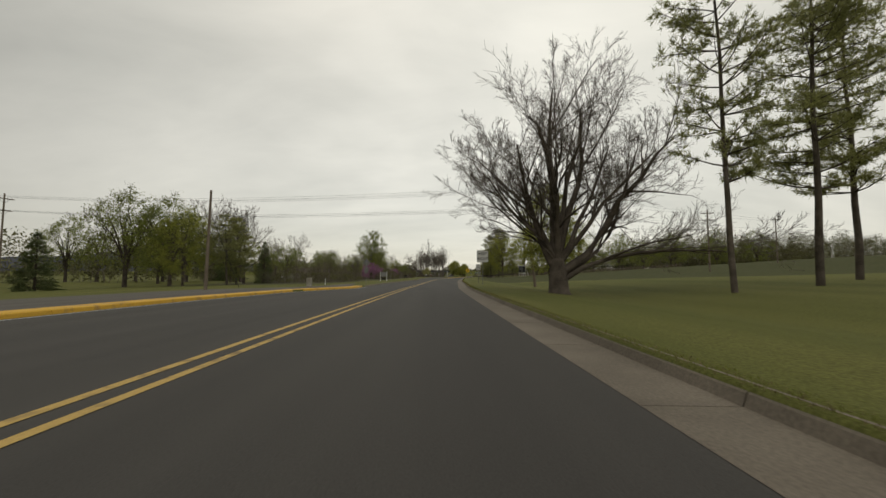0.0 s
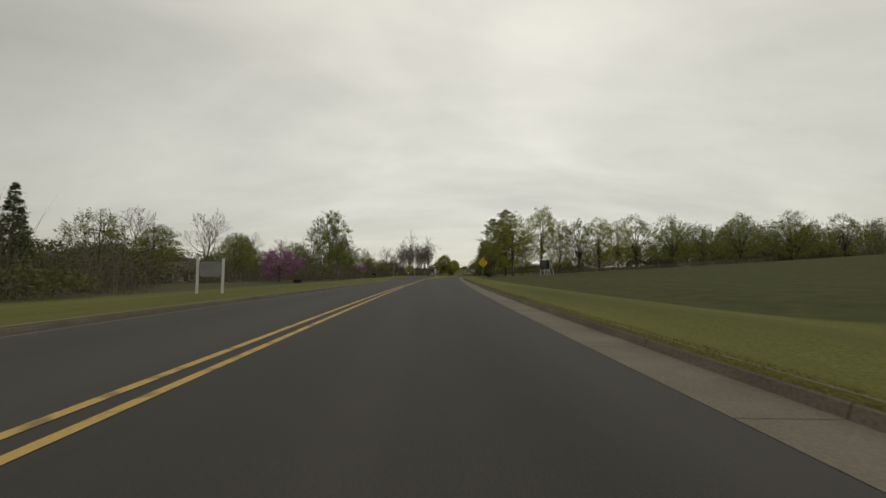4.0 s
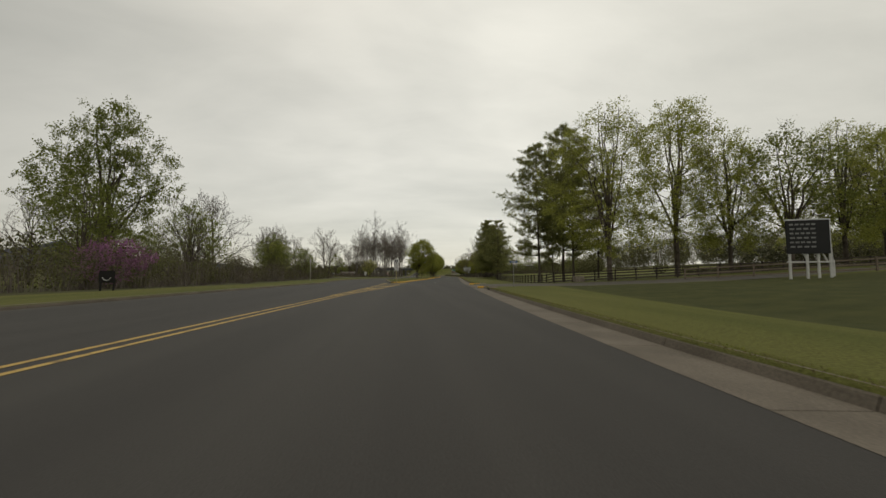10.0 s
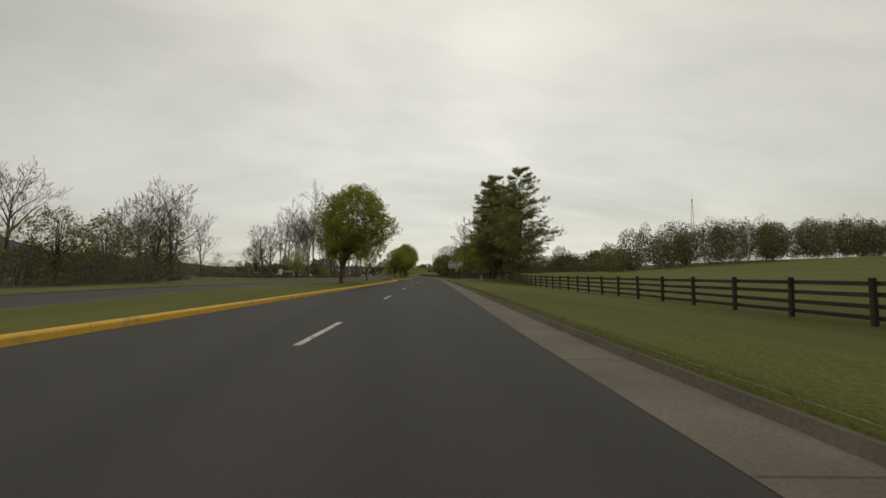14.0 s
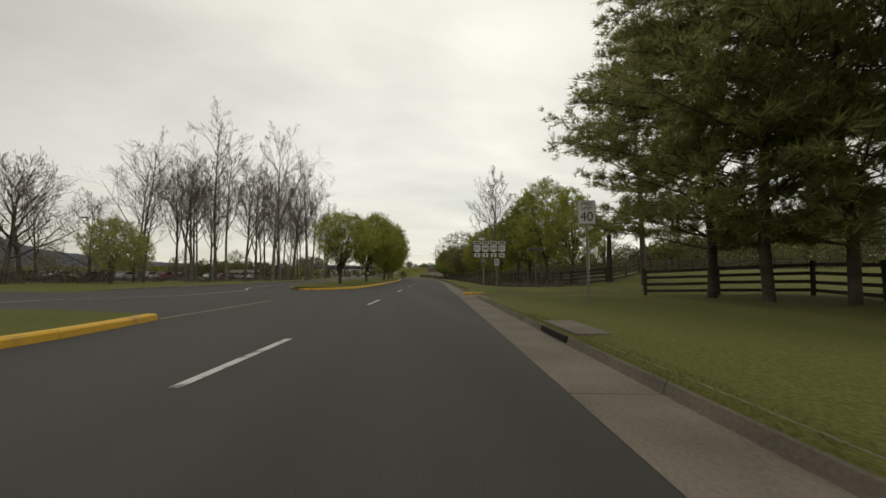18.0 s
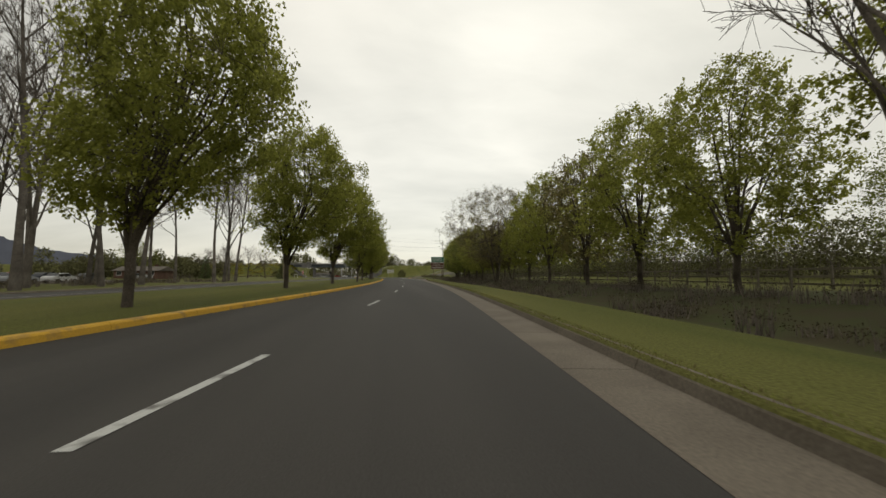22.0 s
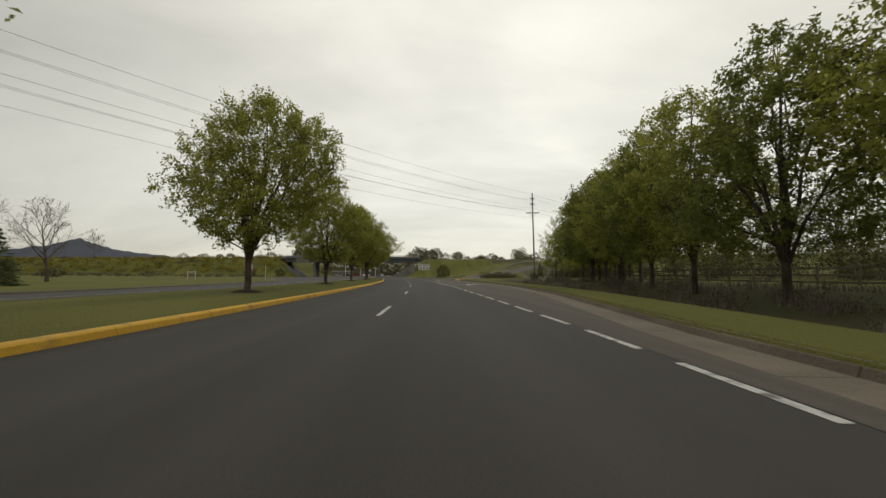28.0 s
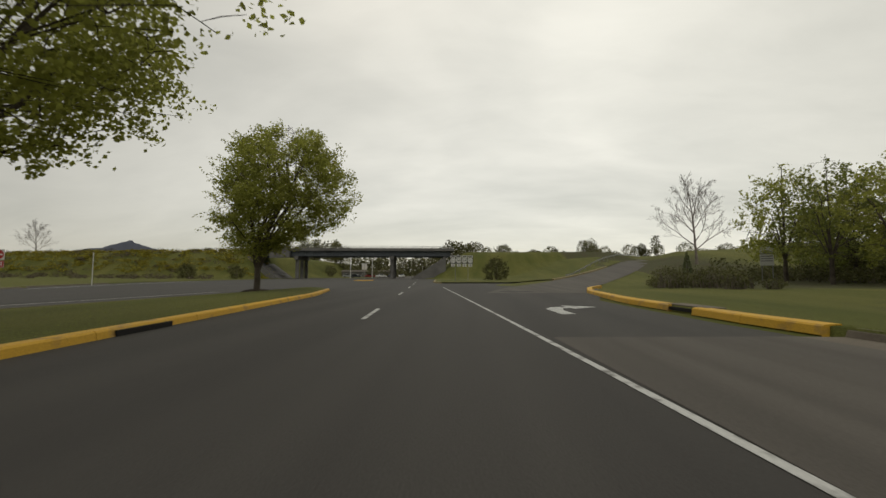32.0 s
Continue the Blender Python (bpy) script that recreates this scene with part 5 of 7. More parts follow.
for s in np.arange(-20, 230, 4):
    far.append((s, rs.uniform(-110, -66), rs.uniform(3, 5), rs.uniform(7, 12)))
for k in range(46):
    far.append((rs.uniform(448, 480), rs.uniform(-102, -58), rs.uniform(2, 3.4), rs.uniform(4, 9)))
for l in np.arange(-300, -80, 13):
    far.append((rs.uniform(470, 560), l, rs.uniform(2, 3.5), rs.uniform(2.5, 6)))
scatter("woods", 95, far, WOODS, "distant mixed trees beyond the scrub", "woods", 0.5, 480, TWIG, 12)
far = [(rs.uniform(640, 760), l + rs.uniform(-3, 3), rs.uniform(2.5, 4.5), rs.uniform(4, 9)) for l in np.arange(-160, 60, 6)]
far += [(655 + rs.uniform(0, 40), l + rs.uniform(-4, 4), rs.uniform(2, 4.8), 3.0 + 7.5 * rs.random() ** 1.8) for l in list(np.arange(30, 112, 3.4)) + list(np.arange(118, 240, 5))]
scatter("woods", 96, far, WOODS, "trees along the ridge beyond the bridge", "woods", 0.5, 560, TWIG, 8)
hill = [(s + rs.uniform(-2, 2), rs.uniform(-128, -86), rs.uniform(2.4, 4), rs.uniform(5, 11)) for s in np.arange(255, 425, 2.2)]
scatter("woods", 82, hill, HILL_WOODS, "grey-brown spring wood behind the car park", "woods", 0.34, 330, TWIG, 26)
belt = [(rs.uniform(700, 735), l, rs.uniform(3, 4.5), rs.uniform(11, 14)) for l in np.arange(-75, 30, 2.2)]
scatter("woods", 88, belt, WOODS, "dark belt of trees seen under the bridge", "woods", 1.0, 260, TWIG, 8)
banks = [(rs.uniform(588, 602), rs.uniform(-190, -46), rs.uniform(0.8, 2), rs.uniform(0.5, 1.1)) for k in range(330)] + [(rs.uniform(589, 603), rs.uniform(-190, -54), rs.uniform(0.8, 2.2), rs.uniform(0.4, 1.0)) for k in range(200)]
scatter("flowering_bank", 97, banks, FLOWER, "yellow wildflowers over the highway bank", "wildflowers", 0.30, 60)


bank_brush = [(rs.uniform(566, 603), rs.uniform(-190, -54), rs.uniform(0.8, 2.0), rs.uniform(0.5, 1.5)) for k in range(240)]
scatter("bank_brush", 87, bank_brush, SHRUB_BROWN, "dry brown brush over the highway bank", "scrub", 0.26, 60, TWIG, 12)


def blades(name, seed, spans, label, dens=55, h=0.06, mat=BLADE, verge=False):
    nrng = np.random.default_rng(seed)
    ps = []
    for a, b, fn_in, fn_out in spans:
        n = int((b - a) * dens * 4)
        s = nrng.uniform(a, b, n)
        u = nrng.uniform(0, 1, n)
        i, o = fn_in(s), fn_out(s)
        lat = i + (o - i) * u ** 1.4
        x, y = xy(s, lat)
        ps.append(np.stack([x, y, ground(s, lat) + 0.01 if verge else 0.13 + 0.12 * np.sin(np.pi * np.clip(u ** 1.4, 0, 1))], 1))
    p = np.concatenate(ps)
    d = np.stack([nrng.normal(0, 0.45, len(p)), nrng.normal(0, 0.45, len(p)), np.ones(len(p))], 1)
    v, f = slivers(nrng, p - np.array([0, 0, 0.02]), d, 1, h * 1.3, 0.006, 0.15)
    return tagged(new(name, quick_mesh(name, v, f, mat)), label, "grass", "", "stuff")


blades("verge_grass", 98, [(a, b, lambda s: RIGHT(s) + 0.1, lambda s: RIGHT(s) + 0.34) for a, b in ((2, 175), (190, 275), (292, 500))], "short grass blades along the edge of the verge", 26, 0.034, verge=True)
blades("verge_dry_grass", 79, [(a, b, lambda s: RIGHT(s) + 0.03, lambda s: RIGHT(s) + 0.3) for a, b in ((2, 175), (190, 275), (292, 484))], "dry brown grass fringing the kerb", 26, 0.036, DRY_BLADE, True)
blades("median_grass", 99, [(198, 274, lambda s: MED_R(s) - 0.3, lambda s: MED_L(s) + 0.3), (294, 506, lambda s: MED2_R(s) - 0.3, lambda s: MED2_L(s) + 0.3)], "short grass blades on the median", 70)


# ---- side roads ----
def ramp_z(s):
    return 7.6 * step(s, 512, 640)


sheet("slip_road", stretch(503, 655, 4), lambda s: np.linspace(float(ramp_lat(s)) - 3.9, float(ramp_lat(s)) + 3.9, 5), lambda s, l: ramp_z(s) + 0.006, ASPHALT_OLD,
      "grey slip road climbing to the highway", "road")
GORE_L = table((531, 1.0), (535, 0.2), (560, 0.8), (596, 2.0))
sheet("gore_grass", stretch(531, 592, 3), lambda s: np.linspace(float(GORE_L(s)), max(float(GORE_L(s)) + 0.05, float(ramp_lat(s)) - 4.3), 8),
      lambda s, l: np.maximum(ground(s, l), 0.0) + 0.14, GRASS, "grassy wedge between the road and the slip road", "verge")
sweep_pieces("kerb_yellow", [(531, 566)], lambda s: float(ramp_lat(s)) - 4.3, KERB, FADED_KERB, "faded yellow kerb along the slip road", side=-1, rise=ramp_z)
sweep_pieces("kerb_yellow", [(531, 560)], GORE_L, KERB, FADED_KERB, "faded yellow kerb round the grassy wedge", side=1)
sheet("drive", stretch(177.2, 187, 1.2), lambda s: [float(RIGHT(s)) - 0.1 + o for o in (0, 0.5, 2, 5, 9, 14, 20, 30, 45, 65, 95)], lambda s, l: ground(s, l) + 0.03, ASPHALT_OLD,
      "pale paved drive between lawn and fence", "drive")


def apron(name, a, b, offs, label):
    """A cast slab in place of the kerb, with sides that go into the ground."""
    def height(s, l):
        z = np.where(l < RIGHT(s) + 0.05, 0.012, np.clip(ground(s, l) + 0.02, 0.02, 0.16))
        return np.where((s < a + 0.01) | (s > b - 0.01) | (l < RIGHT(s) - 0.945) | (l > RIGHT(s) + offs[-1] - 0.01), -0.12, z)

    sheet(name, [a] + stretch(a + 0.02, b - 0.02, 0.5) + [b], lambda s: [float(RIGHT(s)) + o for o in (-0.95, -0.94) + offs], height, CONCRETE, label, "drive")


apron("drive_apron", 175.49, 188.01, (-0.4, 0.0, 0.1, 0.7, 1.38, 1.4), "stained concrete apron where the drive meets the road")
apron("entrance_apron", 283.99, 288.61, (-0.4, 0.0, 0.1, 0.48, 0.5), "worn concrete apron at the farm entrance")
sheet("farm_entrance", stretch(284.8, 288, 0.8), lambda s: [float(RIGHT(s)) - 0.1 + o for o in (0, 0.5, 1.5, 3, 5, 8)], lambda s, l: ground(s, l) + 0.02, DIRT, "earth entrance worn into the verge", "drive")
sheet("side_street", stretch(275.5, 292.5, 2), lambda s: np.linspace(-60, float(LEFT(s)) + 0.3, 9), lambda s, l: np.where(l > LEFT(s) - 0.3, 0.004, ground(s, l) + 0.03), ASPHALT, "asphalt side street", "road")
sheet("side_street_west", stretch(-10, 34, 3), lambda s: np.linspace(-20.5, float(LEFT(s)) - 0.35, 5), lambda s, l: ground(s, l) + 0.02, ASPHALT_OLD, "grey side street beyond the yellow kerb", "road")
PATH_IN, PATH_OUT = table((34, -8.2), (38.5, -8.4), (42, -9.3), (50, -10.9)), table((34, -13.5), (37, -11.4), (42, -11.1), (50, -11.1))
sheet("side_path", stretch(34.0, 49, 1.2), lambda s: np.linspace(float(PATH_OUT(s)), float(PATH_IN(s)), 4), lambda s, l: ground(s, l) + 0.03, ASPHALT_OLD, "grey asphalt path leading off behind the yellow kerb", "path")
sheet("car_park", stretch(318, 415, 5), lambda s: np.linspace(-78, -47, 7), lambda s, l: ground(s, l) + 0.04, ASPHALT_OLD, "asphalt car park behind the bare grove", "car park")
for a in (175.7, 187.4, 287.9):
    l0 = float(RIGHT(a))
    bm = bmesh.new()
    box(bm, 1.25, 0.3, 0.17, 0.1, 0, 0.07, 0.03)
    k = part("kerb_return", bm, YELLOW_KERB)
    k.matrix_basis = pose(*[float(v) for v in xy(a, l0)], 0, 0, 0, heading(a) + (12 if a < 180 else -8))
    tagged(k, "short yellow-painted kerb end at the entrance", "kerb", "", "structure")


def drain(s, line, side=1):
    x, y = xy(s, float(line(s)) - 0.04)
    m = pose(float(x), float(y), 0, 0, 0, heading(s) + (0 if side > 0 else 180))
    root = empty("storm_drain", m, "storm drain inlet in the kerb with a dark slot", "drain")
    # no hole is cut: a solid dark block paints in the opening's shade
    bm = bmesh.new()
    box(bm, 0.05, 1.5, 0.11, 0, 0, 0.055)
    part("slot", bm, IRON, root, "black block in place of the shaded drain opening")
    if side > 0:
        bm = bmesh.new()
        box(bm, 0.6, 1.9, 0.05, 0.38, 0, 0.165, 0.015)
        part("slab", bm, CONCRETE, root)


for s in (171.8, 272.5, 308):
    drain(s, RIGHT)
drain(490.85, RIGHT_END)
drain(487, lambda s: MED2_R(s) + 0.06, -1)


def arrow_mark(s, lat):
    """A right-turn arrow painted on the lane."""
    pts = [(-0.12, -1.2), (0.12, -1.2), (0.14, -0.2), (0.25, 0.35), (0.45, 0.6), (0.45, 0.25), (1.05, 0.85), (0.45, 1.45), (0.45, 1.0), (0.1, 0.75), (-0.1, 0.2)]
    x, y = xy(s, lat)
    ob = mesh_object("turn_arrow", [(a * 1.75 - 0.2, b * 1.2, 0) for a, b in pts], [tuple(range(11))], WHITE_LINE)
    ob.matrix_basis = pose(float(x), float(y), 0.007, 0, 0, heading(s))
    tagged(ob, "white curved turn arrow painted on asphalt", "road marking", "", "structure")


arrow_mark(460.2, 4.75)
arrow_mark(491.5, 4.0)


# ---- repaired patches in the asphalt ----
PATCH = material("patch_asphalt", (0.024, 0.022, 0.020), 0.8, 0.2, 1.5, 50, 0.2)
for s, lat, w, d in ((201.8, -0.4, 1.7, 1.5), (386, -0.3, 0.7, 0.5), (34.0, -1.2, 0.9, 5.0), (505, 5.5, 2.2, 1.6)):
    sheet("asphalt_patch", stretch(s - d / 2, s + d / 2, 0.5), lambda q, a=lat, b=w: [a - b / 2 + 0.05 * math.sin(q * 5), a + b / 2 + 0.04 * math.sin(q * 7)], lambda q, l: 0.008, PATCH, "dark repaired patch in the asphalt", "road patch")


# ---- signs ----
def post(root, h, x=0.0, y=0.03, r=0.03, mat=GALV, name="post"):
    bm = bmesh.new()
    box(bm, r * 2, r * 1.3, h + 0.4, x, y, (h - 0.4) / 2, 0.006)
    return part(name, bm, mat, root)


def panel(root, w, h, z, mat, r=0.05, name="panel", x=0.0, y=0.0, border=None, bw=0.03):
    bm = bmesh.new()
    plate(bm, rounded(w, h, r, x, z), 0.006, y)
    p = part(name, bm, mat, root)
    if border:
        bm = bmesh.new()
        o, i = rounded(w - 0.02, h - 0.02, r, x, z), rounded(w - 0.02 - 2 * bw, h - 0.02 - 2 * bw, max(0.01, r - bw), x, z)
        vo, vi = [bm.verts.new((a, y - 0.003, b)) for a, b in o], [bm.verts.new((a, y - 0.003, b)) for a, b in i]
        for k in range(len(o)):
            n = (k + 1) % len(o)
            bm.faces.new((vo[k], vo[n], vi[n], vi[k]))
        part("border", bm, border, p)
    bm = bmesh.new()
    plate(bm, rounded(w - 0.01, h - 0.01, r, x, z), 0.002, y + 0.0065)
    part("back", bm, SIGN_BACK, p)
    return p


def shape(root, pts, mat, y=-0.004, name="symbol"):
    bm = bmesh.new()
    plate(bm, pts, 0.002, y)
    return part(name, bm, mat, root)


def arrow(cx, cz, h, w, ang=0.0, stem=0.35):
    base = [(-w * stem / 2, -h / 2), (w * stem / 2, -h / 2), (w * stem / 2, h * 0.08), (w / 2, h * 0.08), (0, h / 2), (-w / 2, h * 0.08), (-w * stem / 2, h * 0.08)]
    c, s = math.cos(radians(ang)), math.sin(radians(ang))
    return [(cx + x * c + z * s, cz - x * s + z * c) for x, z in base]


def bars(root, rows, mat, y=-0.004):
    for x, z, w, h in rows:
        shape(root, [(x - w / 2, z - h / 2), (x + w / 2, z - h / 2), (x + w / 2, z + h / 2), (x - w / 2, z + h / 2)], mat, y, "writing")


r = empty("regulatory_sign", place(41.3, 4.5, -2), "large white square sign lettered in black on one post", "road sign")
post(r, 3.4)
p = panel(r, 1.2, 1.25, 2.98, WHITE, 0.08, border=BLACK)
text_mesh("KEEP", 0.42, BLACK, p, 0, -0.005, 3.26, 0.95)
text_mesh("RIGHT", 0.42, BLACK, p, 0, -0.005, 2.72, 0.9)

r = empty("speed_limit_sign", place(51, 4.8), "small white speed limit sign reading thirty-five on the verge", "road sign")
post(r, 2.3)
p = panel(r, 0.6, 0.76, 2.05, WHITE, 0.04, border=BLACK, bw=0.015)
text_mesh("SPEED", 0.15, BLACK, p, 0, -0.005, 2.31)
text_mesh("LIMIT", 0.15, BLACK, p, 0, -0.005, 2.16)
text_mesh("35", 0.42, BLACK, p, 0, -0.005, 1.89)

def diamond(root, side, z, mat, border=BLACK):
    d = side * math.sqrt(2) / 2
    bm = bmesh.new()
    plate(bm, [(0, z - d), (d, z), (0, z + d), (-d, z)], 0.006, 0)
    p = part("panel", bm, mat, root)
    if border:
        bm = bmesh.new()
        vo = [bm.verts.new((a, -0.003, b)) for a, b in ((0, z - d + 0.03), (d - 0.03, z), (0, z + d - 0.03), (-d + 0.03, z))]
        vi = [bm.verts.new((a, -0.003, b)) for a, b in ((0, z - d + 0.048), (d - 0.048, z), (0, z + d - 0.048), (-d + 0.048, z))]
        for k in range(4):
            n = (k + 1) % 4
            bm.faces.new((vo[k], vo[n], vi[n], vi[k]))
        part("border", bm, border, p)
    bm = bmesh.new()
    plate(bm, [(0, z - d), (d, z), (0, z + d), (-d, z)], 0.002, 0.0065)
    part("back", bm, SIGN_BACK, p)
    return p


r = empty("warning_sign", place(102.2, 4.9, 22), "yellow diamond divided-road warning sign with two black arrows", "road sign")
post(r, 2.5)
p = diamond(r, 0.9, 2.35, SIGN_YELLOW)
for sx, up in ((-1, False), (1, True)):
    bm = bmesh.new()
    path = [(sx * 0.11, -0.32), (sx * 0.12, -0.12), (sx * 0.22, 0.05), (sx * 0.14, 0.32)]
    for (x0, z0), (x1, z1) in zip(path, path[1:]):
        d = Vector((x1 - x0, z1 - z0)).normalized() * 0.014
        n = Vector((-d.y, d.x)).normalized() * 0.04
        q = [(x0 - d.x - n.x, z0 - d.y - n.y), (x1 + d.x - n.x, z1 + d.y - n.y), (x1 + d.x + n.x, z1 + d.y + n.y), (x0 - d.x + n.x, z0 - d.y + n.y)]
        plate(bm, [(u, v + 2.35) for u, v in q], 0.002, -0.005)
    part("arrow_stem", bm, BLACK, p)
    shape(p, arrow(sx * (0.14 if up else 0.11), 2.35 + (0.32 if up else -0.33), 0.24, 0.2, 0 if up else 180), BLACK, -0.0065, "arrow_head")
shape(p, [(-0.06, 2.5), (0.06, 2.5), (0.06, 2.64), (-0.06, 2.64)], BLACK, -0.005, "island")

r = empty("warning_sign", place(53, -10.2, 158), "diamond warning sign with a plate below, seen from behind", "road sign")
post(r, 3.3)
diamond(r, 0.8, 2.75, SIGN_YELLOW)
panel(r, 0.6, 0.75, 1.75, WHITE, 0.04)
r = empty("warning_sign", place(396.6, -11.6, 180), "diamond warning sign on the median, grey from behind", "road sign")
post(r, 3.9)
diamond(r, 0.95, 3.2, SIGN_YELLOW)
r = empty("warning_sign", place(341, -28, 180), "pale diamond sign on the far verge, seen from behind", "road sign")
post(r, 3.4)
diamond(r, 0.85, 2.8, WHITE, None)
r = empty("lamp_post_small", place(398, -14.5), "short post with a dark lamp head", "lamp")
post(r, 1.6, mat=IRON)
bm = bmesh.new()
tube(bm, (0, 0.03, 1.5), (0, 0.03, 1.95), 0.2, 0.12, 8)
part("head", bm, IRON, r)

r = empty("notice_board", place(74.9, -11.7, 10), "white two-post notice board with a blank round-topped panel", "notice board")
for x in (-0.6, 0.6):
    post(r, 1.8, x, 0, 0.06, WHITE)
bm = bmesh.new()
plate(bm, rounded(1.05, 0.8, 0.2, 0, 1.25), 0.04, -0.02)
part("board", bm, SIGN_BACK, r)


def keep_right_nose(s, lat):
    root = empty("regulatory_sign", place(s, lat, -4), "white traffic sign with black curved arrow on the median nose", "road sign")
    post(root, 3.35, mat=POST_YELLOW, r=0.04)
    pa = panel(root, 0.62, 0.84, 3.02, WHITE, 0.05, border=BLACK, bw=0.012)
    z = 3.02
    shape(pa, [(-0.2, z + 0.28), (-0.03, z + 0.28), (-0.05, z + 0.02), (-0.11, z - 0.06), (-0.18, z + 0.02)], BLACK)
    shape(pa, [(-0.06, z - 0.33), (0.02, z - 0.33), (0.03, z - 0.12), (0.14, z + 0.02), (0.16, z + 0.16), (0.08, z + 0.16), (0.07, z + 0.05), (-0.05, z - 0.1)], BLACK)
    shape(pa, [(0.03, z + 0.13), (0.22, z + 0.13), (0.125, z + 0.36)], BLACK, name="arrow_head")
    pb = panel(root, 0.62, 0.8, 2.18, WHITE, 0.05, border=BLACK, bw=0.012)
    text_mesh("KEEP", 0.2, SIGN_BACK, pb, 0, -0.005, 2.42)
    text_mesh("RIGHT", 0.2, SIGN_BACK, pb, 0, -0.005, 1.95)
    shape(pb, arrow(0, 2.18, 0.36, 0.2, 90, 0.3), BLACK, name="arrow_symbol")


keep_right_nose(196.9, -7.35)

r = empty("street_name_sign", place(173.9, 5.6, 0), "blue street name sign on a slim post, unreadable", "street sign")
post(r, 2.05, mat=GALV)
p = panel(r, 0.62, 0.16, 1.98, SIGN_BLUE, 0.02)
bars(p, [(0, 1.98, 0.4, 0.05)], WHITE)
r = empty("street_name_sign", place(309, 11.6, 0), "pale street name sign across a slim post, unreadable", "street sign")
post(r, 4.2)
p = panel(r, 1.9, 0.28, 4.1, SIGN_BACK, 0.02)
bars(p, [(0, 4.1, 1.4, 0.08)], BLACK)

r = empty("speed_limit_sign", place(278, 5.1, 0), "white speed limit sign reading forty on the verge", "road sign")
post(r, 3.2)
p = panel(r, 0.6, 0.8, 3.0, WHITE, 0.04, border=BLACK, bw=0.012)
text_mesh("SPEED", 0.15, BLACK, p, 0, -0.005, 3.28)
text_mesh("LIMIT", 0.15, BLACK, p, 0, -0.005, 3.13)
text_mesh("40", 0.44, BLACK, p, 0, -0.005, 2.85)


def shield(root, w, x, z, number):
    h = w
    pts = [(-0.36, 0.5), (-0.2, 0.46), (0, 0.5), (0.2, 0.46), (0.36, 0.5), (0.5, 0.32), (0.46, 0.12), (0.5, -0.1), (0.4, -0.33), (0.15, -0.42), (0, -0.5), (-0.15, -0.42), (-0.4, -0.33), (-0.5, -0.1),
           (-0.46, 0.12), (-0.5, 0.32)]
    bm = bmesh.new()
    plate(bm, rounded(w * 1.06, h * 1.06, 0.04, x, z), 0.006, 0)
    pl = part("plate", bm, BLACK, root)
    bm = bmesh.new()
    plate(bm, [(x + a * w, z + b * h) for a, b in pts], 0.002, -0.004)
    part("shield", bm, WHITE, pl)
    text_mesh(number, w * 0.56, BLACK, pl, x, -0.007, z + 0.02, 0.92)


def route_assembly(s, lat, w, z, turn, label, ends):
    root = empty("route_sign", place(s, lat, turn), label, "road sign")
    for x in ends:
        post(root, z - w * 1.2, x, 0.04, 0.04)
    for k, (num, ang) in enumerate((("211", 0), ("340", 0), ("340", 0), ("211", 90))):
        x = (k - 1.5) * w * 1.1
        pn = panel(root, w, w * 0.42, z + w * 0.8, WHITE, 0.03, "direction_plate", x, border=BLACK, bw=0.01)
        bars(pn, [(x, z + w * 0.8, w * 0.7, w * 0.16)], BLACK)
        shield(root, w, x, z, num)
        pn = panel(root, w * 0.78, w * 0.56, z - w * 0.85, WHITE, 0.03, "arrow_plate", x, border=BLACK, bw=0.01)
        shape(pn, arrow(x, z - w * 0.85, w * 0.42, w * 0.3, ang), BLACK, name="arrow_symbol")
    bm = bmesh.new()
    for zz in (z + w * 0.5, z - w * 0.55):
        box(bm, w * 4.4, 0.03, 0.05, 0, 0.025, zz)
    part("rail", bm, GALV, root)
    return root


r = route_assembly(300.4, 5.15, 0.68, 3.35, 0, "cluster of white route shields with arrow plates on two posts", (-0.55, 0.65))
panel(r, 0.5, 0.24, 4.25, WHITE, 0.02, "top_plate", -0.7)
p = panel(r, 0.42, 0.6, 2.15, WHITE, 0.03, "lower_plate", 0.65)
bars(p, [(0.65, 2.25, 0.28, 0.12), (0.65, 2.05, 0.28, 0.1)], SIGN_BACK)
p = panel(r, 0.36, 0.5, 2.2, SIGN_BACK, 0.03, "lower_plate", -0.55)
bars(p, [(-0.55, 2.05, 0.24, 0.12)], BLACK)
route_assembly(546, 5.2, 0.9, 3.6, 4, "wide row of white route shields at the slip road", (-1.1, 1.1))

r = empty("guide_sign", place(402.3, 5.1, -3), "green panel over a brown panel guide sign on two posts", "guide sign")
for x in (-0.8, 0.85):
    post(r, 2.3, x, 0.05, 0.06, POLE)
p = panel(r, 2.5, 1.05, 4.05, SIGN_GREEN, 0.06, border=WHITE, bw=0.03)
bars(p, [(-0.1, 4.26, 1.9, 0.09), (-0.1, 4.03, 2.0, 0.09), (-0.1, 3.8, 1.9, 0.08)], WHITE)
p = panel(r, 2.5, 1.3, 2.85, SIGN_BROWN, 0.06, border=WHITE, bw=0.03)
bars(p, [(-0.2, 3.2, 1.6, 0.08), (-0.2, 2.85, 1.7, 0.08), (-0.2, 2.5, 1.7, 0.08), (0.95, 2.85, 0.3, 0.08), (0.95, 2.5, 0.3, 0.08)], WHITE)

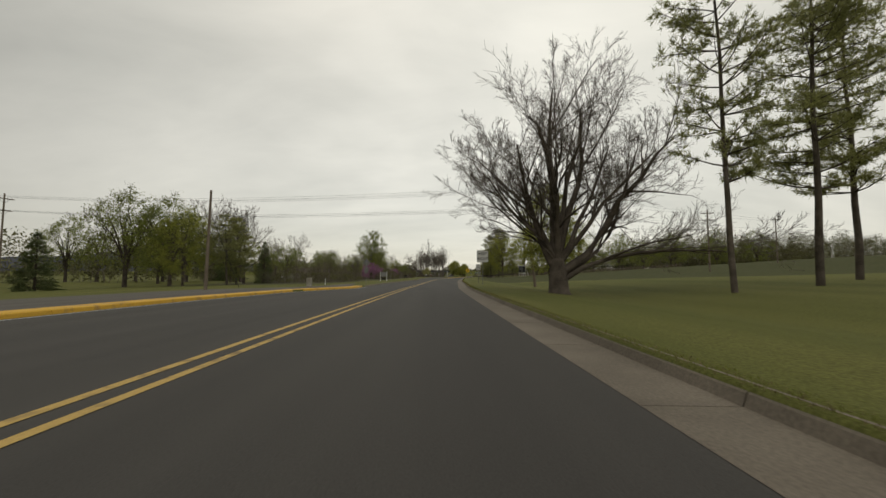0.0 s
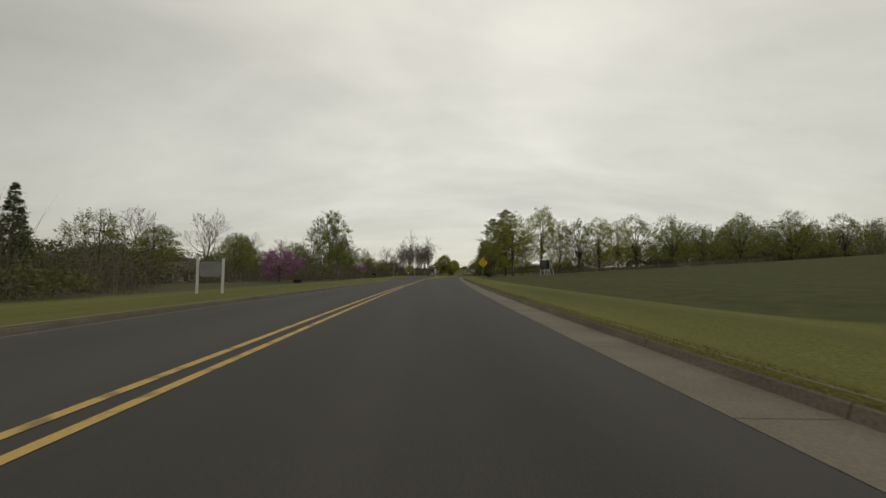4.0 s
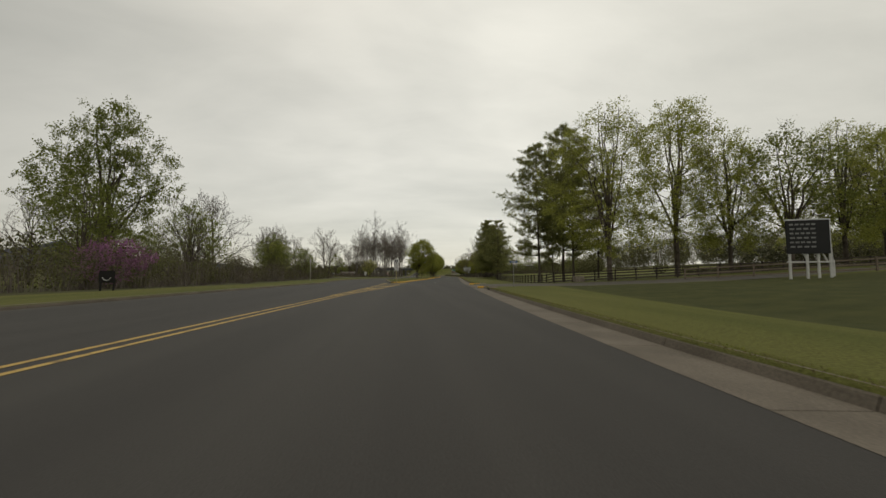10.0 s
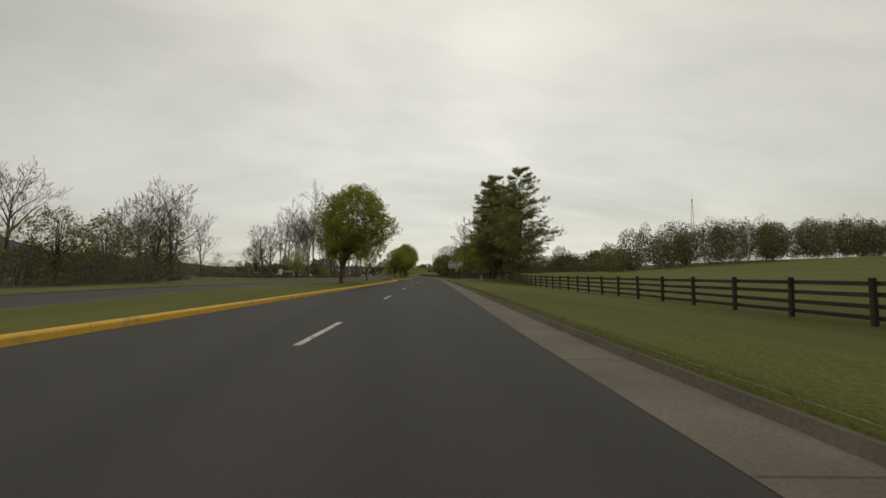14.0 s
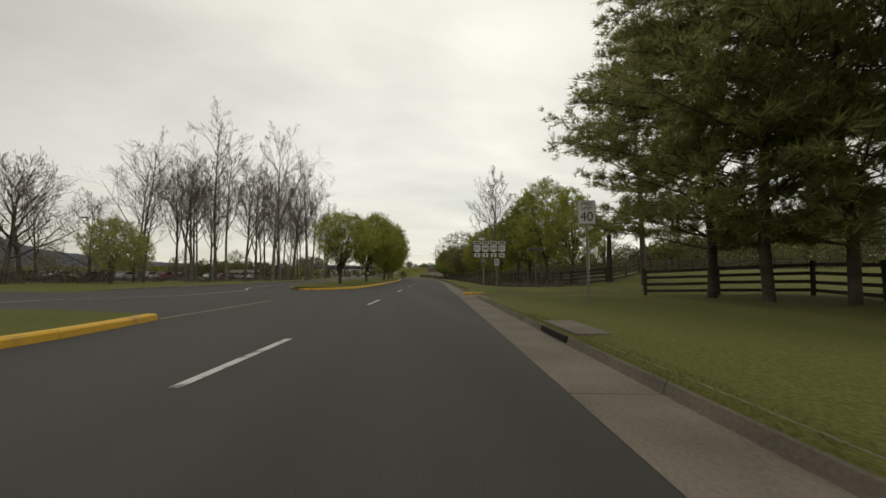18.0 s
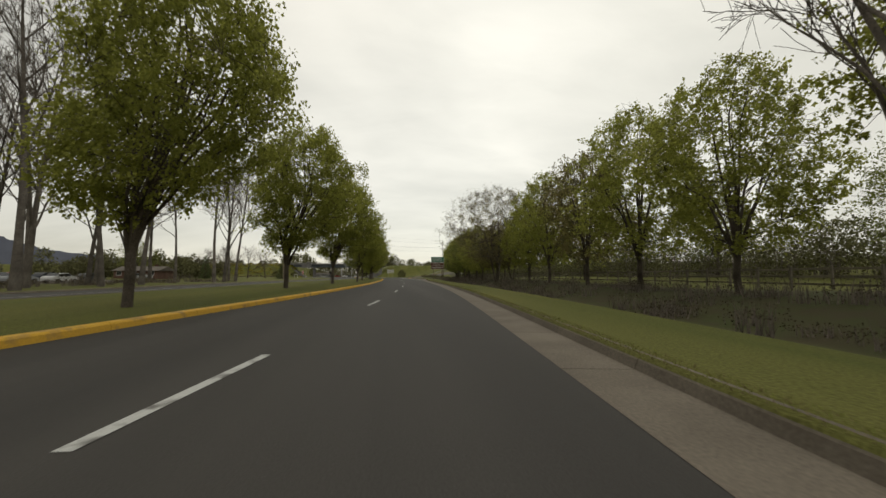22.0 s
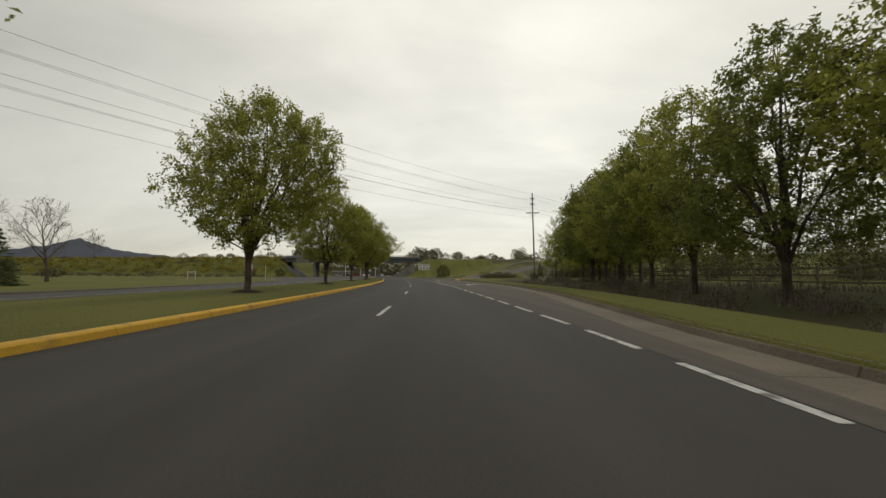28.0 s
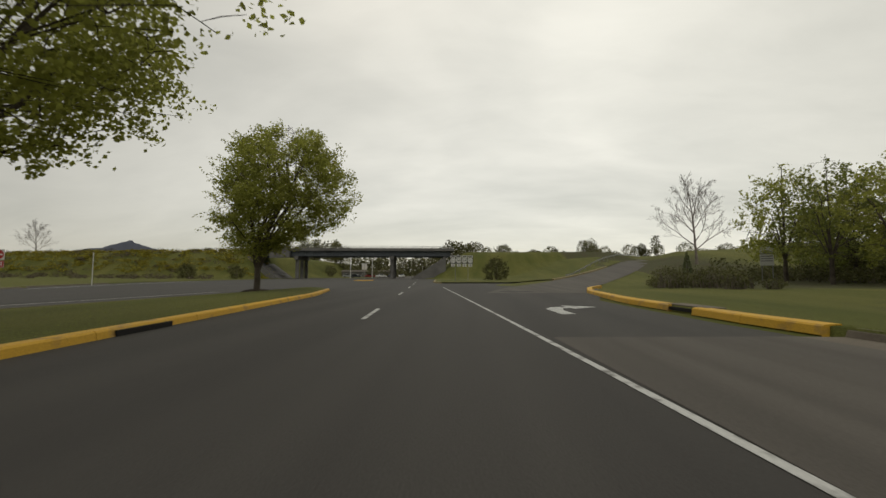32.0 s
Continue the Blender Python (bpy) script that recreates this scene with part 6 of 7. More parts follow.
r = empty("do_not_enter_sign", place(514, -37.5, 8), "white do-not-enter sign with a red disc over a red plate", "road sign")
post(r, 2.9)
p = panel(r, 0.9, 0.9, 2.75, WHITE, 0.05)
shape(p, [(0.4 * math.cos(a * 0.2618), 2.75 + 0.4 * math.sin(a * 0.2618)) for a in range(24)], SIGN_RED, name="disc")
shape(p, [(-0.3, 2.68), (0.3, 2.68), (0.3, 2.82), (-0.3, 2.82)], WHITE, -0.0065, "bar")
p = panel(r, 0.9, 0.6, 1.92, SIGN_RED, 0.04, border=WHITE, bw=0.02)
bars(p, [(0, 2.03, 0.6, 0.1), (0, 1.85, 0.6, 0.1)], WHITE)

r = empty("large_white_sign", place(524, 39.6, -48), "white rectangular sign with grey writing on a post", "road sign")
post(r, 3.4, 0.5, 0.05, 0.05)
post(r, 3.4, -0.5, 0.05, 0.05)
p = panel(r, 1.3, 2.2, 3.1, WHITE, 0.05)
bars(p, [(0, 3.1 + 0.28 * k, 1.1, 0.12) for k in (-2, -1, 0, 1, 2)], SIGN_BACK)

r = empty("islet", place(556, -13, 0), "small yellow-kerbed traffic islet with a sign", "traffic island")
bm = bmesh.new()
plate(bm, rounded(3.2, 7, 1.4), 0.2, 0)
k = part("kerb", bm, YELLOW_KERB, r)
k.matrix_basis = pose(0, 0, 0.17, -90)
post(r, 3.2, 0, 0)
panel(r, 1.0, 1.2, 2.8, WHITE, 0.05)

r = empty("marker_post", place(523, -37, 0), "slim white marker post in the grass", "marker")
post(r, 3.6, mat=WHITE, r=0.04)
for s, lat, h, tilt, w in ((127.4, -20.1, 1.6, 7, 0.04), (149.5, -20.5, 2.0, 0, 0.04), (150.2, -21.2, 2.4, 0, 0.045), (216, -27.0, 4.0, 0, 0.06), (268, 7.6, 1.0, 0, 0.09)):
    root = empty("marker_post", place(s, lat) @ pose(0, 0, 0, 0, tilt), "pale weathered post standing at the grass edge", "post")
    bm = bmesh.new()
    box(bm, w * 2, w * 2, h + 0.3, 0, 0, h / 2 - 0.15, 0.012)
    part("shaft", bm, FENCE_PALE, root)
    bm = bmesh.new()
    box(bm, w * 2.3, w * 2.3, 0.05, 0, 0, h + 0.02, 0.012)
    part("cap", bm, FENCE_PALE, root)

r = empty("sign_stand", place(486, -36.8), "small white two-post stand on the far verge", "stand")
for x in (-0.6, 0.6):
    post(r, 1.5, x, 0, 0.05, WHITE)
bm = bmesh.new()
box(bm, 1.3, 0.07, 0.12, 0, 0, 1.3, 0.01)
part("crossbar", bm, WHITE, r)

# ---- small things at the roadside ----
r = empty("utility_box", place(38, -12.6), "pale green utility box on the grass", "utility box")
bm = bmesh.new()
box(bm, 0.42, 0.4, 0.8, 0, 0, 0.38, 0.02)
part("cabinet", bm, FENCE_PALE, r)
bm = bmesh.new()
box(bm, 0.46, 0.44, 0.06, 0, 0, 0.8, 0.02)
part("lid", bm, FENCE_PALE, r)
r = empty("marker_stake", place(43, -12.6), "slim white marker stake in the grass", "stake")
bm = bmesh.new()
tube(bm, (0, 0, -0.2), (0, 0, 0.72), 0.045, 0.04, 8)
part("shaft", bm, WHITE, r)
bm = bmesh.new()
tube(bm, (0, 0, 0.72), (0, 0, 0.8), 0.05, 0.02, 8)
part("cap", bm, IRON, r)
r = empty("stone_marker", place(99, -16.4, 15), "low dark stone marker block on the lawn", "monument")
bm = bmesh.new()
box(bm, 0.85, 0.3, 0.42, 0, 0, 0.25, 0.04)
part("block", bm, IRON, r)
bm = bmesh.new()
box(bm, 1.05, 0.45, 0.1, 0, 0, 0.03, 0.02)
part("plinth", bm, BRIDGE_CONC, r)
r = empty("yard_sign", place(168, -22.5, 0), "dark yard sign with a pale curved line", "sign")
for x in (-0.45, 0.45):
    post(r, 1.2, x, 0.04, 0.05, IRON)
panel(r, 1.1, 0.8, 0.95, IRON, 0.1)
bm = bmesh.new()
for k in range(7):
    a, b = radians(200 + 20 * k), radians(220 + 20 * k)
    tube(bm, (0.3 * math.cos(a), -0.02, 1.0 + 0.3 * math.sin(a)), (0.3 * math.cos(b), -0.02, 1.0 + 0.3 * math.sin(b)), 0.025, sides=6)
part("curve", bm, WHITE, r)

r = empty("score_board", place(172.1, 27.7, -14), "black square board on white timber props in the field", "board")
bm = bmesh.new()
box(bm, 2.75, 0.1, 2.55, -0.2, 0, 3.15, 0.02)
board = part("board", bm, BLACK, r, "black painted board with faint rows of writing")
for k in range(6):
    n = 4 if k % 2 else 5
    for j in range(n):
        bm = bmesh.new()
        box(bm, (1.7 / n) * 0.72, 0.01, 0.13, -1.4 + (j + 0.5) * 1.75 / n, -0.056, 4.1 - k * 0.34)
        part("writing", bm, SIGN_BACK, board)
bm = bmesh.new()
box(bm, 2.9, 0.12, 0.1, -0.2, 0, 4.46, 0.01)
part("top_rail", bm, WHITE, r)
bm = bmesh.new()
box(bm, 2.9, 0.08, 0.1, -0.1, 0.06, 1.25, 0.01)
part("low_rail", bm, WHITE, r)
for x, h in ((-1.35, 1.9), (-0.25, 1.9), (0.45, 1.9), (1.2, 4.5)):
    bm = bmesh.new()
    box(bm, 0.14, 0.14, h + 0.3, x, 0.1, h / 2 - 0.15, 0.01)
    part("prop", bm, WHITE, r)
bm = bmesh.new()
tube(bm, (1.2, 0.2, 4.0), (2.2, 1.6, 0.9), 0.07, sides=6)
part("brace", bm, WHITE, r)
bm = bmesh.new()
box(bm, 0.14, 0.14, 1.6, 2.2, 1.6, 0.65, 0.01)
part("prop", bm, WHITE, r)
for sx in (-0.5, 0.7):
    bm = bmesh.new()
    tube(bm, (sx, 0.05, 1.9), (sx + 0.35, 0.1, 1.2), 0.06, sides=6)
    part("strut", bm, WHITE, r)


r = empty("notice_sign", place(293.8, -34.5, 4), "blank pale sign board on a post by the side street", "sign")
post(r, 1.9, mat=GALV)
panel(r, 0.85, 1.15, 1.75, WHITE, 0.04)

r = empty("street_lamp", place(318, -43.5), "slim grey street lamp with a short arm", "street lamp")
bm = bmesh.new()
tube(bm, (0, 0, -0.3), (0, 0, 8.2), 0.1, 0.06, 10)
part("pole", bm, GALV, r)
bm = bmesh.new()
tube(bm, (0, 0, 8.0), (-1.9, 0, 8.4), 0.04, 0.035, 8)
part("arm", bm, GALV, r)
bm = bmesh.new()
box(bm, 0.75, 0.3, 0.16, -2.2, 0, 8.42, 0.05)
part("head", bm, IRON, r)


def mulch(s, lat):
    """A low heap of bark round a trunk."""
    a, b = float(MED2_L(s)), float(MED2_R(s))
    z = 0.13 + 0.14 * math.sin(math.pi * (lat - a) / (b - a))
    rr = random.Random(int(s))
    bm = bmesh.new()
    rings = []
    for rad, h in ((0.85, -0.03), (0.6, 0.05), (0.3, 0.1)):
        rings.append([bm.verts.new((rad * rr.uniform(0.85, 1.1) * math.cos(k * 0.4488), rad * rr.uniform(0.85, 1.1) * math.sin(k * 0.4488), h + rr.uniform(-0.015, 0.015))) for k in range(14)])
    for u, v in zip(rings, rings[1:]):
        for k in range(14):
            bm.faces.new((u[k], u[(k + 1) % 14], v[(k + 1) % 14], v[k]))
    bm.faces.new(rings[2])
    ob = part("mulch_ring", bm, MULCH)
    x, y = xy(s, lat)
    ob.matrix_basis = pose(float(x), float(y), z)
    tagged(ob, "dark bark mulch heaped round a median tree", "mulch", "mulch rings")


for s, lat in MEDIAN_TREES:
    if s > 400:
        mulch(s, lat)


bm = bmesh.new()
bmesh.ops.create_icosphere(bm, subdivisions=3, radius=0.62)
for v in bm.verts:
    k = 1 + 0.22 * noise.noise(v.co * 2.2) + 0.1 * noise.noise(v.co * 6.0)
    v.co = Vector((max(-0.52, min(0.52, v.co.x * k * 1.15)) * 1.15, max(-0.36, min(0.36, v.co.y * k)), max(-0.4, min(0.36, v.co.z * k)) + 0.36))
STONE = material("boulder_stone", (0.21, 0.18, 0.145), 0.9, 0.2, 2.5, 18, 0.7, second=(0.13, 0.11, 0.09), sharp=0.15)
stone = part("boulder", bm, STONE)
stone.matrix_basis = place(189.3, 15.6, 12)
tagged(stone, "tan weathered boulder at the corner of the drive", "boulder")


# ---- utility poles and wires ----
def utility_pole(s, lat, h, arms, label, lean=0.0, r0=0.16):
    root = empty("utility_pole", place(s, lat) @ pose(0, 0, 0, 0, lean), label, "utility pole", "utility poles")
    bm = bmesh.new()
    tube(bm, (0, 0, -0.4), (0, 0, h), r0, r0 * 0.62, 12)
    part("pole", bm, POLE, root)
    for z, w, turn in arms:
        c, sn = math.cos(radians(turn)), math.sin(radians(turn))
        for off in (-0.14, 0.14):
            bm = bmesh.new()
            box(bm, w, 0.09, 0.11, 0, 0, 0, 0.01)
            a = part("crossarm", bm, POLE, root)
            a.matrix_basis = pose(-sn * off, c * off, z, 0, 0, turn)
            if off > 0:
                for k in (-0.46, -0.2, 0.2, 0.46):
                    bm = bmesh.new()
                    tube(bm, (k * w, 0, 0.05), (k * w, 0, 0.22), 0.045, 0.03, 7)
                    part("insulator", bm, IRON, a)
        bm = bmesh.new()
        tube(bm, (w * 0.3 * c, w * 0.3 * sn, z - 0.03), (0, 0, z - 0.75), 0.025, sides=5)
        tube(bm, (-w * 0.3 * c, -w * 0.3 * sn, z - 0.03), (0, 0, z - 0.75), 0.025, sides=5)
        part("brace", bm, GALV, root)
    return root


def wires(p, q, label, rows, sag=0.6, r=0.011):
    """A bundle of sagging wires between two poles; each wire is a part."""
    root = empty("overhead_wires", pose(*p), label, "wires")
    p, q = Vector(p), Vector(q)
    d = (q - p).normalized()
    side = Vector((d.y, -d.x, 0)).normalized()
    for off, dz, k in rows:
        pts = []
        for j in range(17):
            t = j / 16
            pts.append(p.lerp(q, t) + side * off + Vector((0, 0, dz - sag * k * 4 * t * (1 - t))) - p)
        v, f = tubes_mesh([(pts, [r] * 17, 4)])
        w = new("wire", quick_mesh("wire", v, f, WIRE))
        w.parent = root


def ground_point(s, lat, h):
    return (*[float(v) for v in xy(s, lat)], float(ground(s, lat)) + h)


utility_pole(42.3, 10.2, 12.7, ((10.4, 2.5, 84), (8.4, 2.2, 84)), "tall wooden utility pole with two crossarms, leaning slightly", -5)
utility_pole(30.8, -18.2, 7.9, (), "wooden pole beside the side street", 1, 0.13)
utility_pole(57, -66, 14, ((13.2, 2.4, 84), (11.4, 2.0, 84)), "wooden utility pole behind the yards")
utility_pole(74, 49, 11.5, ((10.9, 2.2, -10), (9.6, 1.8, -10)), "distant wooden utility pole across the field")
utility_pole(102, 82, 11.5, ((10.9, 2.2, -10),), "distant wooden utility pole across the field")
utility_pole(486.5, 21, 15.7, ((14.6, 0.7, -4), (13.6, 0.7, -4), (12.0, 2.3, -4)), "tall wooden utility pole with a crossarm by the turn lane", -1)
utility_pole(432, -31, 14.8, ((13.8, 2.2, 40), (12.2, 2.2, 40)), "wooden utility pole beyond the far carriageway")
FOUR = ((-1.0, 0, 1), (1.0, 0, 1), (-0.9, -2.0, 1.1), (0, -2.0, 1.2), (0.9, -2.0, 1.0), (0.0, -3.0, 1.4))
wires(ground_point(42.3, 9.8, 10.6), ground_point(57, -66, 13.4), "thin overhead wires crossing the road", ((-1.1, 0.1, 1), (-0.4, 0.1, 1.1), (0.45, 0.1, 1), (1.1, 0.1, 1.05), (-0.9, -2.0, 1), (-0.3, -2.0, 1.1), (0.4, -2.0, 1), (0.9, -2.0, 1.1)), 0.9)
wires(ground_point(42.3, 9.8, 10.6), ground_point(74, 49, 11.0), "thin overhead wires running over the field", FOUR, 0.5)
wires(ground_point(74, 49, 11.0), ground_point(102, 82, 11.0), "thin overhead wires running on over the field", FOUR[:4], 0.4)
wires(ground_point(432, -31, 14.0), ground_point(486.5, 21, 14.2), "thin overhead wires high across the road", ((-0.6, 1.4, 1), (-0.5, 0.2, 1), (-0.4, 0.1, 1.1), (-1.1, -1.7, 1), (-0.4, -1.75, 1.1), (1.1, -1.7, 1), (0, -3.0, 1.2)), 1.2)
wires(ground_point(486.5, 21, 14.2), ground_point(540, 78, 16), "thin overhead wires going on beyond the trees", ((-0.6, 1.4, 1), (0.5, 0.2, 1), (-1.1, -1.7, 1), (1.1, -1.7, 1)), 1.0)
for s, lat in ((42.6, 12.9), (42.0, 13.7)):
    top, foot = Vector(ground_point(42.3, 9.7, 9.6)), Vector(ground_point(s, lat, 0))
    r = empty("guy_wire", pose(*foot), "steel guy wire with a pale yellow guard at its foot", "guy wire", "guy wires")
    bm = bmesh.new()
    tube(bm, (0, 0, -0.1), top - foot, 0.012, sides=5)
    part("strand", bm, WIRE, r)
    bm = bmesh.new()
    tube(bm, (0, 0, -0.1), (top - foot) * 0.24, 0.045, sides=8)
    part("guard", bm, POST_YELLOW, r)
wires(ground_point(30.8, -18.2, 6.5), ground_point(33.5, -17.0, 0.1), "guy wire of a utility pole", ((0, 0, 0),), 0, 0.02)


# ---- board fences ----
def board_fence(name, pts, rails, h, mat, label, rail_h=0.13, gap=2.45):
    """A post-and-board fence along ground points (s, lat)."""
    root = empty(name, pose(0, 0, 0), label, "fence")
    line = [Vector(ground_point(s, l, 0)) for s, l in pts]
    stops = []
    for a, b in zip(line, line[1:]):
        n = max(1, round((b - a).length / gap))
        stops += [a.lerp(b, k / n) for k in range(n)]
    stops.append(line[-1])
    bm = bmesh.new()
    box(bm, 0.13, 0.13, h + 0.45, 0, 0, (h - 0.25) / 2, 0.012)
    post_me = bpy.data.meshes.new("post")
    bm.to_mesh(post_me)
    bm.free()
    post_me.materials.append(mat)
    bm = bmesh.new()
    box(bm, 1.0, 0.035, rail_h, 0.5, -0.085, 0, 0.004)
    rail_me = bpy.data.meshes.new("board")
    bm.to_mesh(rail_me)
    bm.free()
    rail_me.materials.append(mat)
    rr = random.Random(3)
    for i, p in enumerate(stops):
        d = stops[min(i + 1, len(stops) - 1)] - stops[max(i - 1, 0)]
        a = math.degrees(math.atan2(d.y, d.x))
        o = new("post", post_me)
        o.parent = root
        o.matrix_basis = pose(p.x, p.y, p.z, rr.gauss(0, 1), rr.gauss(0, 1), a)
        if i < len(stops) - 1:
            e = stops[i + 1] - p
            a = math.degrees(math.atan2(e.y, e.x))
            t = math.degrees(math.atan2(e.z, math.hypot(e.x, e.y)))
            for k in range(rails):
                o = new("board", rail_me)
                o.parent = root
                o.matrix_basis = pose(p.x, p.y, p.z + h * (0.17 + 0.77 * k / (rails - 1)) + rr.gauss(0, 0.01), 0, -t + rr.gauss(0, 0.25), a) @ Matrix.Diagonal((e.length, 1, 1, 1))
    return root


board_fence("board_fence", [(189.5, 62), (190, 30), (190.5, 13), (193, 12.6), (212, 12.2), (235, 12.2), (255, 12.5), (272, 13.8), (280, 14.6), (284.6, 10.6)], 4, 1.25, FENCE, "dark brown four-board fence along the pasture")
board_fence("board_fence", [(302.5, 18.6), (330, 20), (345, 23), (370, 24.5), (420, 25), (455, 26), (475, 29), (488, 36)], 3, 1.2, FENCE_WORN, "weathered grey-brown three-board fence under the trees", gap=2.6)
board_fence("board_fence", [(176, 95), (176.5, 62), (177.5, 38), (184, 25)], 3, 1.2, POLE, "brown board fence beside the drive", gap=2.9)
board_fence("board_fence", [(298.7, 15.0), (300.2, 12.4), (310, 12.2), (322, 12.6), (336, 13.0)], 4, 1.25, FENCE, "dark board fence beside the farm entrance")
board_fence("board_fence", [(299.1, 15.6), (304, 22), (307.5, 30), (310, 44)], 4, 1.25, FENCE, "dark board fence running back from the gate post")
r = empty("gate_post", place(298.5, 15.2), "thick dark timber gate post tapering upward", "post")
bm = bmesh.new()
tube(bm, (0, 0, -0.3), (0.03, 0, 4.1), 0.27, 0.16, 12)
part("shaft", bm, FENCE, r)
r = empty("white_pole", place(300, 14.0), "tall slim white pole beside the gate post", "pole")
bm = bmesh.new()
tube(bm, (0, 0, -0.2), (0, 0, 4.0), 0.09, 0.07, 10)
part("shaft", bm, WHITE, r)

r = empty("fence_brace", place(490, 19.5, -20), "broken fence corner of brown timber posts with a slanting brace", "fence")
for x, y, h in ((-0.45, 0.0, 1.0), (0.2, 0.1, 0.95)):
    bm = bmesh.new()
    tube(bm, (x, y, -0.3), (x + 0.04, y, h), 0.07, 0.06, 9)
    part("post", bm, POLE, r)
bm = bmesh.new()
tube(bm, (0.22, 0.1, 0.85), (1.35, 0.25, 0.02), 0.05, 0.05, 8)
part("brace", bm, FENCE_PALE, r)
bm = bmesh.new()
tube(bm, (-0.42, 0.05, 0.2), (0.22, 0.15, 0.8), 0.045, 0.045, 8)
part("brace", bm, POLE, r)

# ---- bridge ----
bx = place(601, 0, 0, -float(ground(601, 0)))
br = empty("highway_bridge", bx, "steel-girder highway bridge on concrete piers over the road", "bridge")
bm = bmesh.new()
box(bm, 61, 11.5, 0.3, -23.5, 0, 8.35, 0.03)
part("deck", bm, BRIDGE_CONC, br)
for y in (-4.9, -2.5, 0, 2.5, 4.9):
    bm = bmesh.new()
    box(bm, 58, 0.06, 1.45, -23, y, 7.42)
    box(bm, 58, 0.42, 0.07, -23, y, 6.7)
    box(bm, 58, 0.36, 0.05, -23, y, 8.15)
    for k in range(29):
        box(bm, 0.04, 0.34, 1.4, -51 + 2 * k, y, 7.42)
    part("girder", bm, STEEL, br, "dark grey steel girder")
for y in (-5.6, 5.6):
    bm = bmesh.new()
    box(bm, 61, 0.28, 0.6, -23.5, y, 8.75, 0.03)
    part("parapet", bm, BRIDGE_CONC, br)
    for z in (9.25, 9.6):
        bm = bmesh.new()
        box(bm, 61, 0.08, 0.09, -23.5, y, z)
        part("rail", bm, GALV, br)
    for k in range(21):
        bm = bmesh.new()
        box(bm, 0.1, 0.12, 0.65, -53.5 + 3 * k, y, 9.33)
        part("rail_post", bm, GALV, br)
for x in (-11.5, -39.5):
    bm = bmesh.new()
    box(bm, 1.2, 11.2, 1.0, x, 0, 6.15, 0.05)
    part("pier_cap", bm, BRIDGE_CONC, br)
    for y in (-4.2, 0, 4.2):
        bm = bmesh.new()
        tube(bm, (x, y, -0.3), (x, y, 5.7), 0.55, sides=16)
        part("column", bm, BRIDGE_CONC, br)
bm = bmesh.new()
box(bm, 2.6, 1.2, 3.6, -42.3, -6.4, 8.0, 0.05)
part("end_block", bm, BRIDGE_CONC, br)
bm = bmesh.new()
box(bm, 3.2, 0.8, 2.6, -45.2, -6.2, 7.4, 0.05)
part("wing_wall", bm, BRIDGE_CONC, br)
for x0, x1 in ((-6.0, 4.5), (-44.0, -53.0)):
    v = [(x0, -6.5, -0.1), (x0, 6.5, -0.1), (x1, 6.5, 6.6), (x1, -6.5, 6.6), (x0, -6.5, -0.6), (x0, 6.5, -0.6), (x1, 6.5, -0.6), (x1, -6.5, -0.6)]
    mesh_object("slope_paving", v, [(0, 1, 2, 3), (4, 7, 6, 5), (0, 4, 5, 1), (2, 6, 7, 3), (0, 3, 7, 4), (1, 5, 6, 2)], BRIDGE_CONC, br)
    for k in range(6):
        bm = bmesh.new()
        t = (k + 0.5) / 6
        box(bm, 0.06, 13.0, 0.05, x0 + (x1 - x0) * t, 0, -0.1 + 6.7 * t + 0.01)
        part("joint_rib", bm, CONCRETE, br)
sheet("road_beyond", stretch(620, 900, 20), lambda s: np.linspace(-24, 2, 3), lambda s, l: 0.0, ASPHALT_OLD, "asphalt road beyond the bridge", "road")

gr = empty("guard_rail", pose(0, 0, 0), "galvanised guard rail along the slip road", "guard rail")
rail_lat = table((556, -10.6), (600, -7.4), (640, -4.6), (660, -4.6))
pts = [Vector(ground_point(s, float(ramp_lat(s) + rail_lat(s)), 0.22)) for s in stretch(556, 652, 4)]
for a, b in zip(pts, pts[1:]):
    e = b - a
    bm = bmesh.new()
    m = Matrix.Translation(a.lerp(b, 0.5) + Vector((0, 0, 0.55))) @ e.to_track_quat("X", "Z").to_matrix().to_4x4()
    for z in (-0.09, 0.09):
        bmesh.ops.create_cube(bm, size=1.0, matrix=m @ Matrix.Translation((0, 0, z)) @ Matrix.Diagonal((e.length, 0.07, 0.13, 1)))
    part("beam", bm, GALV, gr)
    bm = bmesh.new()
    box(bm, 0.12, 0.12, 0.9, a.x, a.y, a.z + 0.25)
    part("post", bm, GALV, gr)


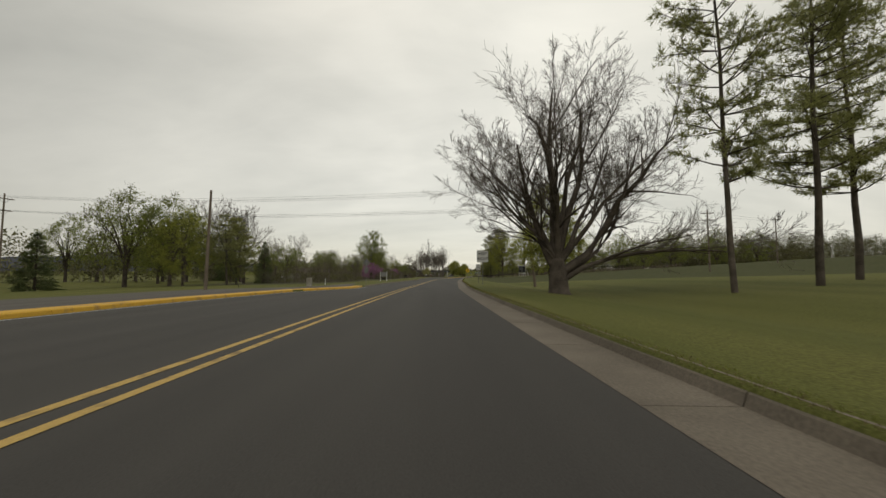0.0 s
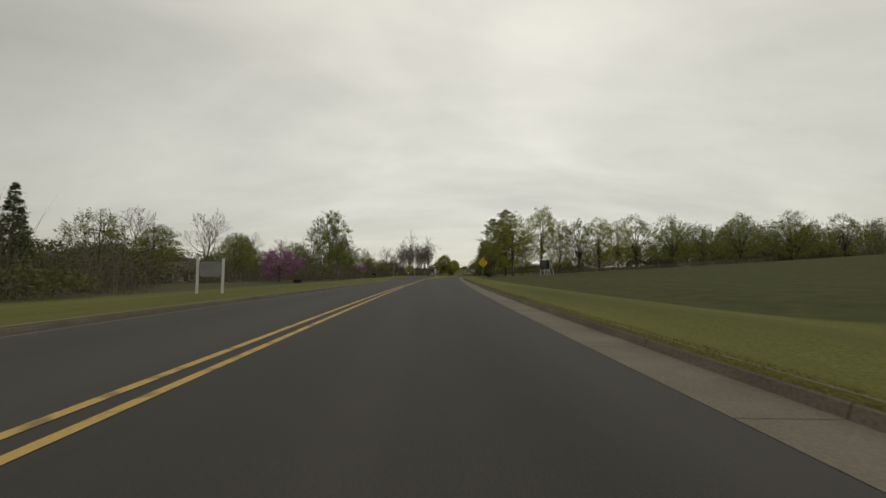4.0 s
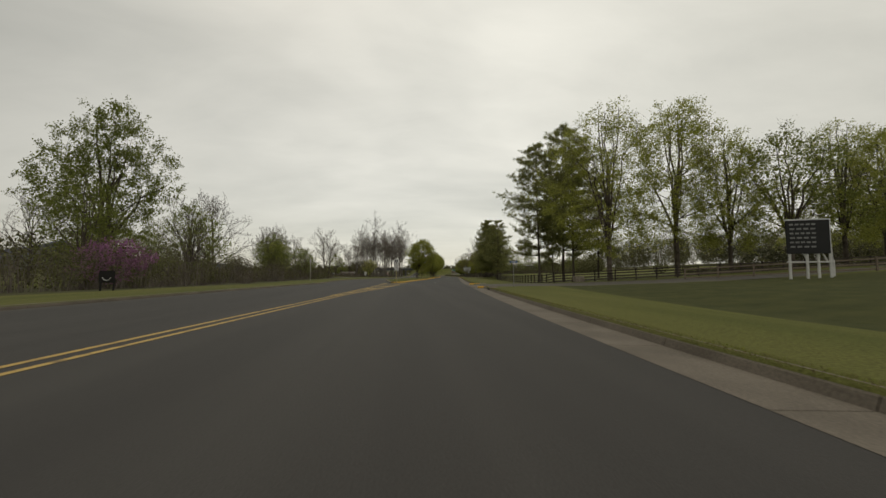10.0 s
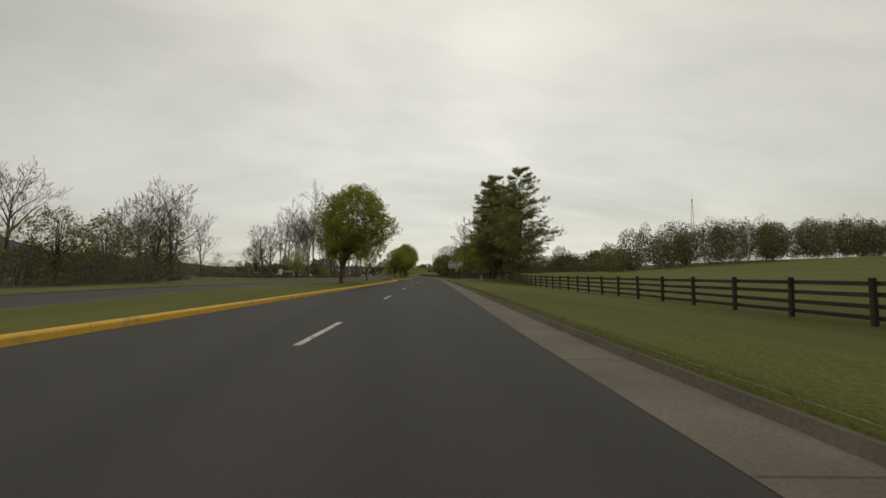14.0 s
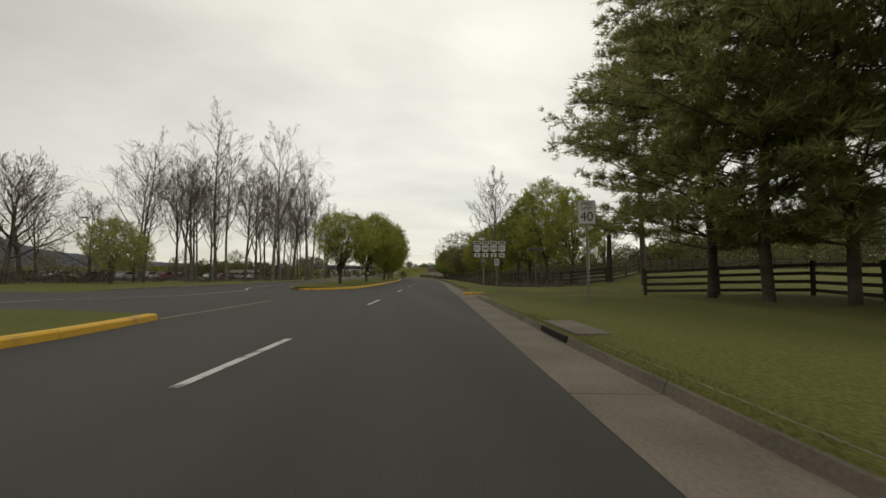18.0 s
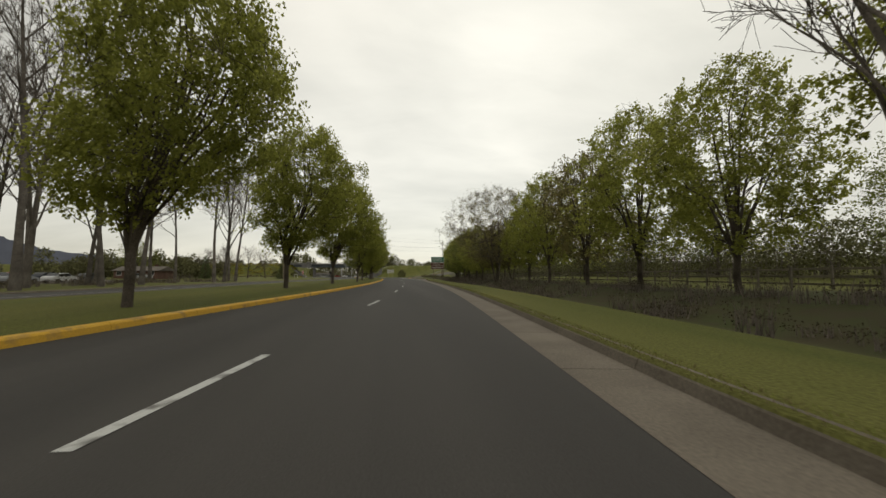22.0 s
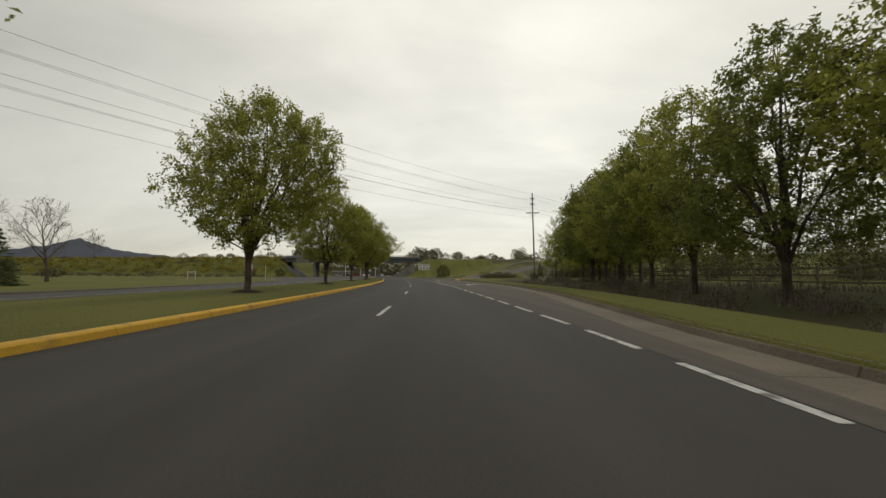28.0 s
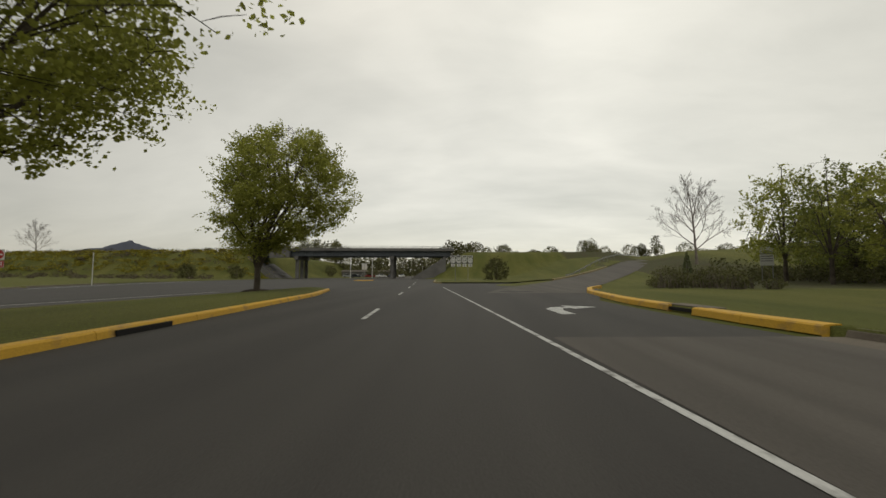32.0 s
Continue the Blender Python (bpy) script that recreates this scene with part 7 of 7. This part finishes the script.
# ---- cars and buildings far off ----
def car(paint, label):
    root = empty("parked_car", pose(0, 0, -500), label, "car", "parked cars")
    prof = [(-2.2, 0.35), (-2.25, 0.75), (-2.1, 0.95), (-1.55, 1.0), (-1.0, 1.42), (0.35, 1.45), (1.0, 1.02), (2.05, 0.88), (2.25, 0.65), (2.2, 0.35)]
    bm = bmesh.new()
    plate(bm, prof, 1.72, -0.86)
    bmesh.ops.bevel(bm, geom=bm.edges[:], offset=0.06, segments=2, affect="EDGES")
    body = part("body", bm, paint, root)
    for y in (-0.868, 0.868):
        bm = bmesh.new()
        plate(bm, [(-1.35, 1.02), (-0.95, 1.36), (0.3, 1.38), (0.85, 1.02)], 0.02, y - 0.01)
        part("side_window", bm, GLASS_DARK, body)
    for x0, x1 in ((0.42, 0.98), (-1.06, -1.5)):
        v = [(x0, -0.72, 1.41), (x0, 0.72, 1.41), (x1, 0.76, 1.05), (x1, -0.76, 1.05)]
        mesh_object("windscreen", [(a + (0.05 if x0 > 0 else -0.05), b, c + 0.02) for a, b, c in v], [(0, 1, 2, 3)], GLASS_DARK, body)
    for x in (-1.35, 1.4):
        for y in (-0.8, 0.8):
            bm = bmesh.new()
            tube(bm, (x, y - 0.1, 0.32), (x, y + 0.1, 0.32), 0.32, sides=16)
            w = part("wheel", bm, TYRE, root)
            bm = bmesh.new()
            tube(bm, (x, y - 0.11, 0.32), (x, y + 0.11, 0.32), 0.19, sides=12)
            part("rim", bm, GALV, w)
    return root


def paint(name, c):
    return material(name, c, 0.3, 0.03, 1, 10, 0, spec=0.5)


CARS = [car(paint("white_paint", (0.55, 0.55, 0.54)), "white parked car on the asphalt lot"), car(paint("silver_paint", (0.28, 0.29, 0.30)), "silver parked car on the asphalt lot"), car(paint("dark_paint", (0.02, 0.025, 0.035)), "dark parked car on the asphalt lot"),
        car(paint("red_paint", (0.22, 0.02, 0.02)), "red parked car on the asphalt lot")]
rc = random.Random(12)
SPOTS = [(322 + 3.1 * k, -52 - 9 * (k % 2) + rc.uniform(-0.5, 0.5), 90 + rc.uniform(-3, 3)) for k in range(26) if k not in (5, 11, 12, 19)]
SPOTS += [(428, -62, 20), (640, -20, 40), (646, -12, 80), (650, -26, 10), (655, -17, 60), (644, -31, 0), (652, -36, 15), (236, 120, 30), (240, 127, 70)]
used = set()
for k, (s, lat, turn) in enumerate(SPOTS):
    c = (k * 7 + k // 3) % 4
    m = place(s, lat, turn, 0.05)
    if c in used:
        copy_thing(CARS[c], m)
    else:
        used.add(c)
        CARS[c].matrix_basis = m


def house(s, lat, turn, w, d, h, roof_h, wall, label, windows=4, storeys=1):
    root = empty("house", place(s, lat, turn, -0.2), label, "house")
    bm = bmesh.new()
    box(bm, w, d, h, 0, 0, h / 2, 0.02)
    body = part("wall", bm, wall, root)
    v = [(-w / 2 - 0.5, -d / 2 - 0.5, h - 0.1), (w / 2 + 0.5, -d / 2 - 0.5, h - 0.1), (w / 2 + 0.5, d / 2 + 0.5, h - 0.1), (-w / 2 - 0.5, d / 2 + 0.5, h - 0.1), (-w / 2 - 0.5, 0, h + roof_h), (w / 2 + 0.5, 0, h + roof_h)]
    roof = mesh_object("roof", v, [(0, 1, 5, 4), (2, 3, 4, 5), (0, 4, 3), (1, 2, 5), (3, 2, 1, 0)], ROOF, root)
    bm = bmesh.new()
    box(bm, 0.6, 0.6, 1.4, w * 0.25, 0.4, h + roof_h * 0.8, 0.02)
    part("chimney", bm, BRICK, roof)
    for st in range(storeys):
        for k in range(windows):
            x = -w / 2 + w * (k + 0.5) / windows
            z = 1.6 + 2.8 * st
            bm = bmesh.new()
            if st == 0 and k == windows // 2:
                box(bm, 0.95, 0.06, 2.05, x, -d / 2 - 0.03, 1.05, 0.01)
                part("door", bm, SIGN_BROWN, root)
                continue
            box(bm, 1.1, 0.08, 1.3, x, -d / 2 - 0.02, z, 0.01)
            wn = part("window", bm, WHITE, root)
            bm = bmesh.new()
            for sx in (-0.25, 0.25):
                box(bm, 0.42, 0.04, 1.1, x + sx, -d / 2 - 0.06, z)
            part("pane", bm, GLASS_DARK, wn)
    return root


house(441, -68, 0, 10, 8, 2.3, 1.1, BRICK, "low brown brick building beyond the car park", 4)
house(143, -58, 10, 11, 8, 2.7, 2.0, SIDING, "small house half hidden by the scrub", 3)
house(312, 150, -20, 11, 9, 5.6, 2.4, SIDING, "white two-storey farmhouse across the pasture", 4, 2)
house(262, 118, -10, 5, 4, 2.4, 1.3, SIDING, "small pale shed at the wood's edge", 2)
house(12, -70, 20, 12, 8, 2.8, 1.8, SIDING, "pale house behind the bushes", 4)
house(694, -34, 0, 26, 8, 3.2, 0.8, BRIDGE_CONC, "low grey building beyond the bridge", 8)

for s, lat in ((628, -30), (632, -22.5), (636, -15)):
    r = empty("white_pole", place(s, lat), "tall white pole beyond the bridge", "pole", "white poles")
    bm = bmesh.new()
    tube(bm, (0, 0, -0.3), (0, 0, 7.5), 0.16, 0.12, 10)
    part("shaft", bm, WHITE, r)

# ---- far mountain ----
def ridge(name, rows, mat, label):
    verts, faces = [], []
    for a, d, z in rows:
        x, y = 33 + d * math.sin(radians(a)), 470 + d * math.cos(radians(a))
        verts += [(x, y, -20), (x, y, z), (33 + (d + 500) * math.sin(radians(a)), 470 + (d + 500) * math.cos(radians(a)), -20)]
    for i in range(len(rows) - 1):
        k = 3 * i
        faces += [(k, k + 3, k + 4, k + 1), (k + 1, k + 4, k + 5, k + 2)]
    return tagged(mesh_object(name, verts, faces, mat, smooth=True), label, "mountain", "", "structure")


rm = random.Random(4)
PEAKS = ((-75, 170), (-68, 190), (-62, 205), (-58, 210), (-54, 222), (-50, 240), (-47, 268), (-44.6, 300), (-43.6, 330), (-42.3, 372), (-41.2, 335), (-39.5, 292), (-37, 262), (-34, 240), (-31, 215), (-27, 196), (-22, 150), (-12, 110), (0, 80))
far_rows = []
for (a0, z0), (a1, z1) in zip(PEAKS, PEAKS[1:]):
    for k in range(5):
        t = k / 5
        far_rows.append((a0 + (a1 - a0) * t, 3400, -60 + 0.8 * z0 + 0.8 * (z1 - z0) * t + rm.uniform(-5, 5)))
ridge("mountain", far_rows, MOUNT, "mountain ridge on the horizon, haze painted in as blue")


# ---- lattice mast on the hill ----
def mast(s, lat, h, w):
    root = empty("radio_mast", place(s, lat), "slim grey lattice radio mast above the woods", "mast")
    legs = [Vector((w * math.cos(a), w * math.sin(a), 0)) for a in (0.3, 2.394, 4.489)]
    for p in legs:
        bm = bmesh.new()
        tube(bm, p, (p.x * 0.12, p.y * 0.12, h), 0.12, 0.08, 6)
        part("leg", bm, GALV, root)
    for k in range(12):
        z0, z1 = h * k / 12, h * (k + 1) / 12
        bm = bmesh.new()
        for i in range(3):
            a, b = legs[i] * (1 - 0.88 * k / 12), legs[(i + 1) % 3] * (1 - 0.88 * (k + 1) / 12)
            tube(bm, (a.x, a.y, z0), (b.x, b.y, z1), 0.06, sides=4)
        part("brace", bm, GALV, root)
    bm = bmesh.new()
    tube(bm, (0, 0, h - 0.5), (0, 0, h + 5), 0.07, 0.04, 6)
    part("aerial", bm, GALV, root)


mast(454, 198, 46, 2.6)
